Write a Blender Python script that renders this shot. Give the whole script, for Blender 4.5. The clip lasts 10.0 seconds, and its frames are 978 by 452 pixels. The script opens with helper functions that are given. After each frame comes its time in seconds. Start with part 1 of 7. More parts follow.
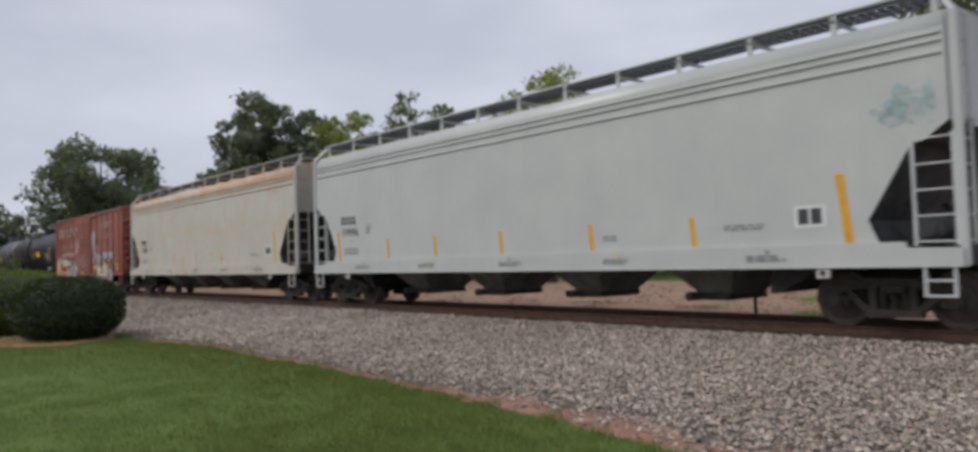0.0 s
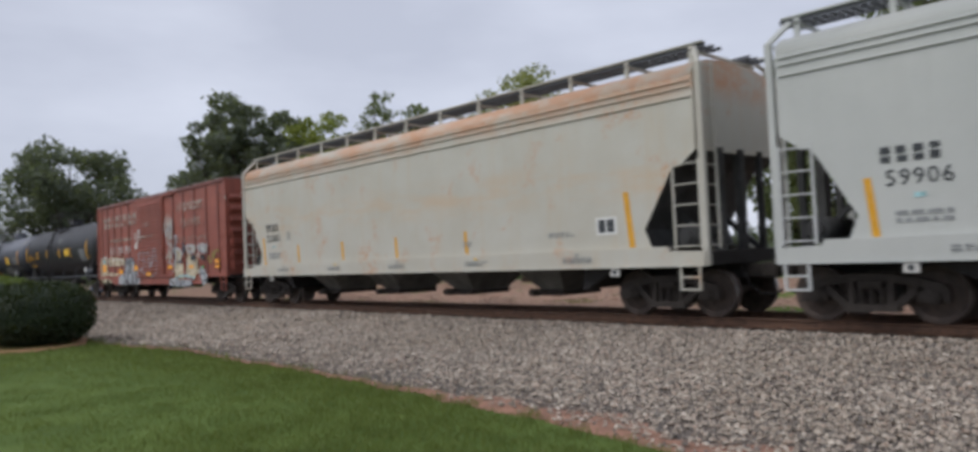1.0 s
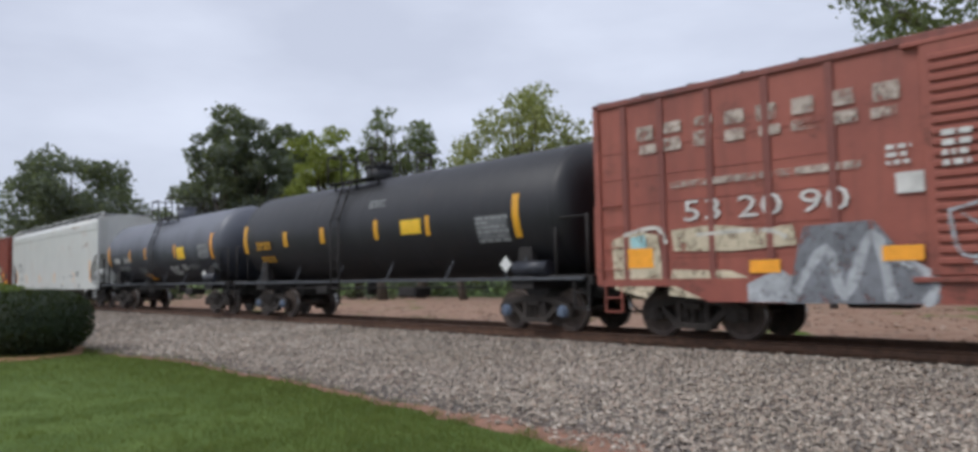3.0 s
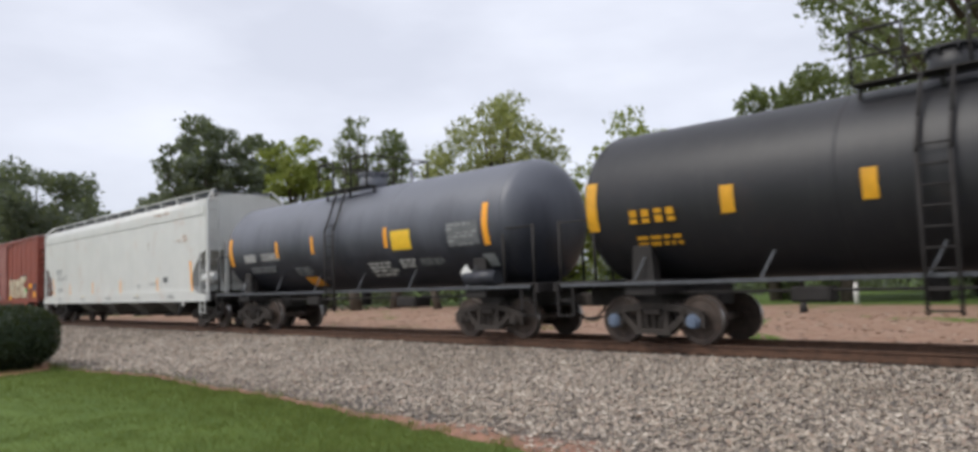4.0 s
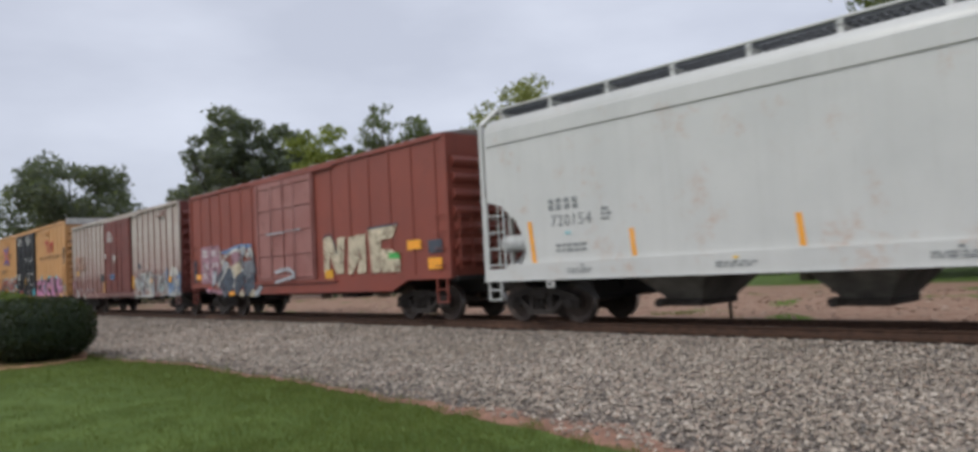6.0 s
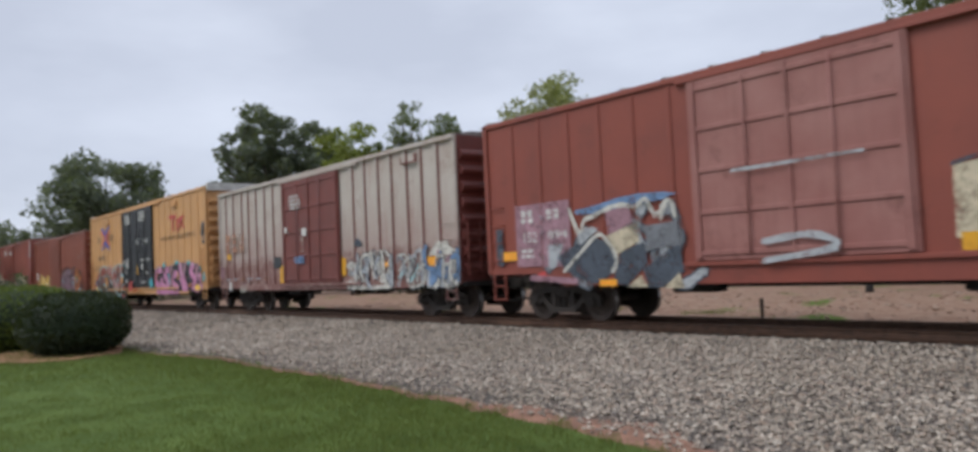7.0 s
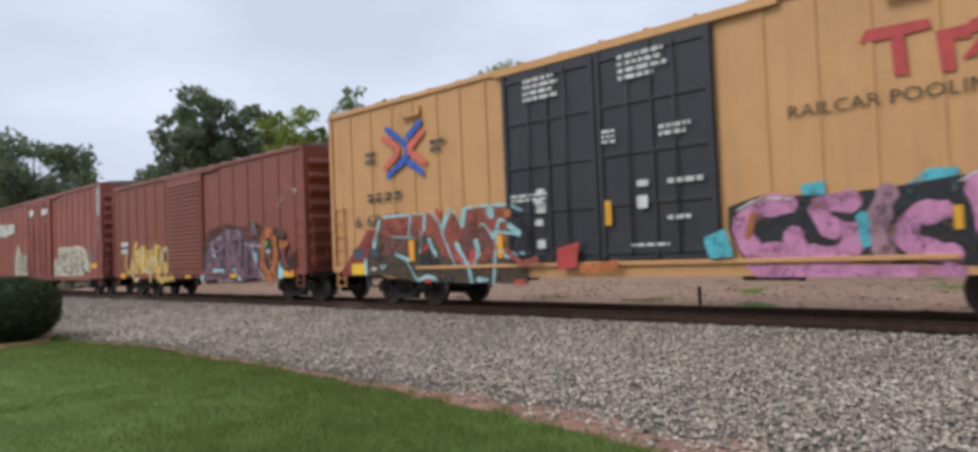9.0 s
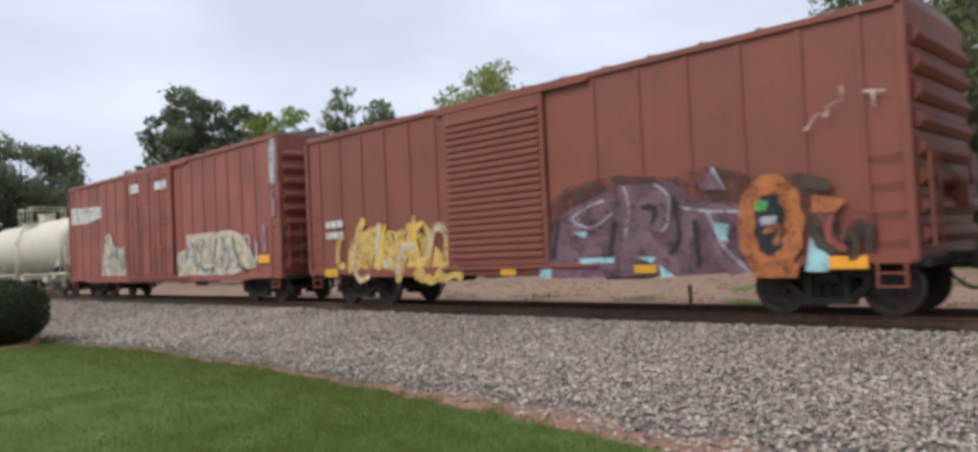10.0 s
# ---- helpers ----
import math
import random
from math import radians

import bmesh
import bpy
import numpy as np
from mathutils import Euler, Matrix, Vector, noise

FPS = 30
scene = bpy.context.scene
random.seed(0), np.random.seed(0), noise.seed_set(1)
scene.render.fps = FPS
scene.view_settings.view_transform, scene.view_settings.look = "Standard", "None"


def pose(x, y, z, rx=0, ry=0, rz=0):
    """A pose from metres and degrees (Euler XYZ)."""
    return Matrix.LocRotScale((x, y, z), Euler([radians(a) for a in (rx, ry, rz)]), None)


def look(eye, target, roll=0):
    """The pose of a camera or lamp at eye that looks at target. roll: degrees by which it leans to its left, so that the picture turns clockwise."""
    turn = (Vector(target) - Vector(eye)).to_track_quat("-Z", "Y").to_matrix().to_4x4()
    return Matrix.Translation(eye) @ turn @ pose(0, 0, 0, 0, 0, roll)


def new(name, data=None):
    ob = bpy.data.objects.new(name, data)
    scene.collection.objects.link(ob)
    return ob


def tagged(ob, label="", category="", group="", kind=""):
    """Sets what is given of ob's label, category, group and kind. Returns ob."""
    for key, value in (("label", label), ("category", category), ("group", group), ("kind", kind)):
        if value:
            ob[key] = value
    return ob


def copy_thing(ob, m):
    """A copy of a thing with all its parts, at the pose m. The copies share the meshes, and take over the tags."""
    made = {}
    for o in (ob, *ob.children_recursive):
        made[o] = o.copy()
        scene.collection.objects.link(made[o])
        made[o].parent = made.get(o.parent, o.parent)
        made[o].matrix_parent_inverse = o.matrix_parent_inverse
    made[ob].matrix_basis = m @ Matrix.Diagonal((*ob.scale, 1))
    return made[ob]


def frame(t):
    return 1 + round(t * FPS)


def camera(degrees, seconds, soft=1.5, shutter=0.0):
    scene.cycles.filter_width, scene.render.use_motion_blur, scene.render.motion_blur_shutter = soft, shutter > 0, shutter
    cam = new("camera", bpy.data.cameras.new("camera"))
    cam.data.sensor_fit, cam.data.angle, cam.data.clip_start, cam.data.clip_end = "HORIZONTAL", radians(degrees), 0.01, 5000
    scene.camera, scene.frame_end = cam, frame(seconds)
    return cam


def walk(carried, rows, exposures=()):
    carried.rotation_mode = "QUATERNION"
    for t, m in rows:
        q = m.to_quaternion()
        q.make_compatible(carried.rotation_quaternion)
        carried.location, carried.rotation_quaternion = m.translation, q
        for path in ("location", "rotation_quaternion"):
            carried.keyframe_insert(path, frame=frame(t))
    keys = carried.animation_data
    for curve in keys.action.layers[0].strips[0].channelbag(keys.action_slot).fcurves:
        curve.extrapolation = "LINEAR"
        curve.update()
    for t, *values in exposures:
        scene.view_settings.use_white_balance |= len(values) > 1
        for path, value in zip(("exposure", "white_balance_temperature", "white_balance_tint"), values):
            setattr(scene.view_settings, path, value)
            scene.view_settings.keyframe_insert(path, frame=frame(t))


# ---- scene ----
cam = camera(64.9, 10.0, soft=3.4, shutter=0.12)
EYE = (0.0, 0.0, 1.33)
# seconds, yaw, pitch, roll of the hand-held camera, which stays on one spot
TURNS = [
    (0.0, 49.17, 2.35, 1.82), (0.5, 49.18, 1.49, 1.89), (1.0, 47.40, 2.26, 2.46), (1.5, 47.69, 1.79, 1.79),
    (2.0, 48.15, 2.55, 1.60), (2.5, 47.38, 3.75, 1.45), (3.0, 47.36, 3.52, 1.34), (3.2, 49.10, 3.49, 1.10),
    (4.3, 43.07, 3.04, 1.40), (4.5, 42.12, 1.85, 0.70), (5.0, 44.42, 3.26, 2.84), (5.5, 45.70, 2.82, 1.98),
    (6.0, 47.42, 3.06, 3.05), (6.2, 48.16, 3.05, 3.10), (7.3, 49.61, 2.98, 2.62), (7.5, 49.20, 2.88, 2.44),
    (8.0, 47.98, 2.62, 2.12), (8.5, 46.72, 2.32, 2.74), (9.0, 45.37, 1.87, 2.34), (9.5, 44.65, 2.05, 3.10),
    (10.0, 44.69, 1.82, 2.72),
]
# the phone's own exposure drifts as dark and light cars pass
STOPS = [
    (0.0, 0.04, 6550, 12), (1.0, 0.10, 6400, 11), (2.0, 0.18, 6250, 11), (3.0, 0.25, 6300, 10.5), (4.5, 0.56, 6760, 10), (5.0, 0.48, 6760, 10),
    (6.0, 0.17, 6450, 10), (7.5, 0.24, 6300, 9), (8.5, 0.30, 6230, 9), (9.0, 0.34, 6270, 9), (9.5, 0.40, 6400, 9.5), (10.0, 0.44, 6350, 10),
]
walk(cam, [(t, pose(*EYE, 90 + p, r, y)) for t, y, p, r in TURNS], STOPS)

SPEED = 16.72          # metres a second, along +x
TRACK_Y = 13.81        # middle of the track; rail tops lie at z = 0
GAUGE = 1.435
LAWN_Z = -0.36


# ---- world and light: a bright overcast sky ----
def build_world():
    w = bpy.data.worlds.new("overcast_sky")
    scene.world = w
    w.use_nodes = True
    nt = w.node_tree
    nt.nodes.clear()
    out = nt.nodes.new("ShaderNodeOutputWorld")
    bg = nt.nodes.new("ShaderNodeBackground")
    sky = nt.nodes.new("ShaderNodeTexSky")
    sky.sky_type = "NISHITA"
    sky.sun_disc = False
    sky.sun_elevation = radians(48)
    sky.sun_rotation = radians(160)
    tint = nt.nodes.new("ShaderNodeVectorMath")
    tint.operation = "SCALE"
    tint.inputs["Scale"].default_value = 0.09
    nt.links.new(sky.outputs[0], tint.inputs[0])
    co = nt.nodes.new("ShaderNodeTexCoord")
    mp = nt.nodes.new("ShaderNodeMapping")
    mp.inputs["Scale"].default_value = (1.0, 1.0, 3.0)
    nz = nt.nodes.new("ShaderNodeTexNoise")
    nz.inputs["Scale"].default_value = 2.2
    nz.inputs["Detail"].default_value = 5
    nz.inputs["Roughness"].default_value = 0.5
    ramp = nt.nodes.new("ShaderNodeValToRGB")
    ramp.color_ramp.elements[0].position = 0.32
    ramp.color_ramp.elements[0].color = (0.53, 0.56, 0.655, 1)
    ramp.color_ramp.elements[1].position = 0.68
    ramp.color_ramp.elements[1].color = (0.73, 0.765, 0.865, 1)
    nt.links.new(co.outputs["Generated"], mp.inputs[0])
    nt.links.new(mp.outputs[0], nz.inputs["Vector"])
    sep = nt.nodes.new("ShaderNodeSeparateXYZ")
    nt.links.new(co.outputs["Generated"], sep.inputs[0])
    thick = nt.nodes.new("ShaderNodeMapRange")
    for key, v in (("From Min", -0.6), ("From Max", -1.0), ("To Min", 0.0), ("To Max", 0.13)):
        thick.inputs[key].default_value = v
    nt.links.new(sep.outputs[0], thick.inputs[0])
    less = nt.nodes.new("ShaderNodeMath")
    less.operation = "SUBTRACT"
    nt.links.new(nz.outputs[0], less.inputs[0])
    nt.links.new(thick.outputs[0], less.inputs[1])
    nt.links.new(less.outputs[0], ramp.inputs[0])
    mix = nt.nodes.new("ShaderNodeMixRGB")
    mix.inputs[0].default_value = 0.9
    nt.links.new(tint.outputs[0], mix.inputs[1])
    nt.links.new(ramp.outputs[0], mix.inputs[2])
    nt.links.new(mix.outputs[0], bg.inputs[0])
    bg.inputs[1].default_value = 1.0
    nt.links.new(bg.outputs[0], out.inputs[0])
    sun = new("sun", bpy.data.lights.new("sun", "SUN"))
    sun.data.energy = 1.55
    sun.data.angle = radians(25)
    sun.data.color = (1.0, 0.97, 0.92)
    sun.matrix_world = look((-12, -26, 34), (0, 0, 0))


build_world()


# ---- materials ----
class Nodes:
    """A small builder round a node tree."""

    def __init__(self, name, rough=0.6, metal=0.0, spec=0.5):
        self.mat = bpy.data.materials.new(name)
        self.mat.use_nodes = True
        self.nt = self.mat.node_tree
        self.b = self.nt.nodes["Principled BSDF"]
        self.b.inputs["Roughness"].default_value = rough
        self.b.inputs["Metallic"].default_value = metal
        self.b.inputs["Specular IOR Level"].default_value = spec
        self.co = self.nt.nodes.new("ShaderNodeTexCoord").outputs["Object"]

    def add(self, kind, **inputs):
        n = self.nt.nodes.new(kind)
        for k, v in inputs.items():
            n.inputs[k.replace("_", " ")].default_value = v
        return n

    def noise(self, scale, detail=4, rough=0.6, stretch=None, lo=None, hi=None, dist=0.0):
        n = self.add("ShaderNodeTexNoise", Scale=scale, Detail=detail, Roughness=rough, Distortion=dist)
        src = self.co
        if stretch:
            m = self.add("ShaderNodeMapping", Scale=stretch)
            self.nt.links.new(src, m.inputs[0])
            src = m.outputs[0]
        self.nt.links.new(src, n.inputs["Vector"])
        f = n.outputs[0]
        return self.span(f, lo, hi) if lo is not None else f

    def span(self, f, lo, hi, a=0.0, b=1.0):
        r = self.add("ShaderNodeMapRange", From_Min=lo, From_Max=hi, To_Min=a, To_Max=b)
        self.nt.links.new(f, r.inputs[0])
        return r.outputs[0]

    def math(self, op, a, b):
        m = self.add("ShaderNodeMath")
        m.operation = op
        for i, v in enumerate((a, b)):
            if isinstance(v, (int, float)):
                m.inputs[i].default_value = v
            else:
                self.nt.links.new(v, m.inputs[i])
        return m.outputs[0]

    def mix(self, fac, a, b, kind="MIX"):
        m = self.add("ShaderNodeMixRGB")
        m.blend_type = kind
        for i, v in enumerate((fac, a, b)):
            if isinstance(v, (int, float)):
                m.inputs[i].default_value = v
            elif isinstance(v, tuple):
                m.inputs[i].default_value = (*v, 1)
            else:
                self.nt.links.new(v, m.inputs[i])
        return m.outputs[0]

    def axis(self, which):
        s = self.add("ShaderNodeSeparateXYZ")
        self.nt.links.new(self.co, s.inputs[0])
        return s.outputs[which]

    def color(self, c):
        if isinstance(c, tuple):
            self.b.inputs["Base Color"].default_value = (*c, 1)
        else:
            self.nt.links.new(c, self.b.inputs["Base Color"])
        return self

    def bump(self, f, strength, distance=0.01):
        n = self.add("ShaderNodeBump", Strength=strength, Distance=distance)
        self.nt.links.new(f, n.inputs["Height"])
        self.nt.links.new(n.outputs[0], self.b.inputs["Normal"])
        return self


def paint(name, base, fade, rust=0.25, rust_color=(0.23, 0.085, 0.03), grime=0.3, grime_color=(0.10, 0.075, 0.05), rough=0.55, streak=1.0, eave=0.0, worn=None, dust=None):
    """Weathered car paint: faded patches, rust spots, grime in vertical streaks."""
    n = Nodes(name, rough)
    col = n.mix(n.noise(0.7, 5, lo=0.35, hi=0.7), base, fade)
    runs = n.noise(3.0, 6, 0.65, stretch=(1.6, 1.6, 0.12 / streak), lo=0.50, hi=0.80)
    col = n.mix(n.math("MULTIPLY", runs, grime), col, grime_color)
    fine = n.noise(28, 3, lo=0.45, hi=0.75)
    col = n.mix(n.math("MULTIPLY", fine, grime * 0.35), col, grime_color)
    spots = n.math("MULTIPLY", n.noise(1.1, 7, 0.7, lo=0.56, hi=0.66), n.noise(9, 4, 0.7, lo=0.38, hi=0.62))
    col = n.mix(n.math("MULTIPLY", spots, rust), col, rust_color)
    if eave:
        z = n.axis(2)
        band = n.math("MULTIPLY", n.span(z, 4.05, 4.45), n.noise(1.3, 6, 0.7, stretch=(0.6, 1, 1.4), lo=0.36, hi=0.58))
        col = n.mix(n.math("MULTIPLY", band, eave), col, (0.52, 0.24, 0.11))
        belt = n.math("MULTIPLY", n.math("MULTIPLY", n.span(z, 2.2, 2.6), n.span(z, 3.4, 2.9)), n.noise(0.9, 6, 0.7, stretch=(0.5, 1, 2.2), lo=0.44, hi=0.62))
        col = n.mix(n.math("MULTIPLY", belt, eave * 0.5), col, (0.56, 0.34, 0.15))
    # sky reflection painted in: lighter colour up the shell, with a ragged lower edge
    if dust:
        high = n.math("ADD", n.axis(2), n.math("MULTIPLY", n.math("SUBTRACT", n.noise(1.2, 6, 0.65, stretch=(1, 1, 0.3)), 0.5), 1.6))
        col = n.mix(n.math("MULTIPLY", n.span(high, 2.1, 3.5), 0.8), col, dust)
    if worn:
        rag = n.math("ADD", n.axis(2), n.math("MULTIPLY", n.math("SUBTRACT", n.noise(1.4, 7, 0.7), 0.5), 3.2))
        col = n.mix(n.math("MULTIPLY", n.span(rag, 3.4, 1.2), 0.6), col, worn)
        bare = n.math("ADD", n.axis(2), n.math("MULTIPLY", n.math("SUBTRACT", n.noise(1.9, 7, 0.65), 0.5), 1.5))
        bare = n.math("MULTIPLY", n.span(bare, 2.05, 1.75), n.noise(3.2, 6, 0.7, lo=0.62, hi=0.48))
        col = n.mix(n.math("MULTIPLY", bare, 0.9), col, tuple(c * 0.7 for c in worn))
    n.color(col)
    n.bump(n.noise(2.2, 3), 0.25, 0.03)
    return n.mat


def plain(name, base, rough=0.6, metal=0.0, vary=0.25, scale=6.0):
    n = Nodes(name, rough, metal)
    dark = tuple(c * (1 - vary) for c in base)
    light = tuple(min(1, c * (1 + vary)) for c in base)
    n.color(n.mix(n.noise(scale, 5, lo=0.3, hi=0.7), dark, light))
    n.bump(n.noise(scale * 6, 3), 0.2, 0.005)
    return n.mat


def worn_paint(name, base, bare=0.38):
    """Thin paint, patchy and scoured: the car's own paint shows through where it is gone."""
    n = Nodes(name, 0.7)
    n.color(n.mix(n.noise(3.5, 6, lo=0.3, hi=0.7), tuple(c * 0.72 for c in base), tuple(min(1, c * 1.15) for c in base)))
    gone = n.math("ADD", n.math("MULTIPLY", n.noise(2.6, 8, 0.72), 0.6), n.math("MULTIPLY", n.noise(22, 5, 0.7, stretch=(1, 1, 0.35)), 0.4))
    n.nt.links.new(n.span(gone, bare, bare + 0.13), n.b.inputs["Alpha"])
    return n.mat


M = {}
M["white_hopper"] = paint("white_hopper_paint", (0.50, 0.51, 0.485), (0.44, 0.455, 0.435), 0.04, grime=0.14, grime_color=(0.32, 0.32, 0.29), rough=0.36)
M["cream_hopper"] = paint("rusty_cream_hopper_paint", (0.51, 0.50, 0.445), (0.46, 0.44, 0.375), 0.75, (0.50, 0.22, 0.08), grime=0.35, grime_color=(0.50, 0.36, 0.20), eave=0.75)
M["grey_hopper"] = paint("pale_grey_hopper_paint", (0.60, 0.60, 0.575), (0.54, 0.545, 0.525), 0.40, (0.45, 0.20, 0.08), grime=0.15, grime_color=(0.33, 0.31, 0.27), rough=0.38)
M["cream_trim"] = paint("cream_steel_trim", (0.50, 0.49, 0.44), (0.44, 0.42, 0.36), 0.3, (0.40, 0.20, 0.10), grime=0.3, grime_color=(0.35, 0.27, 0.18))
M["oxide"] = paint("faded_oxide_red_paint", (0.34, 0.098, 0.068), (0.235, 0.066, 0.048), 0.8, (0.075, 0.03, 0.02), grime=0.5, grime_color=(0.10, 0.045, 0.035))
M["brown"] = paint("brown_boxcar_paint", (0.25, 0.068, 0.04), (0.20, 0.058, 0.037), 0.6, (0.08, 0.03, 0.02), grime=0.3, grime_color=(0.10, 0.05, 0.035))
M["oxide_new"] = paint("deep_red_boxcar_paint", (0.26, 0.06, 0.038), (0.21, 0.052, 0.036), 0.4, (0.10, 0.03, 0.02), grime=0.25, grime_color=(0.11, 0.045, 0.035))
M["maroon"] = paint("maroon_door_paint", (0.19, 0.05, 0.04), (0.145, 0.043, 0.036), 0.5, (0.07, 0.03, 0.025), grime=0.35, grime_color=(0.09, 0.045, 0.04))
M["chalky"] = paint("chalky_white_over_red_paint", (0.51, 0.47, 0.42), (0.43, 0.365, 0.315), 0.6, (0.20, 0.08, 0.05), grime=0.75, grime_color=(0.30, 0.13, 0.10), worn=(0.24, 0.095, 0.08))
M["yellow"] = paint("sun_faded_yellow_paint", (0.60, 0.315, 0.125), (0.52, 0.275, 0.11), 0.3, (0.25, 0.10, 0.03), grime=0.35, grime_color=(0.28, 0.16, 0.07))
M["faded_door"] = paint("pink_faded_red_door_paint", (0.34, 0.155, 0.135), (0.27, 0.10, 0.085), 0.5, (0.10, 0.03, 0.02), grime=0.4, grime_color=(0.13, 0.05, 0.04))
M["black_door"] = paint("black_door_paint", (0.022, 0.023, 0.028), (0.03, 0.03, 0.035), 0.1, grime=0.25, grime_color=(0.06, 0.055, 0.05), rough=0.5)
M["tank_black"] = paint("black_tank_paint", (0.010, 0.010, 0.013), (0.017, 0.017, 0.021), 0.05, grime=0.35, grime_color=(0.04, 0.038, 0.036), rough=0.5)
# last colour is the painted sky sheen of the upper shell
M["tank_grey"] = paint("black_tank_paint_sky_sheen", (0.016, 0.018, 0.026), (0.028, 0.031, 0.042), 0.05, grime=0.4, grime_color=(0.06, 0.062, 0.07), rough=0.46, dust=(0.15, 0.158, 0.188))
M["tank_white"] = paint("cream_white_tank_paint", (0.66, 0.60, 0.48), (0.58, 0.52, 0.40), 0.2, grime=0.35, grime_color=(0.35, 0.28, 0.18))
M["roof_metal"] = paint("weathered_galvanized_roof", (0.30, 0.28, 0.26), (0.20, 0.15, 0.13), 0.6, grime=0.4, rough=0.5)
M["grating"] = plain("dark_steel_grating", (0.085, 0.09, 0.10), 0.6, 0.3)
M["under"] = plain("grimy_dark_underframe", (0.022, 0.019, 0.018), 0.8)
M["slope"] = plain("dark_slope_sheet", (0.045, 0.045, 0.045), 0.75, vary=0.5, scale=2.5)
M["bay"] = plain("grimy_grey_outlet_bay", (0.15, 0.143, 0.128), 0.75, vary=0.45, scale=2.0)
M["truck"] = plain("dusty_brown_cast_steel", (0.040, 0.032, 0.027), 0.8, vary=0.4)
M["wheel"] = plain("brown_wheel_steel", (0.075, 0.055, 0.045), 0.6, 0.3, vary=0.4)
M["bright"] = plain("worn_bright_steel", (0.35, 0.34, 0.33), 0.35, 0.8)
M["bearing"] = plain("blue_grey_bearing_cap", (0.13, 0.17, 0.24), 0.5)
M["white"] = worn_paint("white_stencil_paint", (0.62, 0.61, 0.58), 0.30)
M["pale"] = worn_paint("worn_cream_lettering", (0.50, 0.42, 0.36), 0.43)
M["oxide_dark"] = paint("sooty_oxide_red_steel", (0.24, 0.072, 0.054), (0.16, 0.05, 0.04), 0.8, (0.05, 0.025, 0.02), grime=0.7, grime_color=(0.045, 0.03, 0.028))
M["decal"] = plain("white_decal", (0.66, 0.66, 0.64), 0.5, vary=0.08)
M["ink"] = plain("dark_stencil_paint", (0.035, 0.04, 0.045), 0.6)
M["slate_ink"] = plain("faded_grey_stencil_panel", (0.13, 0.135, 0.14), 0.7)
M["grey_ink"] = plain("grey_stencil_paint", (0.24, 0.25, 0.25), 0.7)
M["orange"] = plain("orange_reflector", (0.88, 0.37, 0.03), 0.4, vary=0.12)
M["amber"] = plain("amber_reflector", (0.66, 0.33, 0.02), 0.4, vary=0.12)
M["signal_yellow"] = plain("yellow_sticker", (0.80, 0.50, 0.03), 0.5, vary=0.1)
M["red"] = plain("red_paint", (0.45, 0.055, 0.05), 0.6)
M["coral"] = plain("coral_red_paint", (0.62, 0.13, 0.09), 0.6)
M["blue"] = plain("blue_paint", (0.03, 0.10, 0.42), 0.6)
for key, c in dict(g_black=(0.02, 0.02, 0.024), g_white=(0.60, 0.58, 0.52), g_cream=(0.58, 0.50, 0.36), g_pink=(0.56, 0.23, 0.39), g_dusty=(0.36, 0.20, 0.24),
                   g_cyan=(0.10, 0.45, 0.52), g_aqua=(0.36, 0.60, 0.62), g_rust=(0.30, 0.075, 0.05), g_gold=(0.66, 0.44, 0.12), g_purple=(0.13, 0.065, 0.09),
                   g_orange=(0.46, 0.15, 0.045), g_grey=(0.19, 0.20, 0.22), g_slate=(0.07, 0.085, 0.11), g_green=(0.08, 0.40, 0.10), g_blue=(0.15, 0.25, 0.42),
                   g_pale=(0.42, 0.44, 0.46), g_lime=(0.30, 0.32, 0.07), g_umber=(0.075, 0.05, 0.03), g_ox=(0.17, 0.065, 0.055), g_brick=(0.25, 0.045, 0.035), g_mauve=(0.19, 0.105, 0.13)).items():
    M[key] = worn_paint("spray_paint_" + key[2:], c)
M["overspray"] = worn_paint("sooty_overspray", (0.085, 0.045, 0.036), 0.46)
M["orange_faint"] = worn_paint("faded_orange_lettering", (0.46, 0.23, 0.14), 0.44)
M["rust_stain"] = worn_paint("orange_rust_stain", (0.46, 0.22, 0.10), 0.46)
M["faint_teal"] = worn_paint("half_cleaned_teal_paint", (0.38, 0.54, 0.54), 0.47)
M["rail"] = plain("rusty_rail_steel", (0.095, 0.048, 0.028), 0.7, vary=0.4, scale=10)
M["rail_head"] = plain("worn_rail_head", (0.16, 0.11, 0.09), 0.45, 0.6)
M["tie"] = plain("creosoted_timber", (0.055, 0.04, 0.03), 0.9, vary=0.4)
M["galv"] = plain("white_painted_steel", (0.55, 0.56, 0.55), 0.5, vary=0.12)


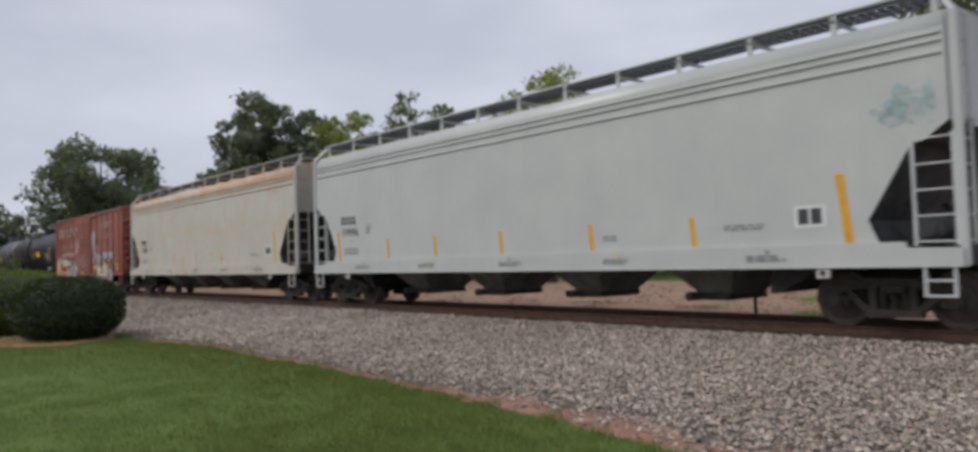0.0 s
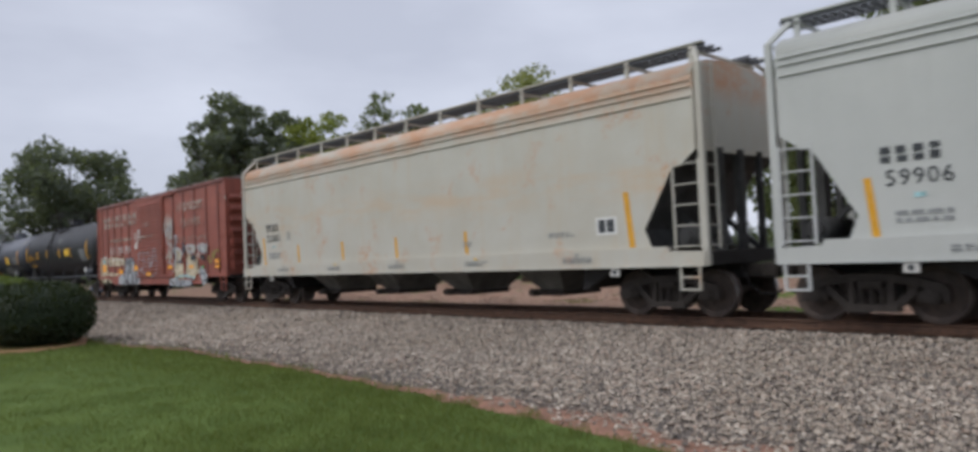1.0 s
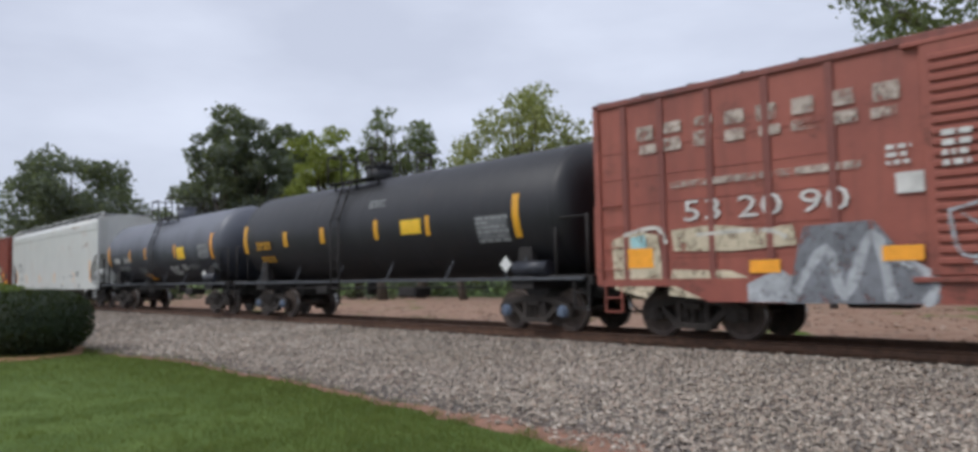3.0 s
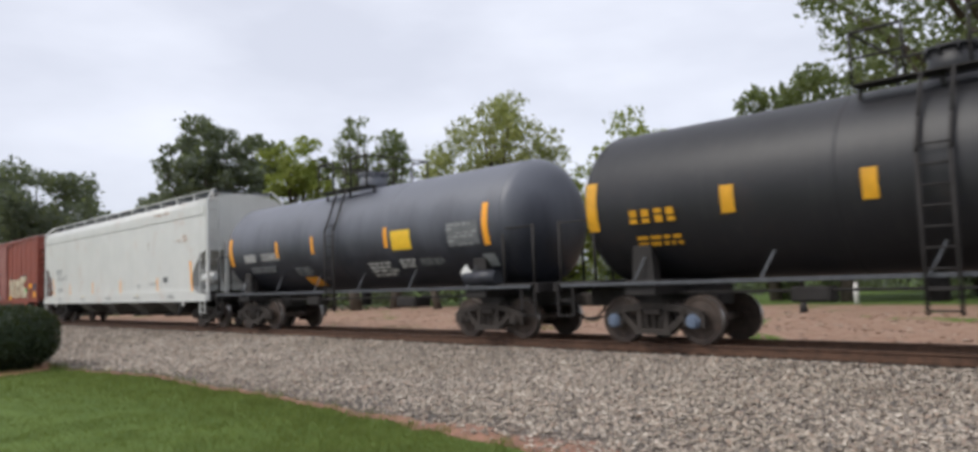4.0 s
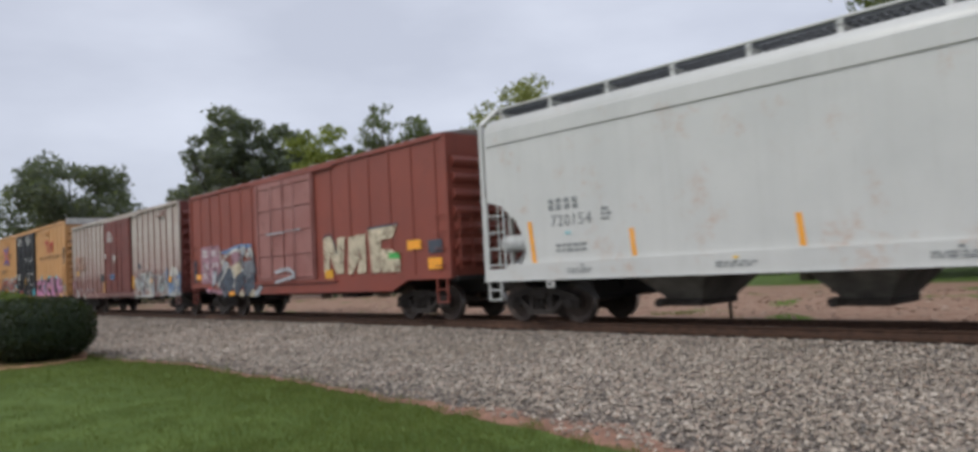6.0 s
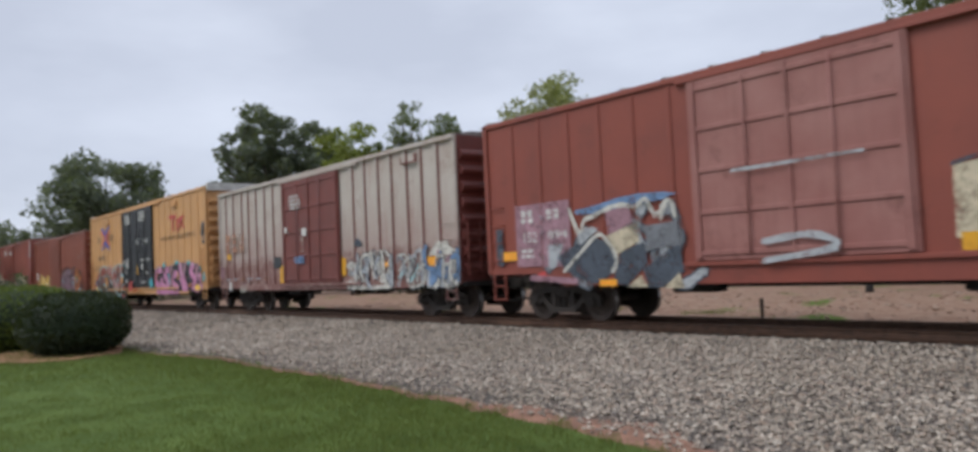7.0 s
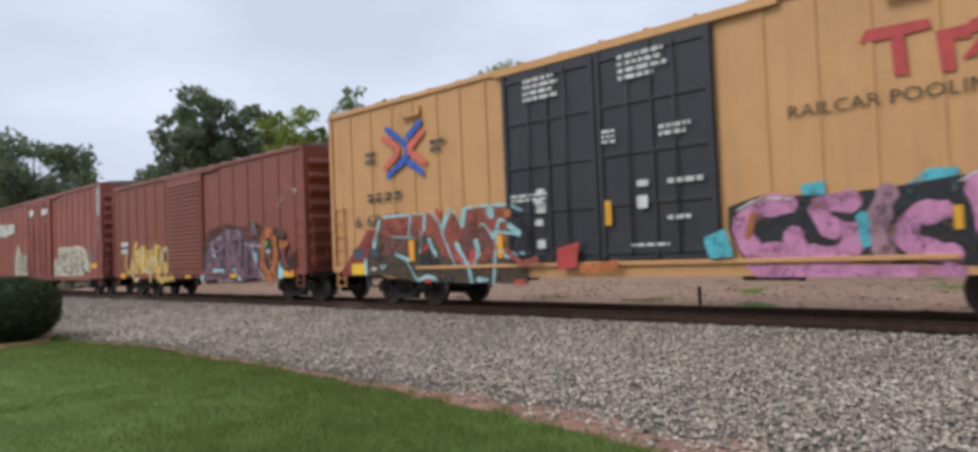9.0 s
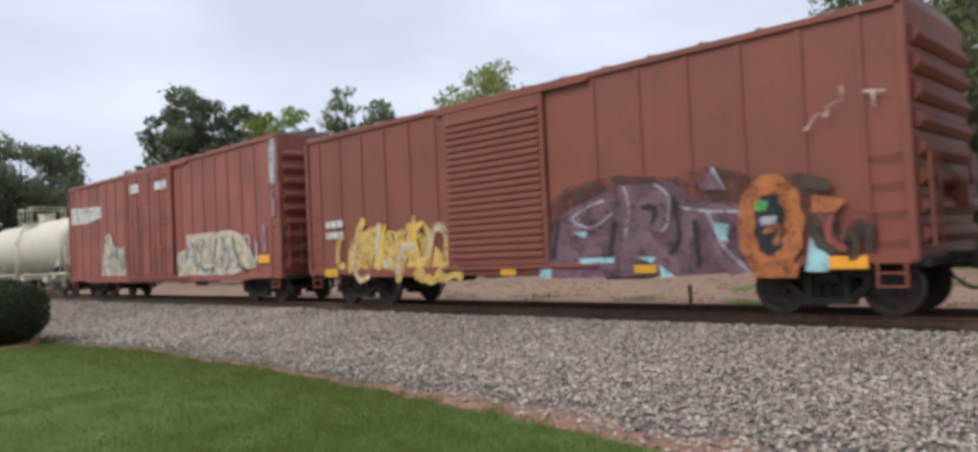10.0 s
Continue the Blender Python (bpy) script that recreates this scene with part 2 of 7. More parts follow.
def island_mat(name, colors, rough=0.85, translucent=0.0, patch=0.45, patch_scale=0.35):
    """Colour from piece to piece, for stones and leaves."""
    n = Nodes(name, rough, spec=0.3)
    geo = n.add("ShaderNodeNewGeometry")
    r = n.add("ShaderNodeValToRGB")
    r.color_ramp.interpolation = "LINEAR"
    el = r.color_ramp.elements
    while len(el) < len(colors):
        el.new(0.5)
    for i, c in enumerate(colors):
        el[i].position = i / (len(colors) - 1)
        el[i].color = (*c, 1)
    n.nt.links.new(geo.outputs["Random Per Island"], r.inputs[0])
    big = n.noise(patch_scale, 5, lo=0.35, hi=0.65)
    col = n.mix(n.math("MULTIPLY", big, patch), r.outputs[0], n.mix(1.0, r.outputs[0], (0.66, 0.64, 0.58), "MULTIPLY"))
    n.color(col)
    if translucent:
        tr = n.add("ShaderNodeBsdfTranslucent")
        n.nt.links.new(n.mix(0.5, col, (0.25, 0.30, 0.04)), tr.inputs[0])
        ms = n.add("ShaderNodeMixShader", Fac=translucent)
        n.nt.links.new(n.b.outputs[0], ms.inputs[1])
        n.nt.links.new(tr.outputs[0], ms.inputs[2])
        n.nt.links.new(ms.outputs[0], n.nt.nodes["Material Output"].inputs[0])
    return n.mat


M["stones"] = island_mat("mixed_ballast_stones", [(0.125, 0.11, 0.096), (0.46, 0.395, 0.33), (0.27, 0.225, 0.186), (0.61, 0.54, 0.46), (0.37, 0.28, 0.22), (0.185, 0.17, 0.156), (0.505, 0.425, 0.345)])
M["blades"] = island_mat("lawn_grass_blades", [(0.105, 0.148, 0.030), (0.168, 0.22, 0.052), (0.13, 0.185, 0.04), (0.215, 0.262, 0.074), (0.062, 0.10, 0.022), (0.25, 0.285, 0.105), (0.10, 0.158, 0.032)], 0.7, 0.35, 0.9, 1.3)
M["clods"] = island_mat("red_brown_dirt_clods", [(0.22, 0.13, 0.09), (0.34, 0.24, 0.18), (0.28, 0.17, 0.125), (0.42, 0.33, 0.27), (0.19, 0.12, 0.09)])
M["leaf_dark"] = island_mat("dark_oak_leaves", [(0.085, 0.105, 0.086), (0.15, 0.174, 0.138), (0.112, 0.134, 0.108)], 0.6, 0.4)
M["leaf_mid"] = island_mat("mid_green_leaves", [(0.092, 0.122, 0.058), (0.165, 0.202, 0.098), (0.122, 0.158, 0.075)], 0.6, 0.4)
M["leaf_lime"] = island_mat("yellow_green_leaves", [(0.19, 0.24, 0.045), (0.29, 0.33, 0.08), (0.23, 0.275, 0.06)], 0.6, 0.35)
M["leaf_pale"] = island_mat("pale_olive_leaves", [(0.21, 0.245, 0.08), (0.34, 0.355, 0.14), (0.27, 0.295, 0.105)], 0.6, 0.35)
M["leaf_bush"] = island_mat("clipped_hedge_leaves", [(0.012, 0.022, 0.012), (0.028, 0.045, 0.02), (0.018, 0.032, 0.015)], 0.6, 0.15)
M["leaf_hedge"] = island_mat("bright_hedge_leaves", [(0.08, 0.125, 0.026), (0.145, 0.195, 0.045), (0.10, 0.15, 0.033)], 0.6, 0.3)
M["bark"] = plain("grey_brown_bark", (0.075, 0.06, 0.045), 0.9, vary=0.4)


def ground_material():
    n = Nodes("lawn_clay_and_field", 0.95, spec=0.2)
    grass = n.mix(n.noise(1.2, 5, lo=0.35, hi=0.65), (0.068, 0.11, 0.024), (0.112, 0.165, 0.04))
    clay = n.mix(n.noise(3.0, 6, lo=0.3, hi=0.7), (0.25, 0.145, 0.10), (0.36, 0.25, 0.19))
    y = n.axis(1)
    wob = n.math("MULTIPLY", n.math("SUBTRACT", n.noise(0.5, 5), 0.5), 3.0)
    yy = n.math("ADD", y, wob)
    in_field = n.math("MULTIPLY", n.span(y, 7.5, 8.0), n.span(yy, 35.0, 33.5))
    tufts = n.noise(0.45, 4, lo=0.60, hi=0.66)
    clay = n.mix(n.math("MULTIPLY", tufts, n.span(y, 15, 16)), clay, (0.10, 0.15, 0.03))
    n.color(n.mix(in_field, grass, clay))
    n.bump(n.noise(25, 4), 0.6, 0.03)
    return n.mat


def gravel_material():
    n = Nodes("gravel_bed_gap_shade", 0.95, spec=0.2)
    v = n.add("ShaderNodeTexVoronoi", Scale=26.0)
    n.nt.links.new(n.co, v.inputs["Vector"])
    hue = n.add("ShaderNodeValToRGB")
    # bed coloured darker than the stones, painting the shade in the gaps between them
    for e, c in zip(hue.color_ramp.elements, ((0.055, 0.049, 0.044), (0.19, 0.167, 0.15))):
        e.color = (*c, 1)
    n.nt.links.new(v.outputs["Color"], hue.inputs[0])
    n.color(n.mix(n.noise(0.8, 4, lo=0.4, hi=0.8), hue.outputs[0], (0.155, 0.12, 0.10)))
    n.bump(v.outputs["Distance"], 0.8, 0.03)
    return n.mat


M["ground"] = ground_material()
M["gravel"] = gravel_material()
M["mulch"] = plain("red_brown_mulch", (0.30, 0.16, 0.085), 0.95, vary=0.4, scale=12)
M["clay"] = plain("bare_red_clay", (0.235, 0.125, 0.085), 0.95, vary=0.4, scale=5)


# ---- mesh helpers ----
def mesh_object(name, bm, material, parent=None, label=""):
    me = bpy.data.meshes.new(name)
    bm.to_mesh(me)
    bm.free()
    for m in material if isinstance(material, (list, tuple)) else [material]:
        me.materials.append(m)
    ob = new(name, me)
    if parent:
        ob.parent = parent
    if label:
        ob["label"] = label
    return ob


def part(name, bm, material, parent, label=""):
    return mesh_object(name, bm, material, parent, label)


def shared(name, me, parent, m=None, label=""):
    """Another object on a mesh that exists already."""
    ob = new(name, me)
    ob.parent = parent
    if m is not None:
        ob.matrix_basis = m
    if label:
        ob["label"] = label
    return ob


def box(bm, x0, x1, y0, y1, z0, z1, bevel=0.0, mat=0):
    vs = [bm.verts.new((x, y, z)) for x in (x0, x1) for y in (y0, y1) for z in (z0, z1)]
    fs = [bm.faces.new([vs[i] for i in q]) for q in ((0, 1, 3, 2), (4, 6, 7, 5), (0, 4, 5, 1), (2, 3, 7, 6), (0, 2, 6, 4), (1, 5, 7, 3))]
    for f in fs:
        f.material_index = mat
    if bevel:
        es = list({e for f in fs for e in f.edges})
        bmesh.ops.bevel(bm, geom=es, offset=bevel, segments=1, affect="EDGES", profile=0.5)
    return bm


def tube(bm, p0, p1, r, n=8, r1=None, mat=0, smooth=True):
    """A round bar from p0 to p1, capped."""
    a, b = Vector(p0), Vector(p1)
    q = (b - a).to_track_quat("Z", "Y")
    r1 = r if r1 is None else r1
    rings = []
    for c, rad in ((a, r), (b, r1)):
        rings.append([bm.verts.new(c + q @ Vector((rad * math.cos(k * math.tau / n), rad * math.sin(k * math.tau / n), 0))) for k in range(n)])
    for k in range(n):
        f = bm.faces.new((rings[0][k], rings[0][(k + 1) % n], rings[1][(k + 1) % n], rings[1][k]))
        f.smooth, f.material_index = smooth, mat
    bm.faces.new(rings[0][::-1]).material_index = mat
    bm.faces.new(rings[1]).material_index = mat
    return bm


def beam(bm, p0, p1, w, d):
    """A square bar between two points in the xz plane; d is its depth along y."""
    a, b = Vector(p0), Vector(p1)
    along = (b - a).normalized()
    side = along.cross(Vector((0, 1, 0))).normalized() * w / 2
    deep = Vector((0, d / 2, 0))
    vs = [bm.verts.new(c + s * side + e * deep) for c in (a, b) for s in (-1, 1) for e in (-1, 1)]
    for q in ((0, 1, 3, 2), (4, 6, 7, 5), (0, 4, 5, 1), (2, 3, 7, 6), (0, 2, 6, 4), (1, 5, 7, 3)):
        bm.faces.new([vs[i] for i in q])
    bmesh.ops.recalc_face_normals(bm, faces=bm.faces[:])
    return bm


def prism(bm, outline, y0, y1, mat=0):
    """The outline (x, z) as a slab from y0 to y1."""
    a = [bm.verts.new((x, y0, z)) for x, z in outline]
    b = [bm.verts.new((x, y1, z)) for x, z in outline]
    n = len(outline)
    fs = [bm.faces.new(a), bm.faces.new(b[::-1])]
    fs += [bm.faces.new((a[(i + 1) % n], a[i], b[i], b[(i + 1) % n])) for i in range(n)]
    for f in fs:
        f.material_index = mat
    bmesh.ops.recalc_face_normals(bm, faces=fs)
    return bm


def lathe_x(bm, profile, n=40, mat=0, z=0.0, smooth=True):
    """Turn (x, radius) pairs round the x axis at height z."""
    rings = []
    for x, r in profile:
        if r < 1e-4:
            rings.append([bm.verts.new((x, 0, z))])
        else:
            rings.append([bm.verts.new((x, r * math.sin(k * math.tau / n), z + r * math.cos(k * math.tau / n))) for k in range(n)])
    for a, b in zip(rings, rings[1:]):
        for k in range(n):
            v = []
            for w in (a[k % len(a)], a[(k + 1) % len(a)], b[(k + 1) % len(b)], b[k % len(b)]):
                if w not in v:
                    v.append(w)
            f = bm.faces.new(v)
            f.smooth, f.material_index = smooth, mat
    bmesh.ops.recalc_face_normals(bm, faces=bm.faces[:])
    return bm


def empty(name, m):
    ob = new(name)
    ob.matrix_basis = m
    return ob


def from_arrays(name, verts, faces, material, smooth=False):
    me = bpy.data.meshes.new(name)
    me.from_pydata(verts, [], faces)
    me.materials.append(material)
    if smooth:
        me.polygons.foreach_set("use_smooth", [True] * len(me.polygons))
    return new(name, me)


# ---- ground, lawn, gravel, track ----
EDGE = [(-70, 5.6), (-30, 5.6), (-22.5, 5.8), (-20, 5.65), (-16.8, 6.25), (-13.2, 6.1), (-11.9, 6.2), (-9.6, 6.05), (-8, 5.92), (-6.6, 5.8), (-5.2, 5.62), (-4.1, 5.35), (0, 4.5), (8, 3.0), (60, 2.0)]


def edge_y(x):
    """Where the lawn ends and the gravel begins."""
    return float(np.interp(x, [e[0] for e in EDGE], [e[1] for e in EDGE])) + 0.14 + 0.12 * noise.noise((x * 1.3, 0, 5)) + 0.06 * noise.noise((x * 5.0, 3, 5))


def bed_z(x, y):
    """Height of the gravel."""
    z = np.interp(y, [0, 5.6, 7.0, 10.5, 11.6, 12.35, 15.3, 16.2, 18], [-0.40, -0.39, -0.37, -0.33, -0.27, -0.20, -0.20, -0.36, -0.50])
    return float(z) + 0.02 * noise.noise((x * 0.7, y * 0.7, 0)) + 0.012 * noise.noise((x * 3, y * 3, 2))


def field_z(x, y):
    """Height of the rough dirt field behind the track, and of the lawn in front of it."""
    z = float(np.interp(y, [4.7, 6.5, 8, 15, 17, 26, 40], [LAWN_Z, -0.43, -0.55, -0.55, -0.42, -0.26, -0.22]))
    if abs(x) < 200 and abs(y) < 200:
        z += 0.03 * noise.noise((x * 0.2, y * 0.2, 1))
        rough = float(np.interp(y, [16.5, 18.5, 27, 31], [0, 1, 1, 0]))
        z += rough * (0.16 * noise.noise((x * 0.45, y * 0.6, 4)) + 0.07 * noise.noise((x * 1.4, y * 1.4, 8)))
    return z


def build_ground():
    bm = bmesh.new()
    xs = [-2500, -900, -300, -120, -70] + [-60 + 0.8 * i for i in range(103)] + [40, 80, 300, 900, 2500]
    ys = [-2500, -600, -100, -20, -5, 0, 2, 3.5, 4.6, 5.2, 5.8, 6.6, 8, 12, 15] + [16.5 + 0.7 * i for i in range(21)] + [32, 36, 45, 60, 100, 300, 900, 2500]
    grid = []
    for x in xs:
        row = []
        for y in ys:
            row.append(bm.verts.new((x, y, field_z(x, y))))
        grid.append(row)
    for i in range(len(xs) - 1):
        for j in range(len(ys) - 1):
            bm.faces.new((grid[i][j], grid[i + 1][j], grid[i + 1][j + 1], grid[i][j + 1])).smooth = True
    tagged(mesh_object("ground", bm, M["ground"]), "mown lawn, red clay strip and pinkish dirt field", "ground", kind="structure")

    bm = bmesh.new()
    xs = [-400, -250, -150, -100, -80] + [-70 + 0.6 * i for i in range(140)] + [20, 40, 80]
    cols = []
    for x in xs:
        e = edge_y(x)
        ys = [e - 0.02 + (17.2 - e) * (k / 34) for k in range(35)]
        cols.append([bm.verts.new((x, y, bed_z(x, y) - (0.05 if k == 0 else 0.0) - (0.1 if k == 34 else 0))) for k, y in enumerate(ys)])
    for a, b in zip(cols, cols[1:]):
        for k in range(34):
            bm.faces.new((a[k], b[k], b[k + 1], a[k + 1])).smooth = True
    strip = bmesh.new()
    cols = []
    for i in range(330):
        x = -40 + 0.15 * i
        e = edge_y(x)
        wide = float(np.interp(x, [-40, -11, -8, -5, 5], [0.0, 0.02, 0.18, 0.85, 1.4])) * (0.8 + 0.7 * noise.noise((x * 1.1, 9, 1)) + 0.3 * noise.noise((x * 4, 9, 1)))
        cols.append([strip.verts.new((x, e - 0.06 + (wide + 0.06) * k / 4, bed_z(x, max(e, e - 0.06 + wide * k / 4)) + (0.016 if 0 < k < 4 else -0.02))) for k in range(5)])
    for a, b in zip(cols, cols[1:]):
        for k in range(4):
            strip.faces.new((a[k], b[k], b[k + 1], a[k + 1])).smooth = True
    tagged(mesh_object("clay_strip", strip, M["clay"]), "bare red clay between the lawn and the gravel", "soil", kind="structure")
    tagged(mesh_object("gravel_bed", bm, M["gravel"]), "grey crushed stone bed beside the railway", "gravel", kind="structure")


def build_stones():
    """Loose ballast: jittered eight-sided stones, packed close where the camera sees them well."""
    rng = np.random.default_rng(4)
    pts = []
    for x0, x1, dens in ((-9, 3, 560), (-16, -9, 460), (-26, -16, 300), (-45, -26, 120)):
        n = int((x1 - x0) * 7.6 * dens)
        pts.append(np.column_stack([rng.uniform(x0, x1, n), rng.uniform(4.2, 12.6, n), rng.uniform(0.012, 0.035, n) * (1.0 if x0 > -20 else 1.4)]))
    p = np.concatenate(pts)
    keep, zs = [], []
    for i, (x, y, r) in enumerate(p):
        e = edge_y(x)
        over = y - e
        if over < 0 and rng.random() > 0.03:
            continue
        if over < 0.9 and rng.random() > 0.12 + over * 0.9:
            continue
        if over < -0.35:
            continue
        keep.append(i)
        zs.append(bed_z(x, max(y, e)))
    p, zs = p[keep], np.array(zs)
    n = len(p)
    base = np.array([(1, 0, 0), (-1, 0, 0), (0, 1, 0), (0, -1, 0), (0, 0, 1), (0, 0, -1)], float)
    v = base[None] * rng.uniform(0.55, 1.35, (n, 6, 1)) + rng.normal(0, 0.22, (n, 6, 3))
    ang = rng.uniform(0, math.tau, n)
    c, s = np.cos(ang)[:, None], np.sin(ang)[:, None]
    v = np.stack([v[..., 0] * c - v[..., 1] * s, v[..., 0] * s + v[..., 1] * c, v[..., 2] * 0.75], -1)
    v = v * p[:, 2][:, None, None] + np.stack([p[:, 0], p[:, 1], zs + p[:, 2] * 0.35 + rng.uniform(0, 0.032, n)], -1)[:, None]
    f = np.array([(0, 2, 4), (2, 1, 4), (1, 3, 4), (3, 0, 4), (2, 0, 5), (1, 2, 5), (3, 1, 5), (0, 3, 5)])
    faces = (f[None] + (np.arange(n) * 6)[:, None, None]).reshape(-1, 3)
    ob = from_arrays("gravel_stones", v.reshape(-1, 3).tolist(), faces.tolist(), M["stones"])
    tagged(ob, "loose grey and tan crushed ballast stones", "gravel", kind="stuff")
    # clods of the dirt field behind the track
    m = 6000
    q = np.column_stack([rng.uniform(-34, 3, m), 15.6 + 13 * rng.random(m) ** 1.3, rng.uniform(0.02, 0.075, m)])
    floor = np.array([field_z(x, y) for x, y in q[:, :2]])
    w = base[None] * rng.uniform(0.5, 1.4, (m, 6, 1)) + rng.normal(0, 0.2, (m, 6, 3))
    w = w * q[:, 2][:, None, None] * np.array([1.3, 1.3, 0.6]) + np.column_stack([q[:, :2], floor])[:, None]
    faces = (f[None] + (np.arange(m) * 6)[:, None, None]).reshape(-1, 3)
    clods = from_arrays("dirt_clods", w.reshape(-1, 3).tolist(), faces.tolist(), M["clods"])
    tagged(clods, "reddish clods and broken stone on the dirt field", "dirt", kind="stuff")


def build_grass():
    rng = np.random.default_rng(9)
    verts, faces = [], []

    def blade(x, y, h, w):
        a, lean, b = rng.uniform(0, math.tau), rng.uniform(0, 0.6) * h, rng.uniform(0, math.tau)
        dx, dy = math.cos(a) * w, math.sin(a) * w
        z = LAWN_Z - 0.01 + (-0.06 * max(0, y - 4.7) / 1.8)
        k = len(verts)
        verts.extend([(x - dx, y - dy, z), (x + dx, y + dy, z), (x + math.cos(b) * lean, y + math.sin(b) * lean, z + h)])
        faces.append((k, k + 1, k + 2))

    for x0, x1, dens, h in ((-8, 0, 2300, 0.052), (-14, -8, 1500, 0.058), (-24, -14, 700, 0.07), (-40, -24, 160, 0.09)):
        n = int((x1 - x0) * 5.4 * dens)
        for x, y in zip(rng.uniform(x0, x1, n), rng.uniform(1.0, 6.6, n)):
            e = edge_y(x)
            if y > e + 0.04 or (y > e - 0.18 and rng.random() < 0.45):
                continue
            tuft = 1.0 + 0.5 * noise.noise((x * 2.2, y * 2.2, 7)) + (1.3 if y > e - 0.22 and noise.noise((x * 3, 0, 2)) > 0.05 else 0)
            blade(x, y, h * tuft * rng.uniform(0.55, 1.3), 0.0030 * (h / 0.04) ** 1.2)
    ob = from_arrays("lawn_grass", verts, faces, M["blades"])
    tagged(ob, "short green mown lawn grass with a ragged edge", "grass", kind="stuff")
    # weeds in the gravel and in the dirt field
    verts, faces = [], []
    for cx, cy, spread, n in ((-13.2, 19.8, 0.5, 300), (-17.6, 20.2, 0.6, 340), (-10.3, 18.0, 0.4, 200), (-24.0, 18.5, 0.8, 260)):
        for _ in range(n):
            x, y = cx + rng.normal(0, spread), cy + rng.normal(0, spread * 0.5)
            a, hgt = rng.uniform(0, math.tau), rng.uniform(0.08, 0.26)
            k = len(verts)
            verts.extend([(x - 0.012, y, -0.47), (x + 0.012, y, -0.47), (x + math.cos(a) * 0.1, y + math.sin(a) * 0.1, -0.47 + hgt)])
            faces.append((k, k + 1, k + 2))
    tagged(from_arrays("weeds", verts, faces, M["blades"]), "low green weeds growing in the dirt", "weeds", kind="stuff")


def build_track():
    track = empty("railway_track", pose(0, TRACK_Y, 0))
    tagged(track, "rusty steel railway track on dark timber sleepers", "railway track", kind="structure")
    prof = [(-0.069, -0.173), (0.069, -0.173), (0.069, -0.160), (0.012, -0.140), (0.010, -0.048), (0.036, -0.034), (0.036, -0.006), (0.028, 0.0), (-0.028, 0.0), (-0.036, -0.006), (-0.036, -0.034), (-0.010, -0.048), (-0.012, -0.140), (-0.069, -0.160)]
    for side in (-1, 1):
        bm = bmesh.new()
        ends = []
        for x in (-420, -150, -60, -25, 0, 90):
            ends.append([bm.verts.new((x, y + side * (GAUGE / 2 + 0.036), z)) for y, z in prof])
        n = len(prof)
        for a, b in zip(ends, ends[1:]):
            for k in range(n):
                f = bm.faces.new((a[k], a[(k + 1) % n], b[(k + 1) % n], b[k]))
                f.material_index = 1 if k == 7 else 0
        bm.faces.new(ends[0]), bm.faces.new(ends[-1])
        bmesh.ops.recalc_face_normals(bm, faces=bm.faces[:])
        part("rail", bm, [M["rail"], M["rail_head"]], track, "rusty steel rail with a worn top")
    bm = box(bmesh.new(), -0.11, 0.11, -1.3, 1.3, -0.36, -0.178, 0.008)
    me = bpy.data.meshes.new("tie")
    bm.to_mesh(me), bm.free()
    me.materials.append(M["tie"])
    bm = box(bmesh.new(), -0.09, 0.09, -0.19, 0.19, -0.177, -0.168)
    for dx in (-0.05, 0.05):
        for dy in (-0.1, 0.1):
            box(bm, dx - 0.014, dx + 0.014, dy - 0.014, dy + 0.014, -0.17, -0.14)
    plate = bpy.data.meshes.new("tie_plate")
    bm.to_mesh(plate), bm.free()
    plate.materials.append(M["rail"])
    rng = random.Random(3)
    for i in range(130):
        x = 5 - i * 0.53
        t = shared("tie", me, track, pose(x, rng.uniform(-0.04, 0.04), rng.uniform(-0.01, 0.006), 0, 0, rng.uniform(-1, 1)))
        if i < 60:
            shared("tie_plate", plate, t, pose(0, -GAUGE / 2 - 0.036, 0))
    # a steel stake beside the track, on the far side
    bm = box(bmesh.new(), -0.03, 0.03, -0.03, 0.03, -0.6, 0.2, 0.005)
    for z in (0.0, 0.1):
        box(bm, -0.05, 0.05, -0.035, 0.035, z, z + 0.03)
    stake = mesh_object("marker_stake", bm, M["tie"])
    stake.location = (-9.9, 17.0, 0.05)
    tagged(stake, "short dark steel stake in the dirt beside the track", "stake")


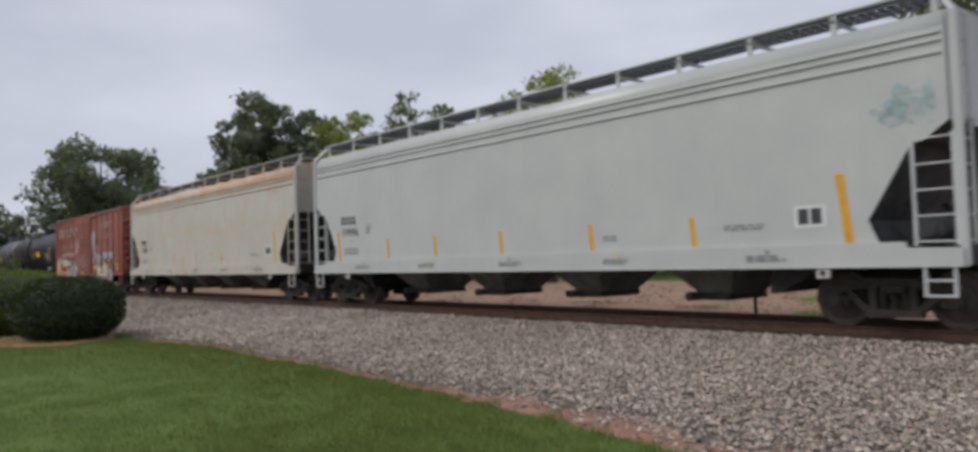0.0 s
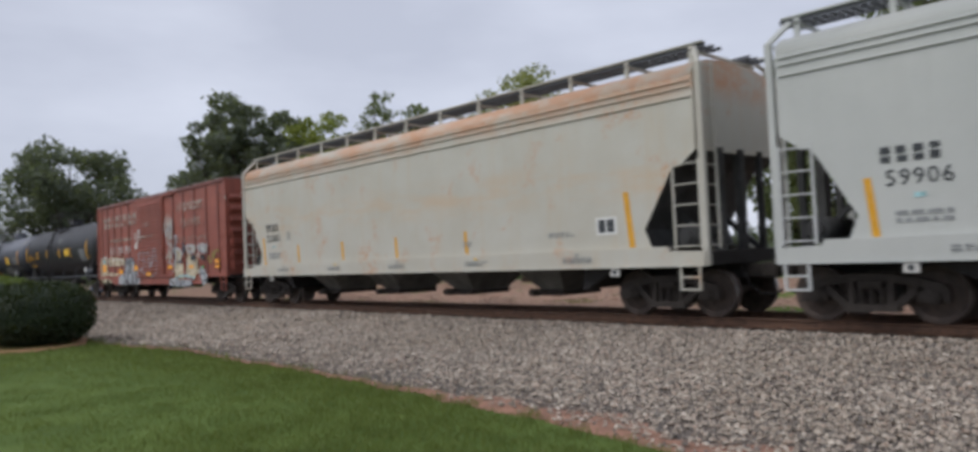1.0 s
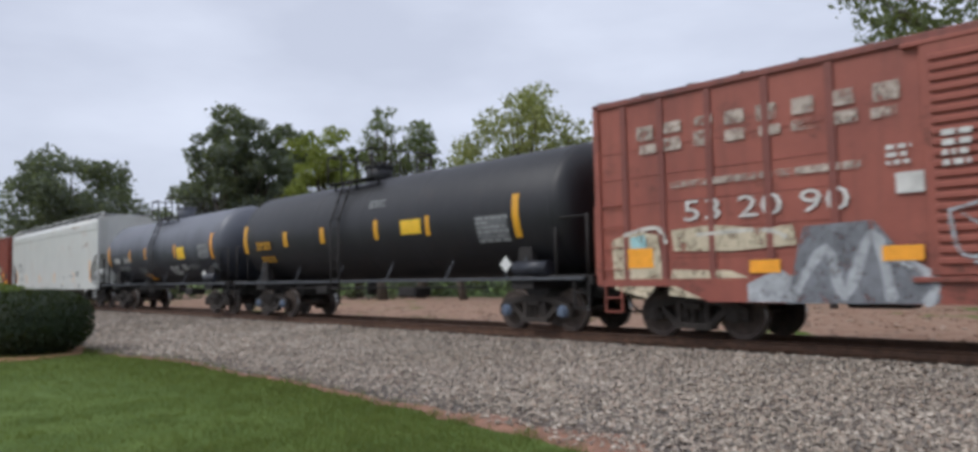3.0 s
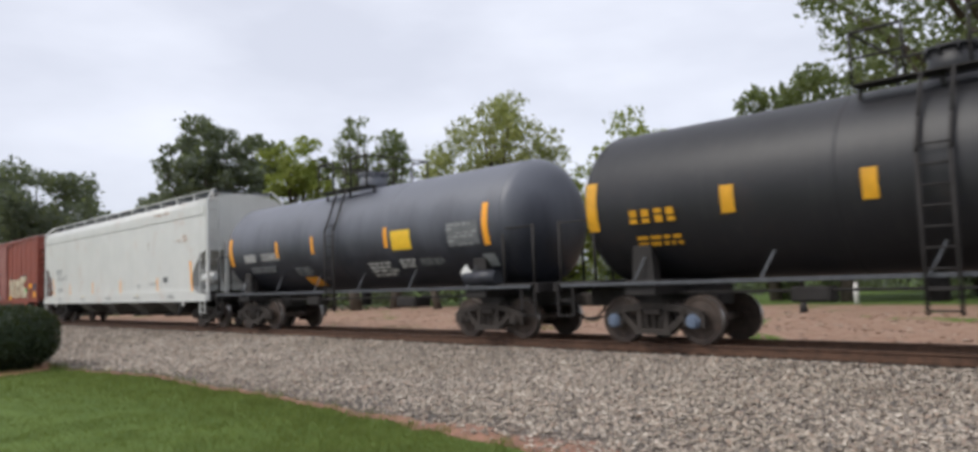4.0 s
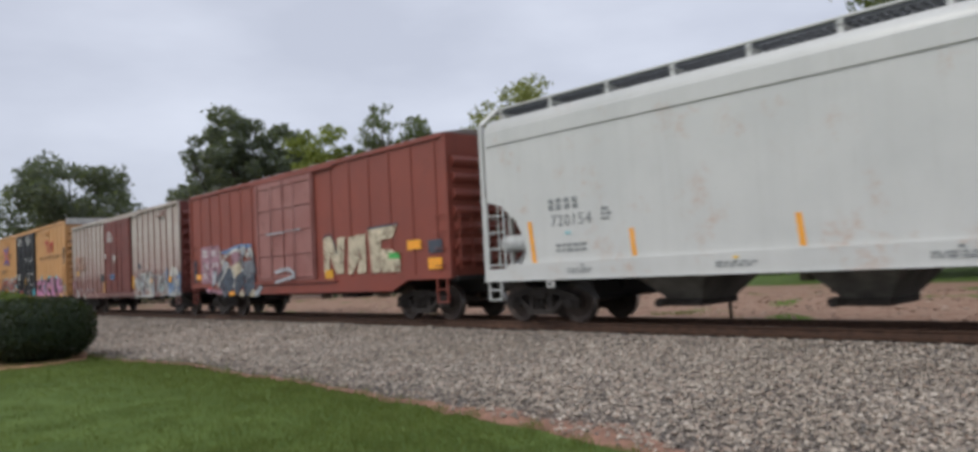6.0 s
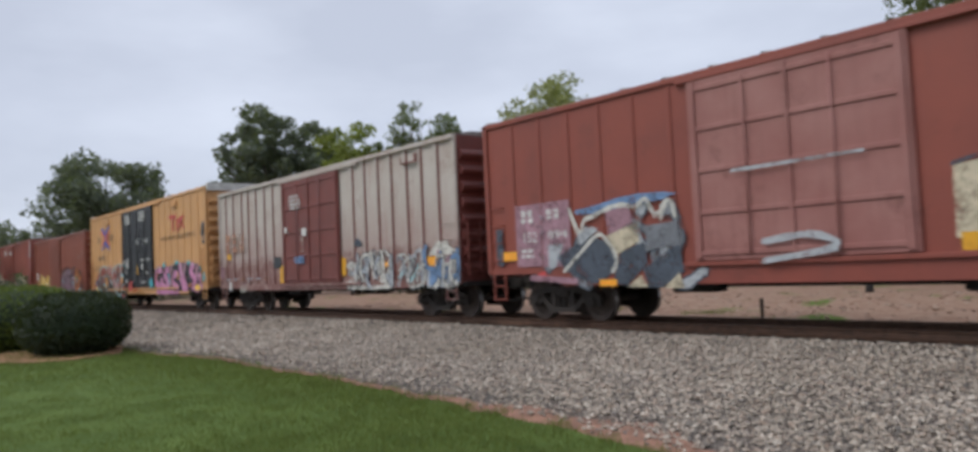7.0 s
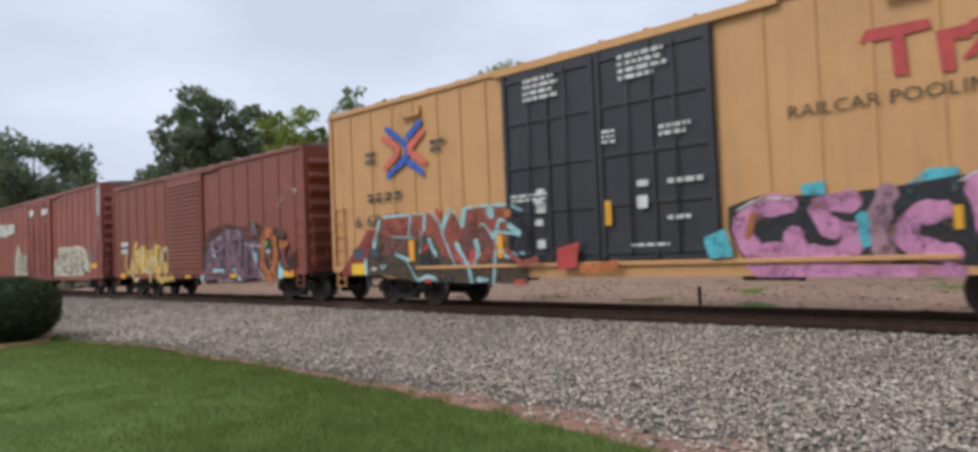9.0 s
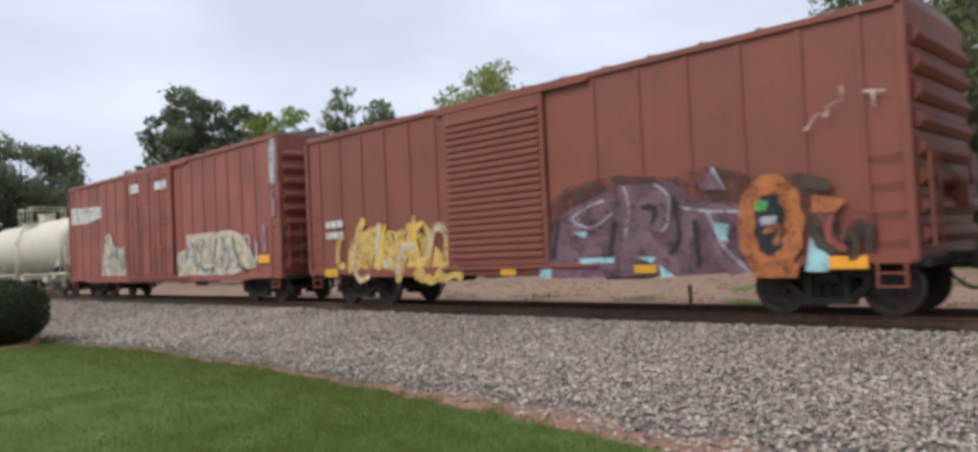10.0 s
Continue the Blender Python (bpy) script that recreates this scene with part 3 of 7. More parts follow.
# ---- plants ----
def leaf_cloud(rng, centres, per, size, flat=1.0, shell=0.55):
    """Leaf quads, slightly folded, scattered in ellipsoid clumps: arrays of corners and faces."""
    out = []
    for cx, cy, cz, rx, ry, rz in centres:
        n = max(8, int(per * rx * rz))
        d = rng.normal(size=(n, 3))
        d /= np.linalg.norm(d, axis=1)[:, None]
        rad = shell + (1 - shell) * rng.random(n) ** 0.6
        rad *= 1 + 0.22 * np.sin(d[:, 0] * 7 + cx) * np.cos(d[:, 2] * 6 + cz)
        p = d * rad[:, None] * np.array([rx, ry, rz]) + np.array([cx, cy, cz])
        a = rng.normal(size=(n, 3))
        a /= np.linalg.norm(a, axis=1)[:, None]
        b = np.cross(a, rng.normal(size=(n, 3)))
        b /= np.linalg.norm(b, axis=1)[:, None]
        s = size * rng.uniform(0.6, 1.4, n)[:, None]
        out.append(np.stack([p - a * s, p - b * s * 0.45, p + a * s, p + b * s * 0.45], 1))
    v = np.concatenate(out)
    k = np.arange(len(v))[:, None] * 4
    faces = np.concatenate([k + np.array([[0, 1, 2, 3]])])
    return v.reshape(-1, 3), faces


def tree(az, r, width, top, leaf, label, seed, clumps=40, leaves=7000, size=0.24, gaps=0.08, low=0.25, reach=0.17):
    """A tree with trunk, limbs and a broken crown; az in degrees left of +y as seen from the camera, top its height."""
    rng = np.random.default_rng(seed)
    x, y, z0 = -r * math.sin(radians(az)), r * math.cos(radians(az)), -0.3
    root = empty("tree", pose(x, y, z0))
    tagged(root, label, "tree")
    h = top - z0
    mid, tall = h * (1 + low) / 2, h * (1 - low) / 2
    base = 0.03 * h
    bm = bmesh.new()
    pts = [Vector((0, 0, -0.2))]
    for k in range(1, 6):
        pts.append(Vector((rng.normal(0, 0.15), rng.normal(0, 0.15), h * 0.16 * k)))
    for k in range(5):
        tube(bm, pts[k], pts[k + 1], base * (1 - 0.17 * k), 8, base * (1 - 0.17 * (k + 1)))
    centres = []
    for k in range(clumps):
        if rng.random() < gaps:
            continue
        up = 1 - 2 * (k + 0.5) / clumps
        a = k * 2.39996 + rng.normal(0, 0.3)
        flat = math.sqrt(1 - up * up)
        rad = rng.uniform(0.72, 0.95) if k % 4 else rng.uniform(0.15, 0.6)
        s = width * reach * rng.uniform(0.6, 1.25)
        centres.append((math.cos(a) * flat * rad * width / 2, math.sin(a) * flat * rad * width / 2, mid + up * rad * tall, s, s, s * rng.uniform(0.6, 0.9)))
    for cx, cy, cz, *_ in centres[::2]:
        start = pts[min(4, max(1, int(cz / h * 4)))]
        bend = (start + Vector((cx, cy, cz))) / 2 + Vector((0, 0, -0.04 * h))
        tube(bm, start, bend, base * 0.32, 6, base * 0.2)
        tube(bm, bend, (cx, cy, cz), base * 0.2, 6, base * 0.05)
    part("trunk", bm, M["bark"], root, "grey-brown trunk and limbs")
    area = sum(c[3] * c[5] for c in centres)
    v, f = leaf_cloud(rng, centres, leaves / area, size, shell=0.35)
    ob = from_arrays("crown", v.tolist(), f.tolist(), M[leaf])
    ob.parent = root
    return root


def build_plants():
    tree(75.9, 78, 12.2, 13.2, "leaf_dark", "broad dark green tree behind the railway line", 1, 90, 15000, 0.25, low=0.05, reach=0.12)
    tree(65.2, 62, 8.6, 14.7, "leaf_dark", "tall dense dark green oak tree", 2, 90, 19000, 0.21, low=0.12, reach=0.13)
    tree(62.2, 64, 5.2, 14.6, "leaf_dark", "dark green rounded tree beside an oak", 3, 56, 9500, 0.21, low=0.1, reach=0.15)
    tree(59.4, 56, 5.2, 12.5, "leaf_lime", "bright yellow-green tree among darker trees", 4, 56, 10000, 0.18, low=0.1, reach=0.17)
    tree(57.0, 58, 2.6, 12.6, "leaf_mid", "mid green tree between lighter ones", 24, 36, 3600, 0.18, low=0.1, reach=0.17)
    tree(55.2, 50, 2.7, 12.6, "leaf_mid", "sparse tall tree with open twiggy crown", 5, 80, 2600, 0.15, gaps=0.15, low=0.3, reach=0.2)
    tree(52.5, 52, 3.8, 12.4, "leaf_mid", "thin-crowned green tree beside a sparse tall one", 6, 90, 4800, 0.16, gaps=0.12, low=0.2, reach=0.16)
    tree(44.6, 45, 8.2, 12.3, "leaf_pale", "pale olive-green tree with a loose airy crown", 7, 110, 13000, 0.15, gaps=0.14, low=0.2, reach=0.115)
    tree(49.2, 47, 3.8, 8.9, "leaf_lime", "low yellow-green tree below a pale olive tree", 8, 36, 4000, 0.17, low=0.1, reach=0.15)
    tree(40.0, 50, 5.5, 9.0, "leaf_lime", "low yellow-green tree beside a pale olive tree", 25, 40, 4500, 0.18, low=0.05, reach=0.14)
    tree(34.0, 55, 9.8, 12.5, "leaf_lime", "rounded yellow-green tree far behind the field", 9, 70, 9000, 0.2, low=0.0, reach=0.12)
    tree(25.0, 43, 6.0, 11.8, "leaf_mid", "mid green tree behind the dirt field", 10, 60, 8500, 0.18, low=0.0, reach=0.13)
    tree(20.6, 40, 8.6, 11.6, "leaf_mid", "full green tree behind the dirt field", 11, 70, 10500, 0.19, low=0.0, reach=0.13)
    tree(7.9, 33, 17.6, 20.0, "leaf_mid", "large spreading green tree with long bare limbs", 12, 150, 26000, 0.17, gaps=0.12, low=0.26, reach=0.085)
    tree(13.0, 46, 13.0, 11.8, "leaf_dark", "dark green tree in the shade of a larger one", 13, 60, 9000, 0.23, low=0.0, reach=0.14)
    tree(5.0, 44, 13.0, 11.8, "leaf_dark", "dark green tree in the shade of a larger one", 18, 60, 9000, 0.23, low=0.0, reach=0.14)
    tree(71.0, 96, 11.0, 9.6, "leaf_dark", "low dark tree on the far treeline", 14, 40, 5000, 0.32, low=0.0, reach=0.14)
    tree(82.3, 92, 11.0, 7.8, "leaf_dark", "low dark tree on the far treeline", 15, 40, 5000, 0.32, low=0.0, reach=0.14)
    tree(87.5, 80, 13.0, 8.2, "leaf_dark", "low dark tree on the far treeline", 16, 40, 5000, 0.32, low=0.0, reach=0.14)
    # a band of scrub that closes the far side of the field
    rng = np.random.default_rng(21)
    centres = []
    for az in np.arange(4, 86, 1.1):
        r = 62 + 8 * math.sin(az * 1.7) + (18 if az > 58 else 0)
        s = rng.uniform(1.3, 2.6)
        centres.append((-r * math.sin(radians(az)), r * math.cos(radians(az)), -0.2 + s * 0.6, s, s, s))
    v, f = leaf_cloud(rng, centres, 90, 0.24)
    tagged(from_arrays("far_scrub", v.tolist(), f.tolist(), M["leaf_dark"]), "dark green scrub along the far side of the field", "scrub", kind="stuff")
    # two clipped bushes at the lawn's end
    for (x, y, rx, ry, h, leaf, label, seed) in ((-21.5, 4.61, 1.40, 1.26, 1.52, "leaf_bush", "dark green clipped round bush on the lawn", 31), (-24.9, 3.85, 1.6, 1.75, 1.72, "leaf_hedge", "lighter green clipped bush behind a darker one", 32)):
        rng = np.random.default_rng(seed)
        root = empty("bush", pose(x, y, LAWN_Z))
        tagged(root, label, "bush")
        # dark body behind the leaves, coloured for the shade inside the bush
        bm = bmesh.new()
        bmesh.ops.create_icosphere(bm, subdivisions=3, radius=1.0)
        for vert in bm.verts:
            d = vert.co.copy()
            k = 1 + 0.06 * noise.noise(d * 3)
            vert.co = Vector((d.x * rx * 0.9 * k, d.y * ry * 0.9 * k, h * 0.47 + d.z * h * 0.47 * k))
        part("shaded_core", bm, M["leaf_bush"], root)
        d = rng.normal(size=(9000, 3))
        d /= np.linalg.norm(d, axis=1)[:, None]
        flat = np.sign(d) * np.abs(d) ** np.array([0.85, 0.85, 0.75])
        p = flat * np.array([rx, ry, h * 0.52]) * rng.uniform(0.88, 1.03, (9000, 1)) + np.array([0, 0, h * 0.5])
        p = p[p[:, 2] > 0.03]
        a = rng.normal(size=p.shape)
        a /= np.linalg.norm(a, axis=1)[:, None]
        b = np.cross(a, rng.normal(size=p.shape))
        b /= np.linalg.norm(b, axis=1)[:, None]
        s = 0.045 * rng.uniform(0.6, 1.5, (len(p), 1))
        v = np.stack([p - a * s, p - b * s * 0.5, p + a * s, p + b * s * 0.5], 1).reshape(-1, 3)
        f = (np.arange(len(p))[:, None] * 4 + np.arange(4)[None]).tolist()
        ob = from_arrays("leaves", v.tolist(), f, M[leaf])
        ob.parent = root
    bm = bmesh.new()
    bmesh.ops.create_circle(bm, cap_ends=True, radius=1.0, segments=28)
    for vert in bm.verts:
        k = 1 + 0.1 * noise.noise(vert.co * 4)
        vert.co = Vector((-22.6 + vert.co.x * 3.2 * k, 4.15 + vert.co.y * 1.75 * k, LAWN_Z + 0.025))
    tagged(mesh_object("mulch_bed", bm, M["mulch"]), "red-brown mulch under the clipped bushes", "mulch", kind="structure")


def build_field_posts():
    """Short white posts at the far edge of the dirt field."""
    bm = tube(bmesh.new(), (0, 0, -0.2), (0, 0, 0.95), 0.11, 12)
    tube(bm, (0, 0, 0.95), (0, 0, 1.02), 0.13, 12, 0.05)
    tube(bm, (0, 0, 0.62), (0, 0, 0.70), 0.118, 12)
    first = mesh_object("bollard", bm, M["white"])
    first.matrix_basis = pose(-29.9, 32.0, -0.3)
    tagged(first, "short white-painted post at the edge of the field", "post", "posts beyond the field")
    for x, y in ((-12.9, 35.4), (-31.4, 32.6)):
        copy_thing(first, pose(x, y, -0.3))


def build_lamp_post():
    az, r = 23.35, 30.0
    post = empty("street_lamp", pose(-r * math.sin(radians(az)), r * math.cos(radians(az)), -0.3))
    tagged(post, "dark post lamp with a white acorn globe", "street lamp")
    bm = bmesh.new()
    tube(bm, (0, 0, 0), (0, 0, 0.5), 0.16, 12, 0.10)
    tube(bm, (0, 0, 0.5), (0, 0, 6.35), 0.065, 10, 0.05)
    part("pole", bm, M["under"], post)
    bm = bmesh.new()
    prof = [(0.0, 0.10), (0.08, 0.20), (0.25, 0.25), (0.42, 0.2), (0.55, 0.1), (0.6, 0.0)]
    n = 16
    rings = [[bm.verts.new((q * math.cos(k * math.tau / n), q * math.sin(k * math.tau / n), 6.4 + z)) for k in range(n)] for z, q in prof[:-1]]
    for a, b in zip(rings, rings[1:]):
        for k in range(n):
            bm.faces.new((a[k], a[(k + 1) % n], b[(k + 1) % n], b[k])).smooth = True
    bm.faces.new(rings[-1])
    part("globe", bm, M["white"], post, "white acorn-shaped globe")
    bm = tube(bmesh.new(), (0, 0, 6.3), (0, 0, 6.42), 0.11, 12, 0.13)
    part("collar", bm, M["under"], post)


build_ground()
build_stones()
build_grass()
build_track()
build_plants()
build_field_posts()
build_lamp_post()


# ---- rolling stock: x runs along the car, the near side is -y, z = 0 is the rail top ----
KIT = {}


def kit_mesh(name, bm, *materials):
    me = bpy.data.meshes.new(name)
    bm.to_mesh(me)
    bm.free()
    for m in materials:
        me.materials.append(m)
    KIT[name] = me


def build_kit():
    bm = bmesh.new()
    prof = [(-0.065, 0.0), (-0.065, 0.20), (-0.045, 0.36), (-0.055, 0.40), (-0.055, 0.457), (0.05, 0.452), (0.085, 0.485), (0.085, 0.30), (0.06, 0.20), (0.07, 0.0)]
    n = 32
    for side in (-1, 1):
        rings = []
        for y, r in prof:
            yy = side * (GAUGE / 2 + 0.045 - y)
            rings.append([bm.verts.new((max(r, 0.002) * math.cos(k * math.tau / n), yy, max(r, 0.002) * math.sin(k * math.tau / n))) for k in range(n)])
        for i, (a, b) in enumerate(zip(rings, rings[1:])):
            for k in range(n):
                f = bm.faces.new((a[k], a[(k + 1) % n], b[(k + 1) % n], b[k]))
                f.material_index = 1 if i in (4,) else 0
        # cast holes near the hub show that it turns
        for k in range(3):
            a = k * math.tau / 3
            tube(bm, (0.25 * math.cos(a), side * (GAUGE / 2 + 0.09), 0.25 * math.sin(a)), (0.25 * math.cos(a), side * (GAUGE / 2 + 0.108), 0.25 * math.sin(a)), 0.022, 8)
    tube(bm, (0, -1.05, 0), (0, 1.05, 0), 0.085, 14)
    bmesh.ops.recalc_face_normals(bm, faces=bm.faces[:])
    kit_mesh("wheelset", bm, M["wheel"], M["bright"])
    # cast side frame: arched top chord, sloping tension arms, spring seat
    bm = bmesh.new()
    for s in (-1, 1):
        beam(bm, (s * 1.06, 0, 0.56), (s * 0.72, 0, 0.66), 0.13, 0.16)
        beam(bm, (s * 0.74, 0, 0.66), (s * 0.30, 0, 0.73), 0.13, 0.16)
        beam(bm, (s * 0.76, 0, 0.62), (s * 0.36, 0, 0.27), 0.12, 0.15)
        beam(bm, (s * 0.30, 0, 0.25), (s * 0.30, 0, 0.72), 0.10, 0.15)
        beam(bm, (s * 1.08, 0, 0.34), (s * 1.08, 0, 0.58), 0.08, 0.15)
        beam(bm, (s * 0.72, 0, 0.36), (s * 0.74, 0, 0.60), 0.07, 0.15)
    beam(bm, (-0.40, 0, 0.74), (0.40, 0, 0.74), 0.12, 0.18)
    beam(bm, (-0.42, 0, 0.25), (0.42, 0, 0.25), 0.12, 0.22)
    bmesh.ops.recalc_face_normals(bm, faces=bm.faces[:])
    kit_mesh("side_frame", bm, M["truck"])
    bm = bmesh.new()
    for dx in (-0.17, 0.0, 0.17):
        for k in range(7):
            z = 0.32 + 0.038 * k
            tube(bm, (dx, 0, z), (dx, 0, z + 0.022), 0.072, 12)
        tube(bm, (dx, 0, 0.31), (dx, 0, 0.58), 0.045, 10)
    kit_mesh("spring_nest", bm, M["truck"])
    for name, mat in (("bearing_cap", "truck"), ("bearing_cap_blue", "bearing")):
        bm = tube(bmesh.new(), (0, -0.11, 0.457), (0, 0.1, 0.457), 0.135, 18)
        tube(bm, (0, -0.15, 0.457), (0, -0.11, 0.457), 0.095, 18)
        for k in range(3):
            a = k * math.tau / 3 + 0.5
            tube(bm, (0.055 * math.cos(a), -0.16, 0.457 + 0.055 * math.sin(a)), (0.055 * math.cos(a), -0.145, 0.457 + 0.055 * math.sin(a)), 0.018, 6)
        kit_mesh(name, bm, M[mat])
    bm = box(bmesh.new(), -0.19, 0.19, -1.12, 1.12, 0.56, 0.70, 0.03)
    box(bm, -0.3, 0.3, -0.35, 0.35, 0.66, 0.86, 0.02)
    kit_mesh("bolster", bm, M["truck"])
    bm = bmesh.new()
    for s in (-1, 1):
        for e in (-1, 1):
            box(bm, s * 0.36 - 0.05, s * 0.36 + 0.05, e * 0.75 - 0.08, e * 0.75 + 0.08, 0.30, 0.60, 0.01)
        tube(bm, (s * 0.33, -0.75, 0.40), (s * 0.33, 0.75, 0.40), 0.05, 8)
    kit_mesh("brake_beam", bm, M["under"])
    # coupler with knuckle, pointing +x from the striker
    bm = box(bmesh.new(), -0.4, 0.35, -0.10, 0.10, 0.72, 0.98, 0.02)
    box(bm, 0.30, 0.62, -0.20, 0.02, 0.70, 1.0, 0.05)
    box(bm, 0.42, 0.60, 0.04, 0.18, 0.72, 0.98, 0.05)
    kit_mesh("coupler", bm, M["truck"])
    bm = bmesh.new()
    pts = [(0, -0.28, 0.82), (0.12, -0.30, 0.58), (0.32, -0.27, 0.42), (0.52, -0.20, 0.40), (0.68, -0.12, 0.48)]
    for a, b in zip(pts, pts[1:]):
        tube(bm, a, b, 0.025, 8)
    kit_mesh("brake_hose", bm, M["under"])


build_kit()
WHEELSETS = []
CARS = []


def truck(car, x, blue=False):
    t = shared("truck", KIT["bolster"], car, pose(x, 0, 0), "rusty cast steel two-axle truck")
    for side in (-1, 1):
        turn = pose(0, side * 1.0, 0, 0, 0, 0 if side < 0 else 180)
        shared("side_frame", KIT["side_frame"], t, turn)
        tagged(shared("spring_nest", KIT["spring_nest"], t, turn), kind="stuff")
        for s in (-1, 1):
            shared("bearing_cap", KIT["bearing_cap_blue" if blue else "bearing_cap"], t, turn @ pose(s * 0.89, 0, 0))
    shared("brake_beam", KIT["brake_beam"], t)
    for s in (-1, 1):
        WHEELSETS.append((shared("wheelset", KIT["wheelset"], t, pose(s * 0.89, 0, 0.457)), s * 0.89))


def running_gear(car, half, inset_front, inset_rear, blue=False):
    truck(car, half - inset_front, blue)
    truck(car, -half + inset_rear, blue)
    for s in (1, -1):
        turn = pose(s * (half + 0.02), 0, 0, 0, 0, 0 if s > 0 else 180)
        shared("coupler", KIT["coupler"], car, turn)
        shared("brake_hose", KIT["brake_hose"], car, turn)


def ladder(car, x, y, z0, z1, width, material, rungs, along="x", name="ladder"):
    """Two stiles and round rungs, on the side (along x) or on the end (along y)."""
    bm = bmesh.new()
    ax = Vector((1, 0, 0)) if along == "x" else Vector((0, 1, 0))
    c = Vector((x, y, 0))
    for s in (-1, 1):
        p = c + ax * s * width / 2
        box(bm, p.x - 0.021, p.x + 0.021, p.y - 0.021, p.y + 0.021, z0, z1, 0.005)
    ob = part(name, bm, material, car)
    bm = tube(bmesh.new(), -ax * width / 2, ax * width / 2, 0.015, 6)
    me = bpy.data.meshes.new("rung")
    bm.to_mesh(me), bm.free()
    me.materials.append(material)
    for k in range(rungs):
        z = z0 + 0.06 + (z1 - z0 - 0.12) * k / max(1, rungs - 1)
        shared("rung", me, ob, pose(c.x, c.y, z))
    return ob


def stirrup(car, x, y, z0, z1, material):
    bm = bmesh.new()
    for s in (-0.2, 0.2):
        box(bm, x + s - 0.02, x + s + 0.02, y - 0.02, y + 0.02, z0, z1)
    for z in (z0, (z0 + z1) / 2):
        box(bm, x - 0.2, x + 0.2, y - 0.025, y + 0.025, z, z + 0.03)
    return part("step", bm, material, car)


# ---- paint on the sides ----
LAYER = {}


def proud(car, y):
    """Each mark lies a little in front of the last one."""
    LAYER[car.name] = LAYER.get(car.name, 0) + 1
    return y - 0.0035 - 0.0007 * LAYER[car.name]


def patch(car, name, x, z, w, h, material, y, slant=0.0, parent=None):
    """A rectangle of paint or tape centred at x, z."""
    yy = proud(car, y)
    bm = bmesh.new()
    q = [(x - w / 2, z - h / 2), (x + w / 2, z - h / 2), (x + w / 2 + slant, z + h / 2), (x - w / 2 + slant, z + h / 2)]
    prism(bm, q, yy, yy + 0.002)
    return part(name, bm, M[material], car)


def bars(car, x, z, w, h, rows, material, y, seed=0, name="stencil"):
    """Small print that cannot be read: rows of short bars."""
    rng = random.Random(seed)
    bm = bmesh.new()
    yy = proud(car, y)
    for k in range(rows):
        zz = z + h / 2 - (k + 0.5) * h / rows
        xx = x - w / 2
        end = x + w / 2 - (rng.random() * 0.3 * w if rows > 1 else 0)
        while xx < end - 0.02:
            step = min(end - xx, rng.uniform(0.12, 0.5) * max(0.4, w * 0.5))
            prism(bm, [(xx, zz - h / rows * 0.3), (xx + step, zz - h / rows * 0.3), (xx + step, zz + h / rows * 0.3), (xx, zz + h / rows * 0.3)], yy, yy + 0.002)
            xx += step + 0.05
    return tagged(part(name, bm, M[material], car), kind="stuff")


def blocks(car, x, z, w, h, count, material, y, name="emblem", seed=0):
    """A company word as plain letter-sized shapes."""
    yy = proud(car, y)
    rng = random.Random(seed * 7 + count)
    bm = bmesh.new()
    pitch = w / count
    for k in range(count):
        a = x - w / 2 + pitch * k + pitch * 0.1
        b = a + pitch * 0.72
        t = pitch * 0.24
        lo, hi = z - h / 2, z + h / 2
        slit = lo + (hi - lo) * rng.uniform(0.35, 0.6)
        for z0, z1, cut in ((lo, slit - t * 0.3, rng.uniform(0, 0.25)), (slit + t * 0.3, hi, rng.uniform(0, 0.25))):
            x0, x1 = a + cut * pitch * 0.4, b - (0.25 - cut) * pitch * 0.5
            prism(bm, [(x0, z0), (x1, z0), (x1, z1), (x0, z1)], yy, yy + 0.002)
    return tagged(part(name, bm, M[material], car), kind="stuff")


def words(car, text, x, z, height, material, y, name="lettering", spread=1.0, width=0.0):
    """Readable writing in the built-in font, on the near side, starting at x."""
    cu = bpy.data.curves.new(name, "FONT")
    cu.body = text
    cu.size = height * 1.39
    cu.space_character = spread
    cu.extrude = 0.001
    cu.resolution_u = 2
    tmp = bpy.data.objects.new(name, cu)
    me = bpy.data.meshes.new_from_object(tmp)
    bpy.data.objects.remove(tmp)
    bpy.data.curves.remove(cu)
    me.materials.append(M[material])
    if width:
        span = max(v.co.x for v in me.vertices)
        for v in me.vertices:
            v.co.x *= width / span
    return tagged(shared(name, me, car, pose(x, proud(car, y), z, 90, 0, 0)), kind="stuff")


def smooth_line(pts, steps=4):
    """The points of a soft curve through the given ones."""
    if len(pts) < 3:
        return [Vector(p) for p in pts]
    v = [Vector(p) for p in pts]
    out = []
    for i in range(len(v) - 1):
        p0, p1, p2, p3 = v[max(0, i - 1)], v[i], v[i + 1], v[min(len(v) - 1, i + 2)]
        for k in range(steps):
            t = k / steps
            out.append(0.5 * ((2 * p1) + (p2 - p0) * t + (2 * p0 - 5 * p1 + 4 * p2 - p3) * t * t + (3 * p1 - p0 - 3 * p2 + p3) * t ** 3))
    return out + [v[-1]]


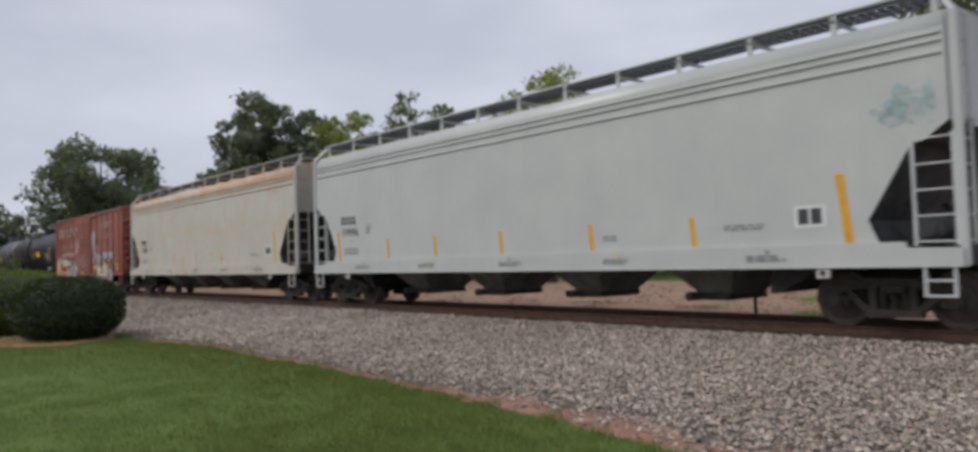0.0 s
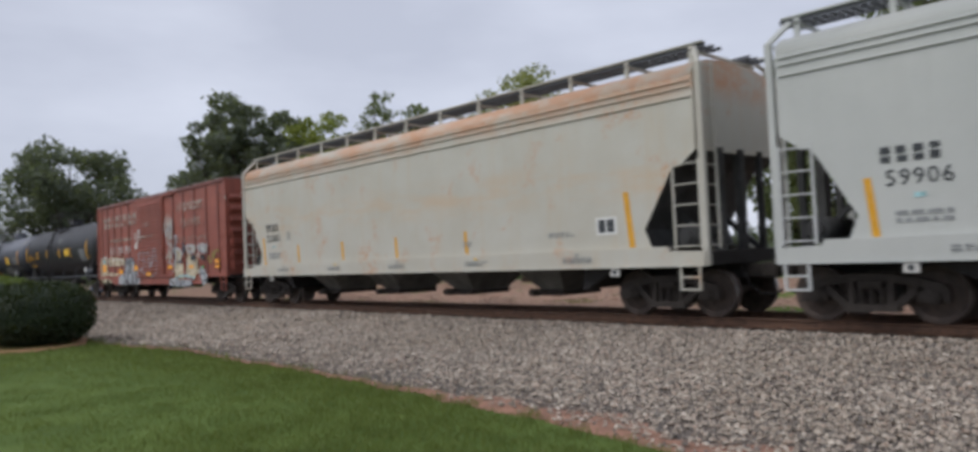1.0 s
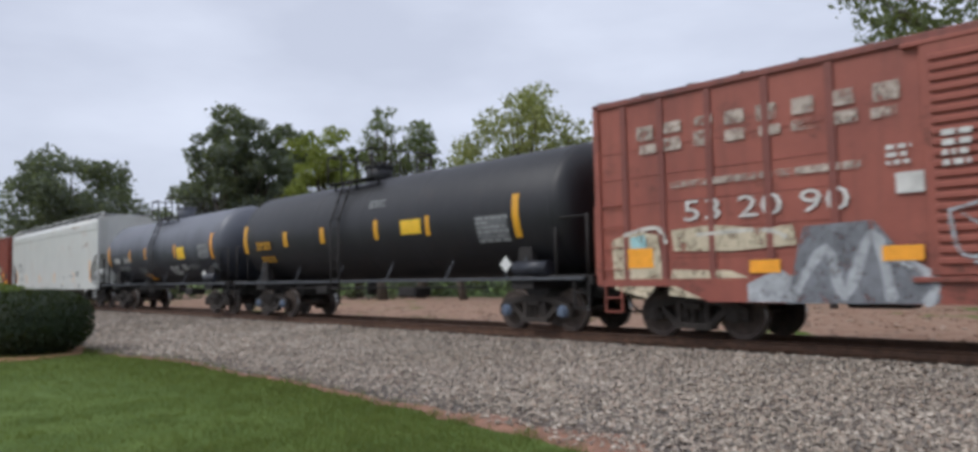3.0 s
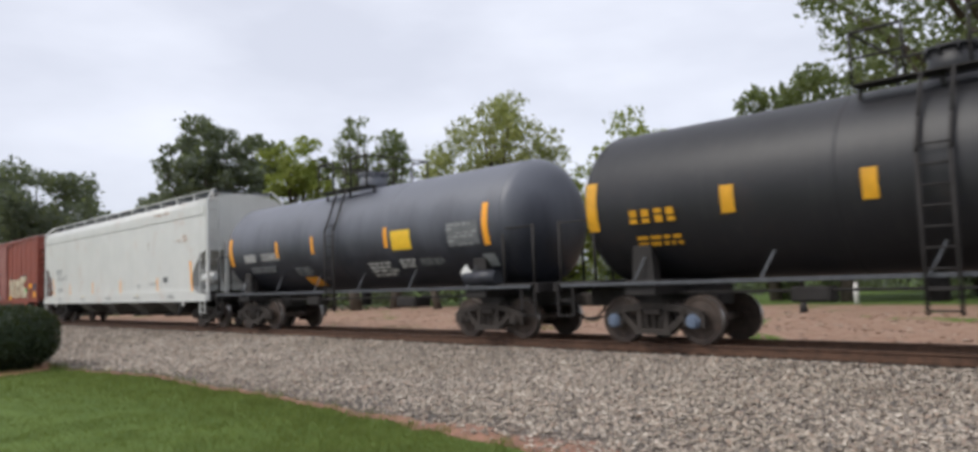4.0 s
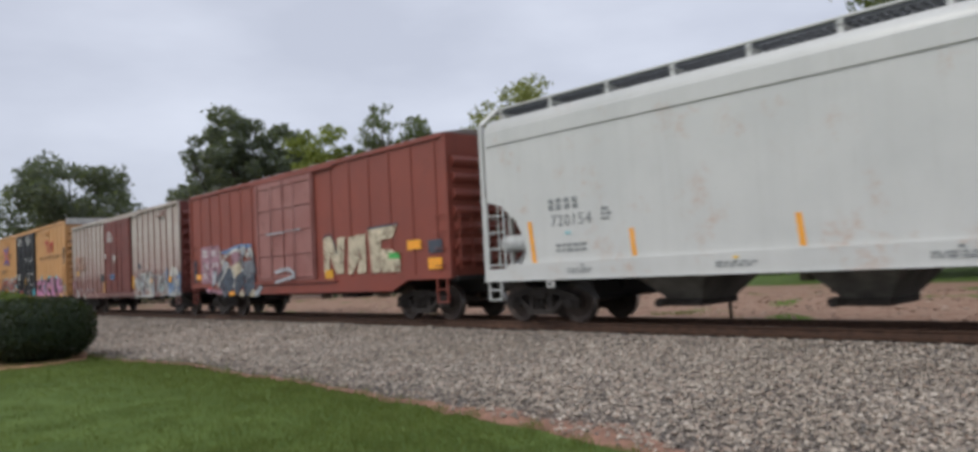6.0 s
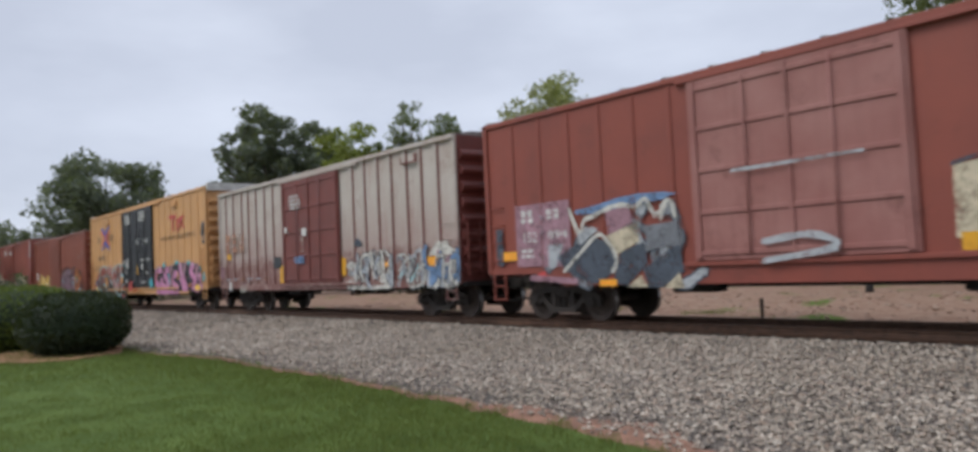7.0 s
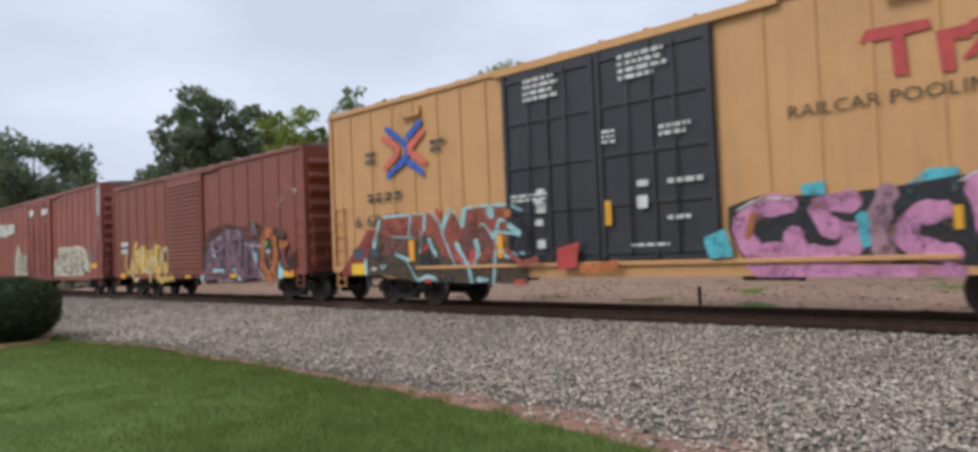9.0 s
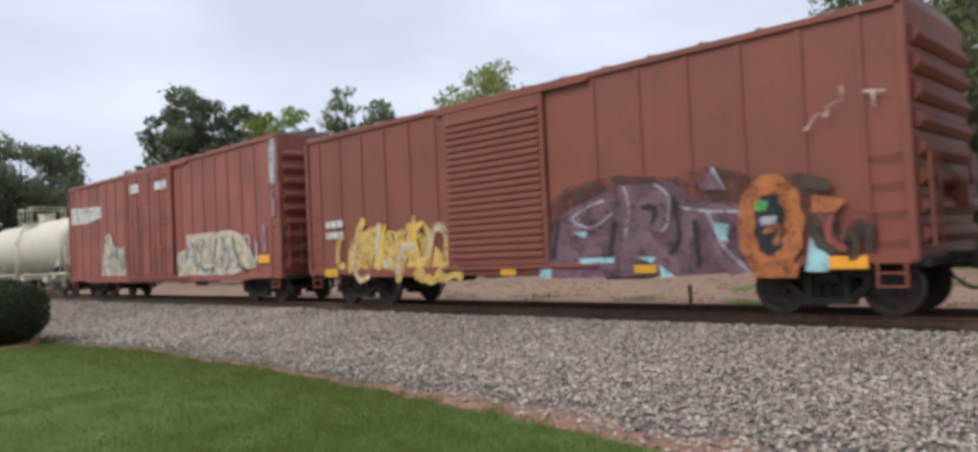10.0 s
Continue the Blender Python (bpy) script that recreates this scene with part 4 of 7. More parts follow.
def ribbon(bm, pts, r, y):
    """A flat sprayed line of half-width r with round ends, one connected sheet."""
    line = smooth_line(pts)
    left, right = [], []
    for i, p in enumerate(line):
        d = line[min(i + 1, len(line) - 1)] - line[max(i - 1, 0)]
        d = d.normalized() if d.length > 1e-6 else Vector((1, 0))
        nrm = Vector((-d.y, d.x)) * r * (1 + 0.18 * math.sin(i * 1.7 + p.x * 3))
        yy = y - 0.00004 * i
        left.append(bm.verts.new((p.x + nrm.x, yy, p.y + nrm.y)))
        right.append(bm.verts.new((p.x - nrm.x, yy, p.y - nrm.y)))
    for i in range(len(line) - 1):
        bm.faces.new((left[i], right[i], right[i + 1], left[i + 1]))
    for i, sgn in ((0, -1), (len(line) - 1, 1)):
        d = (line[min(i + 1, len(line) - 1)] - line[max(i - 1, 0)])
        d = d.normalized() if d.length > 1e-6 else Vector((1, 0))
        n = Vector((-d.y, d.x))
        arc = []
        for k in range(1, 5):
            t = math.pi * k / 5
            q = line[i] + n * r * math.cos(t) + d * sgn * r * math.sin(t)
            arc.append(bm.verts.new((q.x, left[i].co.y, q.y)))
        bm.faces.new([left[i]] + arc + [right[i]])


def shape(car, key, outline, y):
    """A filled patch of spray paint with a straight-sided outline."""
    yy = proud(car, y)
    part("graffiti", prism(bmesh.new(), outline, yy, yy + 0.001), M[key], car)


def spray(car, key, r, line, y):
    """One sprayed line of half-width r through the given points."""
    bm = bmesh.new()
    ribbon(bm, line, r, proud(car, y))
    part("graffiti", bm, M[key], car)


def graffiti(car, x0, x1, z0, z1, count, fills, outline, y, seed, thick=0.06):
    """A tangle of sprayed curves with darker edges, too wild to read."""
    rng = random.Random(seed)
    w, h = x1 - x0, z1 - z0
    for i in range(count):
        cx, cz = x0 + w * (i + rng.uniform(0.1, 0.9)) / count, z0 + h * rng.uniform(0.2, 0.8)
        size = min(h, w) * rng.uniform(0.25, 0.5)
        a, turn = rng.uniform(0, math.tau), rng.choice((-1, 1)) * rng.uniform(0.7, 1.3)
        pts = []
        for k in range(4):
            pts.append((min(x1, max(x0, cx + size * 0.7 * math.cos(a + turn * k) + 0.12 * size * k)), min(z1, max(z0, cz + size * math.sin(a + turn * k)))))
        r = thick * rng.uniform(0.7, 1.3)
        spray(car, outline, r * 1.5, pts, y)
        spray(car, fills[i % len(fills)], r, pts, y)


# ---- covered hoppers ----
def hopper(x_front, x_rear, color, label, seed, inset=(1.2, 1.25), grooves=True, board="grating", round_end=False, zb=5.12):
    length = x_front - x_rear
    half = length / 2
    car = empty("covered_hopper", pose((x_front + x_rear) / 2, TRACK_Y, 0))
    tagged(car, label, "freight car", "cars of the train")
    CARS.append((car, (x_front + x_rear) / 2))
    paintm = M[color]
    trim = M["cream_trim"] if color == "cream_hopper" else paintm
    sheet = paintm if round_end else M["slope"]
    body_y, top = 1.53, 4.50
    end = half - 0.12
    # lower edge of the hopper body along x: sloping sheets at both ends
    if round_end:
        low = [(end, 2.85), (end - 0.45, 2.72), (end - 0.9, 2.35), (end - 1.15, 1.95), (end - 1.2, 1.6), (end - 1.05, 1.36)]
    else:
        low = [(end, 3.12), (end - 0.35, 2.86), (end - 0.52, 2.84), (end - 1.2, 1.72), (end - 1.05, 1.36)]
    bm = bmesh.new()
    outline = [(-end, top)] + [(-x, z) for x, z in low] + [(x, z) for x, z in low[::-1]] + [(end, top)]
    n = len(outline)
    near = [bm.verts.new((x, -body_y, z)) for x, z in outline]
    far = [bm.verts.new((x, body_y, z)) for x, z in outline]
    f1, f2 = bm.faces.new(near), bm.faces.new(far[::-1])
    # the sloping end sheets take the second material
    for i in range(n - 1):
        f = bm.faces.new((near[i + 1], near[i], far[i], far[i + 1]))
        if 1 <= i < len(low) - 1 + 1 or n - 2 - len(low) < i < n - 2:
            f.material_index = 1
    # round roof
    arc = [(body_y, top), (1.50, 4.60), (1.42, 4.70), (1.26, 4.79), (0.98, 4.86), (0.5, 4.90), (0, 4.91)]
    sect = [(-y, z) for y, z in arc] + [(y, z) for y, z in arc[-2::-1]]
    ends = [[bm.verts.new((s * end, y, z)) for y, z in sect] for s in (-1, 1)]
    for k in range(len(sect) - 1):
        f = bm.faces.new((ends[0][k], ends[1][k], ends[1][k + 1], ends[0][k + 1]))
        f.smooth = True
    for e in ends:
        bm.faces.new(e)
    bmesh.ops.remove_doubles(bm, verts=bm.verts[:], dist=0.001)
    bmesh.ops.recalc_face_normals(bm, faces=bm.faces[:])
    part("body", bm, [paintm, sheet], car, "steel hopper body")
    # pressed ribs under the eave
    if grooves:
        for z in (4.12, 4.30, 4.42):
            bm = box(bmesh.new(), -end + 0.05, end - 0.05, -body_y - 0.035, -body_y + 0.01, z - 0.022, z + 0.016, 0.01)
            part("rib", bm, paintm, car)
    else:
        bm = box(bmesh.new(), -end + 0.05, end - 0.05, -body_y - 0.03, -body_y + 0.01, 4.14, 4.50, 0.015)
        part("top_band", bm, paintm, car)
    # side sill
    for s in (-1, 1):
        bm = prism(bmesh.new(), [(-half, 1.0), (half, 1.0), (half, 1.26), (half - 0.75, 1.28), (half - 0.8, 1.37), (-half + 0.8, 1.37), (-half + 0.75, 1.28), (-half, 1.26)], s * 1.60, s * 1.50)
        box(bm, -half, half, min(s * 1.62, s * 1.42), max(s * 1.62, s * 1.42), 0.985, 1.02)
        part("side_sill", bm, paintm, car)
    # centre sill and outlet bays
    for s in (-1, 1):
        bm = box(bmesh.new(), min(s * half, s * (half - 3.0)), max(s * half, s * (half - 3.0)), -0.3, 0.3, 0.72, 1.1, 0.01)
        part("stub_sill", bm, M["under"], car)
    bm = box(bmesh.new(), -half + 3.0, half - 3.0, -1.42, 1.42, 1.16, 1.30)
    part("body_floor", bm, M["under"], car)
    bays = 4
    span = 2 * (half - 3.05)
    for k in range(bays):
        c = -half + 3.05 + span * (k + 0.5) / bays
        w = span / bays * 0.25
        bm = bmesh.new()
        a = [bm.verts.new((c + sx * w, sy * 1.32, 1.14)) for sx, sy in ((-1, -1), (1, -1), (1, 1), (-1, 1))]
        b = [bm.verts.new((c + sx * w * 0.42, sy * 0.60, 0.46)) for sx, sy in ((-1, -1), (1, -1), (1, 1), (-1, 1))]
        for i in range(4):
            bm.faces.new((a[i], a[(i + 1) % 4], b[(i + 1) % 4], b[i]))
        bm.faces.new(b), bm.faces.new(a[::-1])
        bmesh.ops.recalc_face_normals(bm, faces=bm.faces[:])
        bay = part("outlet_bay", bm, M["bay"], car)
        bm = box(bmesh.new(), c - w * 0.5, c + w * 0.45, -0.7, 0.7, 0.36, 0.50, 0.02)
        tube(bm, (c - w * 0.5, -0.95, 0.44), (c - w * 0.5, 0.95, 0.44), 0.085, 12)
        part("outlet_gate", bm, M["truck"], bay)
    for s in (-1, 1):
        c = s * (half - 2.55)
        bm = prism(bmesh.new(), [(c - 0.5, 1.05), (c + 0.6, 1.05), (c + 0.35, 1.0), (c - s * 0.45, 0.55), (c - s * 0.6, 0.55)], -1.3, 1.3)
        part("slope_brace", bm, M["under"], car)
    # running boards with posts
    for y0, y1 in ((-1.12, -0.55), (0.55, 1.12)):
        bm = bmesh.new()
        for y in (y0, y1, (y0 + y1) / 2):
            box(bm, -half + 0.05, half - 0.05, y - 0.012, y + 0.012, zb - 0.04, zb + 0.03)
        for k in range(int(length / 0.16)):
            x = -half + 0.1 + k * 0.16
            box(bm, x - 0.028, x + 0.028, y0, y1, zb - 0.022, zb + 0.012)
        part("running_board", bm, M[board], car, "dark steel grating walkway")
    for y in (-1.15, 1.15):
        part("board_edge", tube(bmesh.new(), (-half + 0.08, y, zb + 0.05), (half - 0.08, y, zb + 0.05), 0.028, 8), trim, car)
    posts = 13
    for k in range(posts):
        x = -half + 0.35 + (length - 0.7) * k / (posts - 1)
        bm = box(bmesh.new(), x - 0.05, x + 0.05, -1.16, -1.12, 4.74, zb + 0.06, 0.006)
        box(bm, x - 0.03, x + 0.03, -1.16, 1.16, zb - 0.10, zb - 0.045)
        box(bm, x - 0.05, x + 0.05, 1.12, 1.16, 4.74, zb + 0.06)
        part("board_post", bm, trim, car)
    for k in range(9):
        x = -half + 1.4 + (length - 2.8) * k / 8
        part("hatch", tube(bmesh.new(), (x, 0, 4.86), (x, 0, 5.0), 0.28, 14), paintm, car)
    # ends: corner posts, ladders, platform, brake gear
    for s in (-1, 1):
        xe = s * half
        for y in (-1.5, 1.5):
            bm = box(bmesh.new(), xe - 0.06, xe + 0.06, y - 0.05, y + 0.05, 1.0, 4.72, 0.01)
            beam(bm, (xe, y, 4.7), (xe - s * 0.25, y * 0.78, 5.08), 0.08, 0.08)
            part("corner_post", bm, trim, car)
        bm = box(bmesh.new(), min(xe, xe - s * 1.2), max(xe, xe - s * 1.2), -1.45, 1.45, 1.18, 1.25)
        box(bm, xe - 0.06, xe + 0.06, -1.45, 1.45, 1.0, 1.26, 0.01)
        part("end_platform", bm, M["under"], car)
        ladder(car, xe - s * 0.36, -1.52, 1.3, 2.95, 0.56, M["galv"] if color == "white_hopper" else trim, 5)
        ladder(car, xe + s * 0.02, -1.28, 1.3, 4.75, 0.42, trim, 10, "y", "end_ladder")
        bm = bmesh.new()
        for y in (-0.75, 0.75):
            beam(bm, (xe - s * 0.1, y, 1.2), (xe - s * 0.1, y, 3.2), 0.12, 0.1)
            beam(bm, (xe - s * 0.15, y, 1.25), (xe - s * 1.0, y, 2.0), 0.1, 0.1)
        beam(bm, (xe - s * 0.12, 0, 1.2), (xe - s * 0.12, 0, 3.2), 0.16, 0.14)
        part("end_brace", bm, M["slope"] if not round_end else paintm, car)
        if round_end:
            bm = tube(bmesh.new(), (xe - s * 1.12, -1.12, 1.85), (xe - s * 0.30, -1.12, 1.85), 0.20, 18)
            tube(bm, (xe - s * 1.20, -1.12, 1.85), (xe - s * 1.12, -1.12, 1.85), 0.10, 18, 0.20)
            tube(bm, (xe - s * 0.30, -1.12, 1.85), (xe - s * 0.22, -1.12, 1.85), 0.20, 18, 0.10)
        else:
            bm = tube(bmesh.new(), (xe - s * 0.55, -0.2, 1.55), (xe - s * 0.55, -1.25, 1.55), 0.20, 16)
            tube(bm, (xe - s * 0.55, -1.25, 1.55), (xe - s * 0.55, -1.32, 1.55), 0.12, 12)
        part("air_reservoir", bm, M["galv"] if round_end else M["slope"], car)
        stirrup(car, xe - s * 0.32, -1.58, 0.55, 1.0, M["galv"] if color == "white_hopper" else paintm)
        # pull loop below the sill
        bm = box(bmesh.new(), xe - s * 2.05 - 0.11, xe - s * 2.05 + 0.11, -1.59, -1.55, 0.82, 0.985, 0.01)
        jack = part("jacking_pad", bm, M["white"], car)
        bm = tube(bmesh.new(), (xe - s * 2.05, -1.597, 0.90), (xe - s * 2.05, -1.60, 0.90), 0.05, 12)
        part("pad_hole", bm, M["ink"], jack)
    running_gear(car, half, *inset)
    return car, half, -body_y


def hopper_marks(car, half, y, stripe, seed, code=True, number="", ink="ink", stripes=(), code_x=2.12, plate_x=2.25, front_x=1.62):
    """Reflectors, stencils and number on a hopper's side. Car front is +x."""
    for x in stripes:
        patch(car, "reflector_strip", x, 1.68, 0.11, 0.55, stripe, y, -0.05)
    patch(car, "reflector_strip", half - front_x, 1.93, 0.14, 1.1, stripe, y, -0.12)
    patch(car, "reflector_strip", -half + 1.58, 1.82, 0.12, 0.92, stripe, y, -0.10)
    patch(car, "label_plate", half - plate_x, 1.84, 0.54, 0.36, "decal", y)
    patch(car, "label_plate", half - plate_x - 0.11, 1.84, 0.18, 0.26, "ink", y)
    patch(car, "label_plate", half - plate_x + 0.11, 1.84, 0.18, 0.26, "ink", y)
    bars(car, half - plate_x - 1.15, 1.72, 0.9, 0.12, 2, "grey_ink", y, seed)
    bars(car, half - 6.5, 1.64, 0.4, 0.14, 2, "grey_ink", y, seed + 1)
    if code:
        blocks(car, -half + code_x, 2.60, 0.92, 0.24, 4, ink, y, "emblem", seed)
        words(car, number, -half + code_x - 0.38, 2.13, 0.25, ink, y, "fleet_number", 1.12)
        patch(car, "stencil", -half + code_x + 0.1, 1.97, 0.16, 0.07, "g_aqua", y)
        bars(car, -half + code_x + 0.2, 1.66, 0.9, 0.22, 2, "grey_ink", y, seed + 2)
        bars(car, -half + code_x + 1.15, 2.3, 0.25, 0.3, 3, "grey_ink", y, seed + 3)
    for k in range(5):
        x = -half + 3.0 + (2 * half - 6) * k / 4
        bars(car, x, 1.17, 0.8, 0.12, 2, "grey_ink", -1.60, seed + 5 + k)
        patch(car, "stencil", x, 1.28, 0.09, 0.045, "signal_yellow" if k % 2 else "grey_ink", -1.60)


# ---- box cars ----
def boxcar(x_front, x_rear, z0, z1, color, label, posts, door, insets, seed, end_color=None, roof="roof_metal", door_color=None, door_kind="ribs", sill_drop=0.0, panel_lines=False, roof_rise=0.18, post_color=None, top_end=None, side_ladder=False, track_reach=(0.25, 1.2), post_w=0.05, eave_color=None, eave_out=1.615, post_out=0.028, post_shade=None):
    half = (x_front - x_rear) / 2
    mid = (x_front + x_rear) / 2
    car = empty("boxcar", pose(mid, TRACK_Y, 0))
    tagged(car, label, "freight car", "cars of the train")
    CARS.append((car, mid))
    paintm = M[color]
    endm = M[end_color or color]
    w = 1.56
    d0, d1 = door[0] - mid, door[1] - mid
    bm = box(bmesh.new(), -half + 0.03, half - 0.03, -w, w, z0 + 0.16, z1, 0.02)
    part("body", bm, paintm, car, "steel box body")
    bm = bmesh.new()
    for s in (-1, 1):
        box(bm, -half, half, min(s * eave_out, s * 1.54), max(s * eave_out, s * 1.54), z1 - 0.10, z1 + 0.02, 0.012)
    part("eave_rail", bm, M[eave_color] if eave_color else paintm, car)
    # roof with cross seams
    bm = bmesh.new()
    prism_pts = [(-1.60, z1 + 0.02), (-1.0, z1 + roof_rise * 0.72), (0, z1 + roof_rise), (1.0, z1 + roof_rise * 0.72), (1.60, z1 + 0.02)]
    a = [bm.verts.new((-half, y, z)) for y, z in prism_pts]
    b = [bm.verts.new((half, y, z)) for y, z in prism_pts]
    for i in range(4):
        bm.faces.new((a[i], b[i], b[i + 1], a[i + 1]))
    bm.faces.new(a[::-1]), bm.faces.new(b)
    bm.faces.new((a[4], b[4], b[0], a[0]))
    bmesh.ops.recalc_face_normals(bm, faces=bm.faces[:])
    part("roof", bm, M[roof], car, "ribbed steel roof")
    bm = bmesh.new()
    ridge = [[bm.verts.new((dx, y, z + (0.035 if dx == 0 else 0.0))) for y, z in prism_pts] for dx in (-0.05, 0, 0.05)]
    for a, b in zip(ridge, ridge[1:]):
        for i in range(4):
            bm.faces.new((a[i], b[i], b[i + 1], a[i + 1]))
    me = bpy.data.meshes.new("roof_seam")
    bm.to_mesh(me), bm.free()
    me.materials.append(M[roof])
    for k in range(int((2 * half - 0.3) / 1.05) + 1):
        shared("roof_seam", me, car, pose(-half + 0.15 + k * 1.05, 0, 0.004))
    # side sill, deeper between the trucks
    for s in (-1, 1):
        bm = prism(bmesh.new(), [(-half, z0 + 0.08), (-half + 1.8, z0 + 0.08), (-half + 2.5, z0 - sill_drop), (half - 2.5, z0 - sill_drop), (half - 1.8, z0 + 0.08), (half, z0 + 0.08), (half, z0 + 0.22), (-half, z0 + 0.22)], s * 1.60, s * 1.52)
        part("side_sill", bm, paintm, car)
    bm = box(bmesh.new(), -half, half, -0.3, 0.3, 0.70, z0 + 0.17, 0.01)
    for x in (-half * 0.35, half * 0.3):
        box(bm, x - 0.5, x + 0.5, -0.9, -0.4, 0.62, 0.95, 0.04)
    for x in (-2.4, 2.4, -0.6):
        box(bm, x - 0.05, x + 0.05, -1.5, 1.5, z0 - 0.05, z0 + 0.17)
    part("underframe", bm, M["under"], car)
    # posts: thin hat-section ribs
    pm = M[post_color] if post_color else paintm
    bm = box(bmesh.new(), -post_w, post_w, -post_out, 0.0, z0 + 0.21, z1 - 0.10, 0.012)
    me = bpy.data.meshes.new("side_post")
    bm.to_mesh(me), bm.free()
    me.materials.append(pm)
    for u in posts:
        x = -half + u * 2 * half
        shared("side_post", me, car, pose(x, -w, 0))
        shared("side_post", me, car, pose(x, w, 0, 0, 0, 180))
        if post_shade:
            # shadow line on each post's +x side, laid on as a dark strip
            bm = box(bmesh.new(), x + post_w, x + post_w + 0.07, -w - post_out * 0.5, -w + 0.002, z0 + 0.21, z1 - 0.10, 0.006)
            part("post_shadow_strip", bm, M[post_shade], car, "dark maroon strip painted for the shadow beside a post")
    if panel_lines:
        xs = [-half] + [-half + u * 2 * half for u in posts] + [half]
        for i, (p, q) in enumerate(zip(xs, xs[1:])):
            if q - p < 0.5 or (p < d1 and q > d0):
                continue
            for zz in [z0 + 0.62 + 0.53 * j for j in range(int((z1 - z0 - 0.7) / 0.53))]:
                part("panel_seam", box(bmesh.new(), p + 0.07, q - 0.07, -w - 0.012, -w + 0.002, zz - 0.016, zz + 0.016), paintm, car)
    # door on both sides, the near one in full
    dm = M[door_color or color]
    for s in (-1, 1):
        y0, y1 = (-w - 0.085, -w - 0.03) if s < 0 else (w + 0.03, w + 0.085)
        bm = box(bmesh.new(), d0, d1, y0, y1, z0 + 0.22, z1 - 0.16, 0.01)
        dr = part("door", bm, dm, car, "steel side door")
        if s > 0:
            continue
        if door_kind == "ribs":
            n = int((z1 - z0 - 0.6) / 0.155)
            bm = box(bmesh.new(), d0 + 0.12, d1 - 0.12, -0.045, 0.0, -0.05, 0.05, 0.02)
            me = bpy.data.meshes.new("door_rib")
            bm.to_mesh(me), bm.free()
            me.materials.append(dm)
            for k in range(n):
                shared("door_rib", me, dr, pose(0, y0, z0 + 0.42 + k * 0.155))
        else:
            leaves = 2 if door_kind == "double" else 1
            lw = (d1 - d0) / leaves
            for k in range(leaves):
                a0 = d0 + k * lw
                for fx in ((0.03, 0.06), (0.5, 0.04), (0.97, 0.06)):
                    x = a0 + fx[0] * lw
                    bm = box(bmesh.new(), x - fx[1], x + fx[1], y0 - 0.045, y0, z0 + 0.26, z1 - 0.2, 0.01)
                    part("door_frame", bm, dm, dr)
                for fz in (0.03, 0.26, 0.50, 0.74, 0.97):
                    z = z0 + 0.26 + fz * (z1 - z0 - 0.5)
                    bm = box(bmesh.new(), a0 + 0.08, a0 + lw - 0.08, y0 - 0.03, y0, z - 0.045, z + 0.045, 0.01)
                    part("door_rail", bm, dm, dr)
                bm = bmesh.new()
                for fx in (0.3, 0.7):
                    tube(bm, (a0 + fx * lw, y0 - 0.06, z0 + 0.3), (a0 + fx * lw, y0 - 0.06, z1 - 0.25), 0.018, 6)
                part("lock_rod", bm, dm, dr)
        bm = box(bmesh.new(), d0 - track_reach[0], d1 + track_reach[1], y0 - 0.02, -w, z0 + 0.12, z0 + 0.20, 0.01)
        part("door_track", bm, paintm, car)
        bm = box(bmesh.new(), d0 - 0.25, d1 + 1.2, y0 - 0.02, -w, z1 - 0.17, z1 - 0.10, 0.01)
        part("door_track", bm, paintm, car)
    # corrugated ends
    rows = int((z1 - z0 - 0.5) / 0.42)
    for s in (-1, 1):
        bm = box(bmesh.new(), -0.03, 0.03, -w - 0.02, w + 0.02, z0 + 0.1, z1, 0.01)
        end = part("end_wall", bm, endm, car, "corrugated steel end")
        end.matrix_basis = pose(s * half, 0, 0)
        bm = prism(bmesh.new(), [(0, -0.15), (0.05, -0.13), (0.13, -0.03), (0.13, 0.03), (0.05, 0.13), (0, 0.15)], -w + 0.1, w - 0.1)
        me = bpy.data.meshes.new("end_rib")
        bm.to_mesh(me), bm.free()
        me.materials.append(endm)
        for k in range(rows):
            shared("end_rib", me, end, pose(0.03 * s, 0, z0 + 0.5 + 0.42 * k, 0, 0, 0 if s > 0 else 180))
        for y in (-w, w):
            bm = box(bmesh.new(), -0.07, 0.07, y - 0.055 if y < 0 else y - 0.02, y + 0.02 if y < 0 else y + 0.055, z0 + 0.1, z1 + 0.02, 0.012)
            cp = part("corner_post", bm, endm if top_end else paintm, car)
            cp.matrix_basis = pose(s * (half - 0.03), 0, 0)
        if top_end:
            bm = box(bmesh.new(), -0.02, 0.05, -w, w, z1 - 0.18, z1 + 0.16)
            te = part("end_cap", bm, M[top_end], car, "bare white end cap")
            te.matrix_basis = pose(s * half + s * 0.08, 0, 0)
        bm = box(bmesh.new(), s * half - 0.12, s * half + 0.14, -1.5, 1.5, z0 + 0.02, z0 + 0.14, 0.01)
        box(bm, s * half, s * half + 0.35, -0.7, 0.7, z0 + 0.02, z0 + 0.06)
        part("end_sill", bm, M["under"], car)
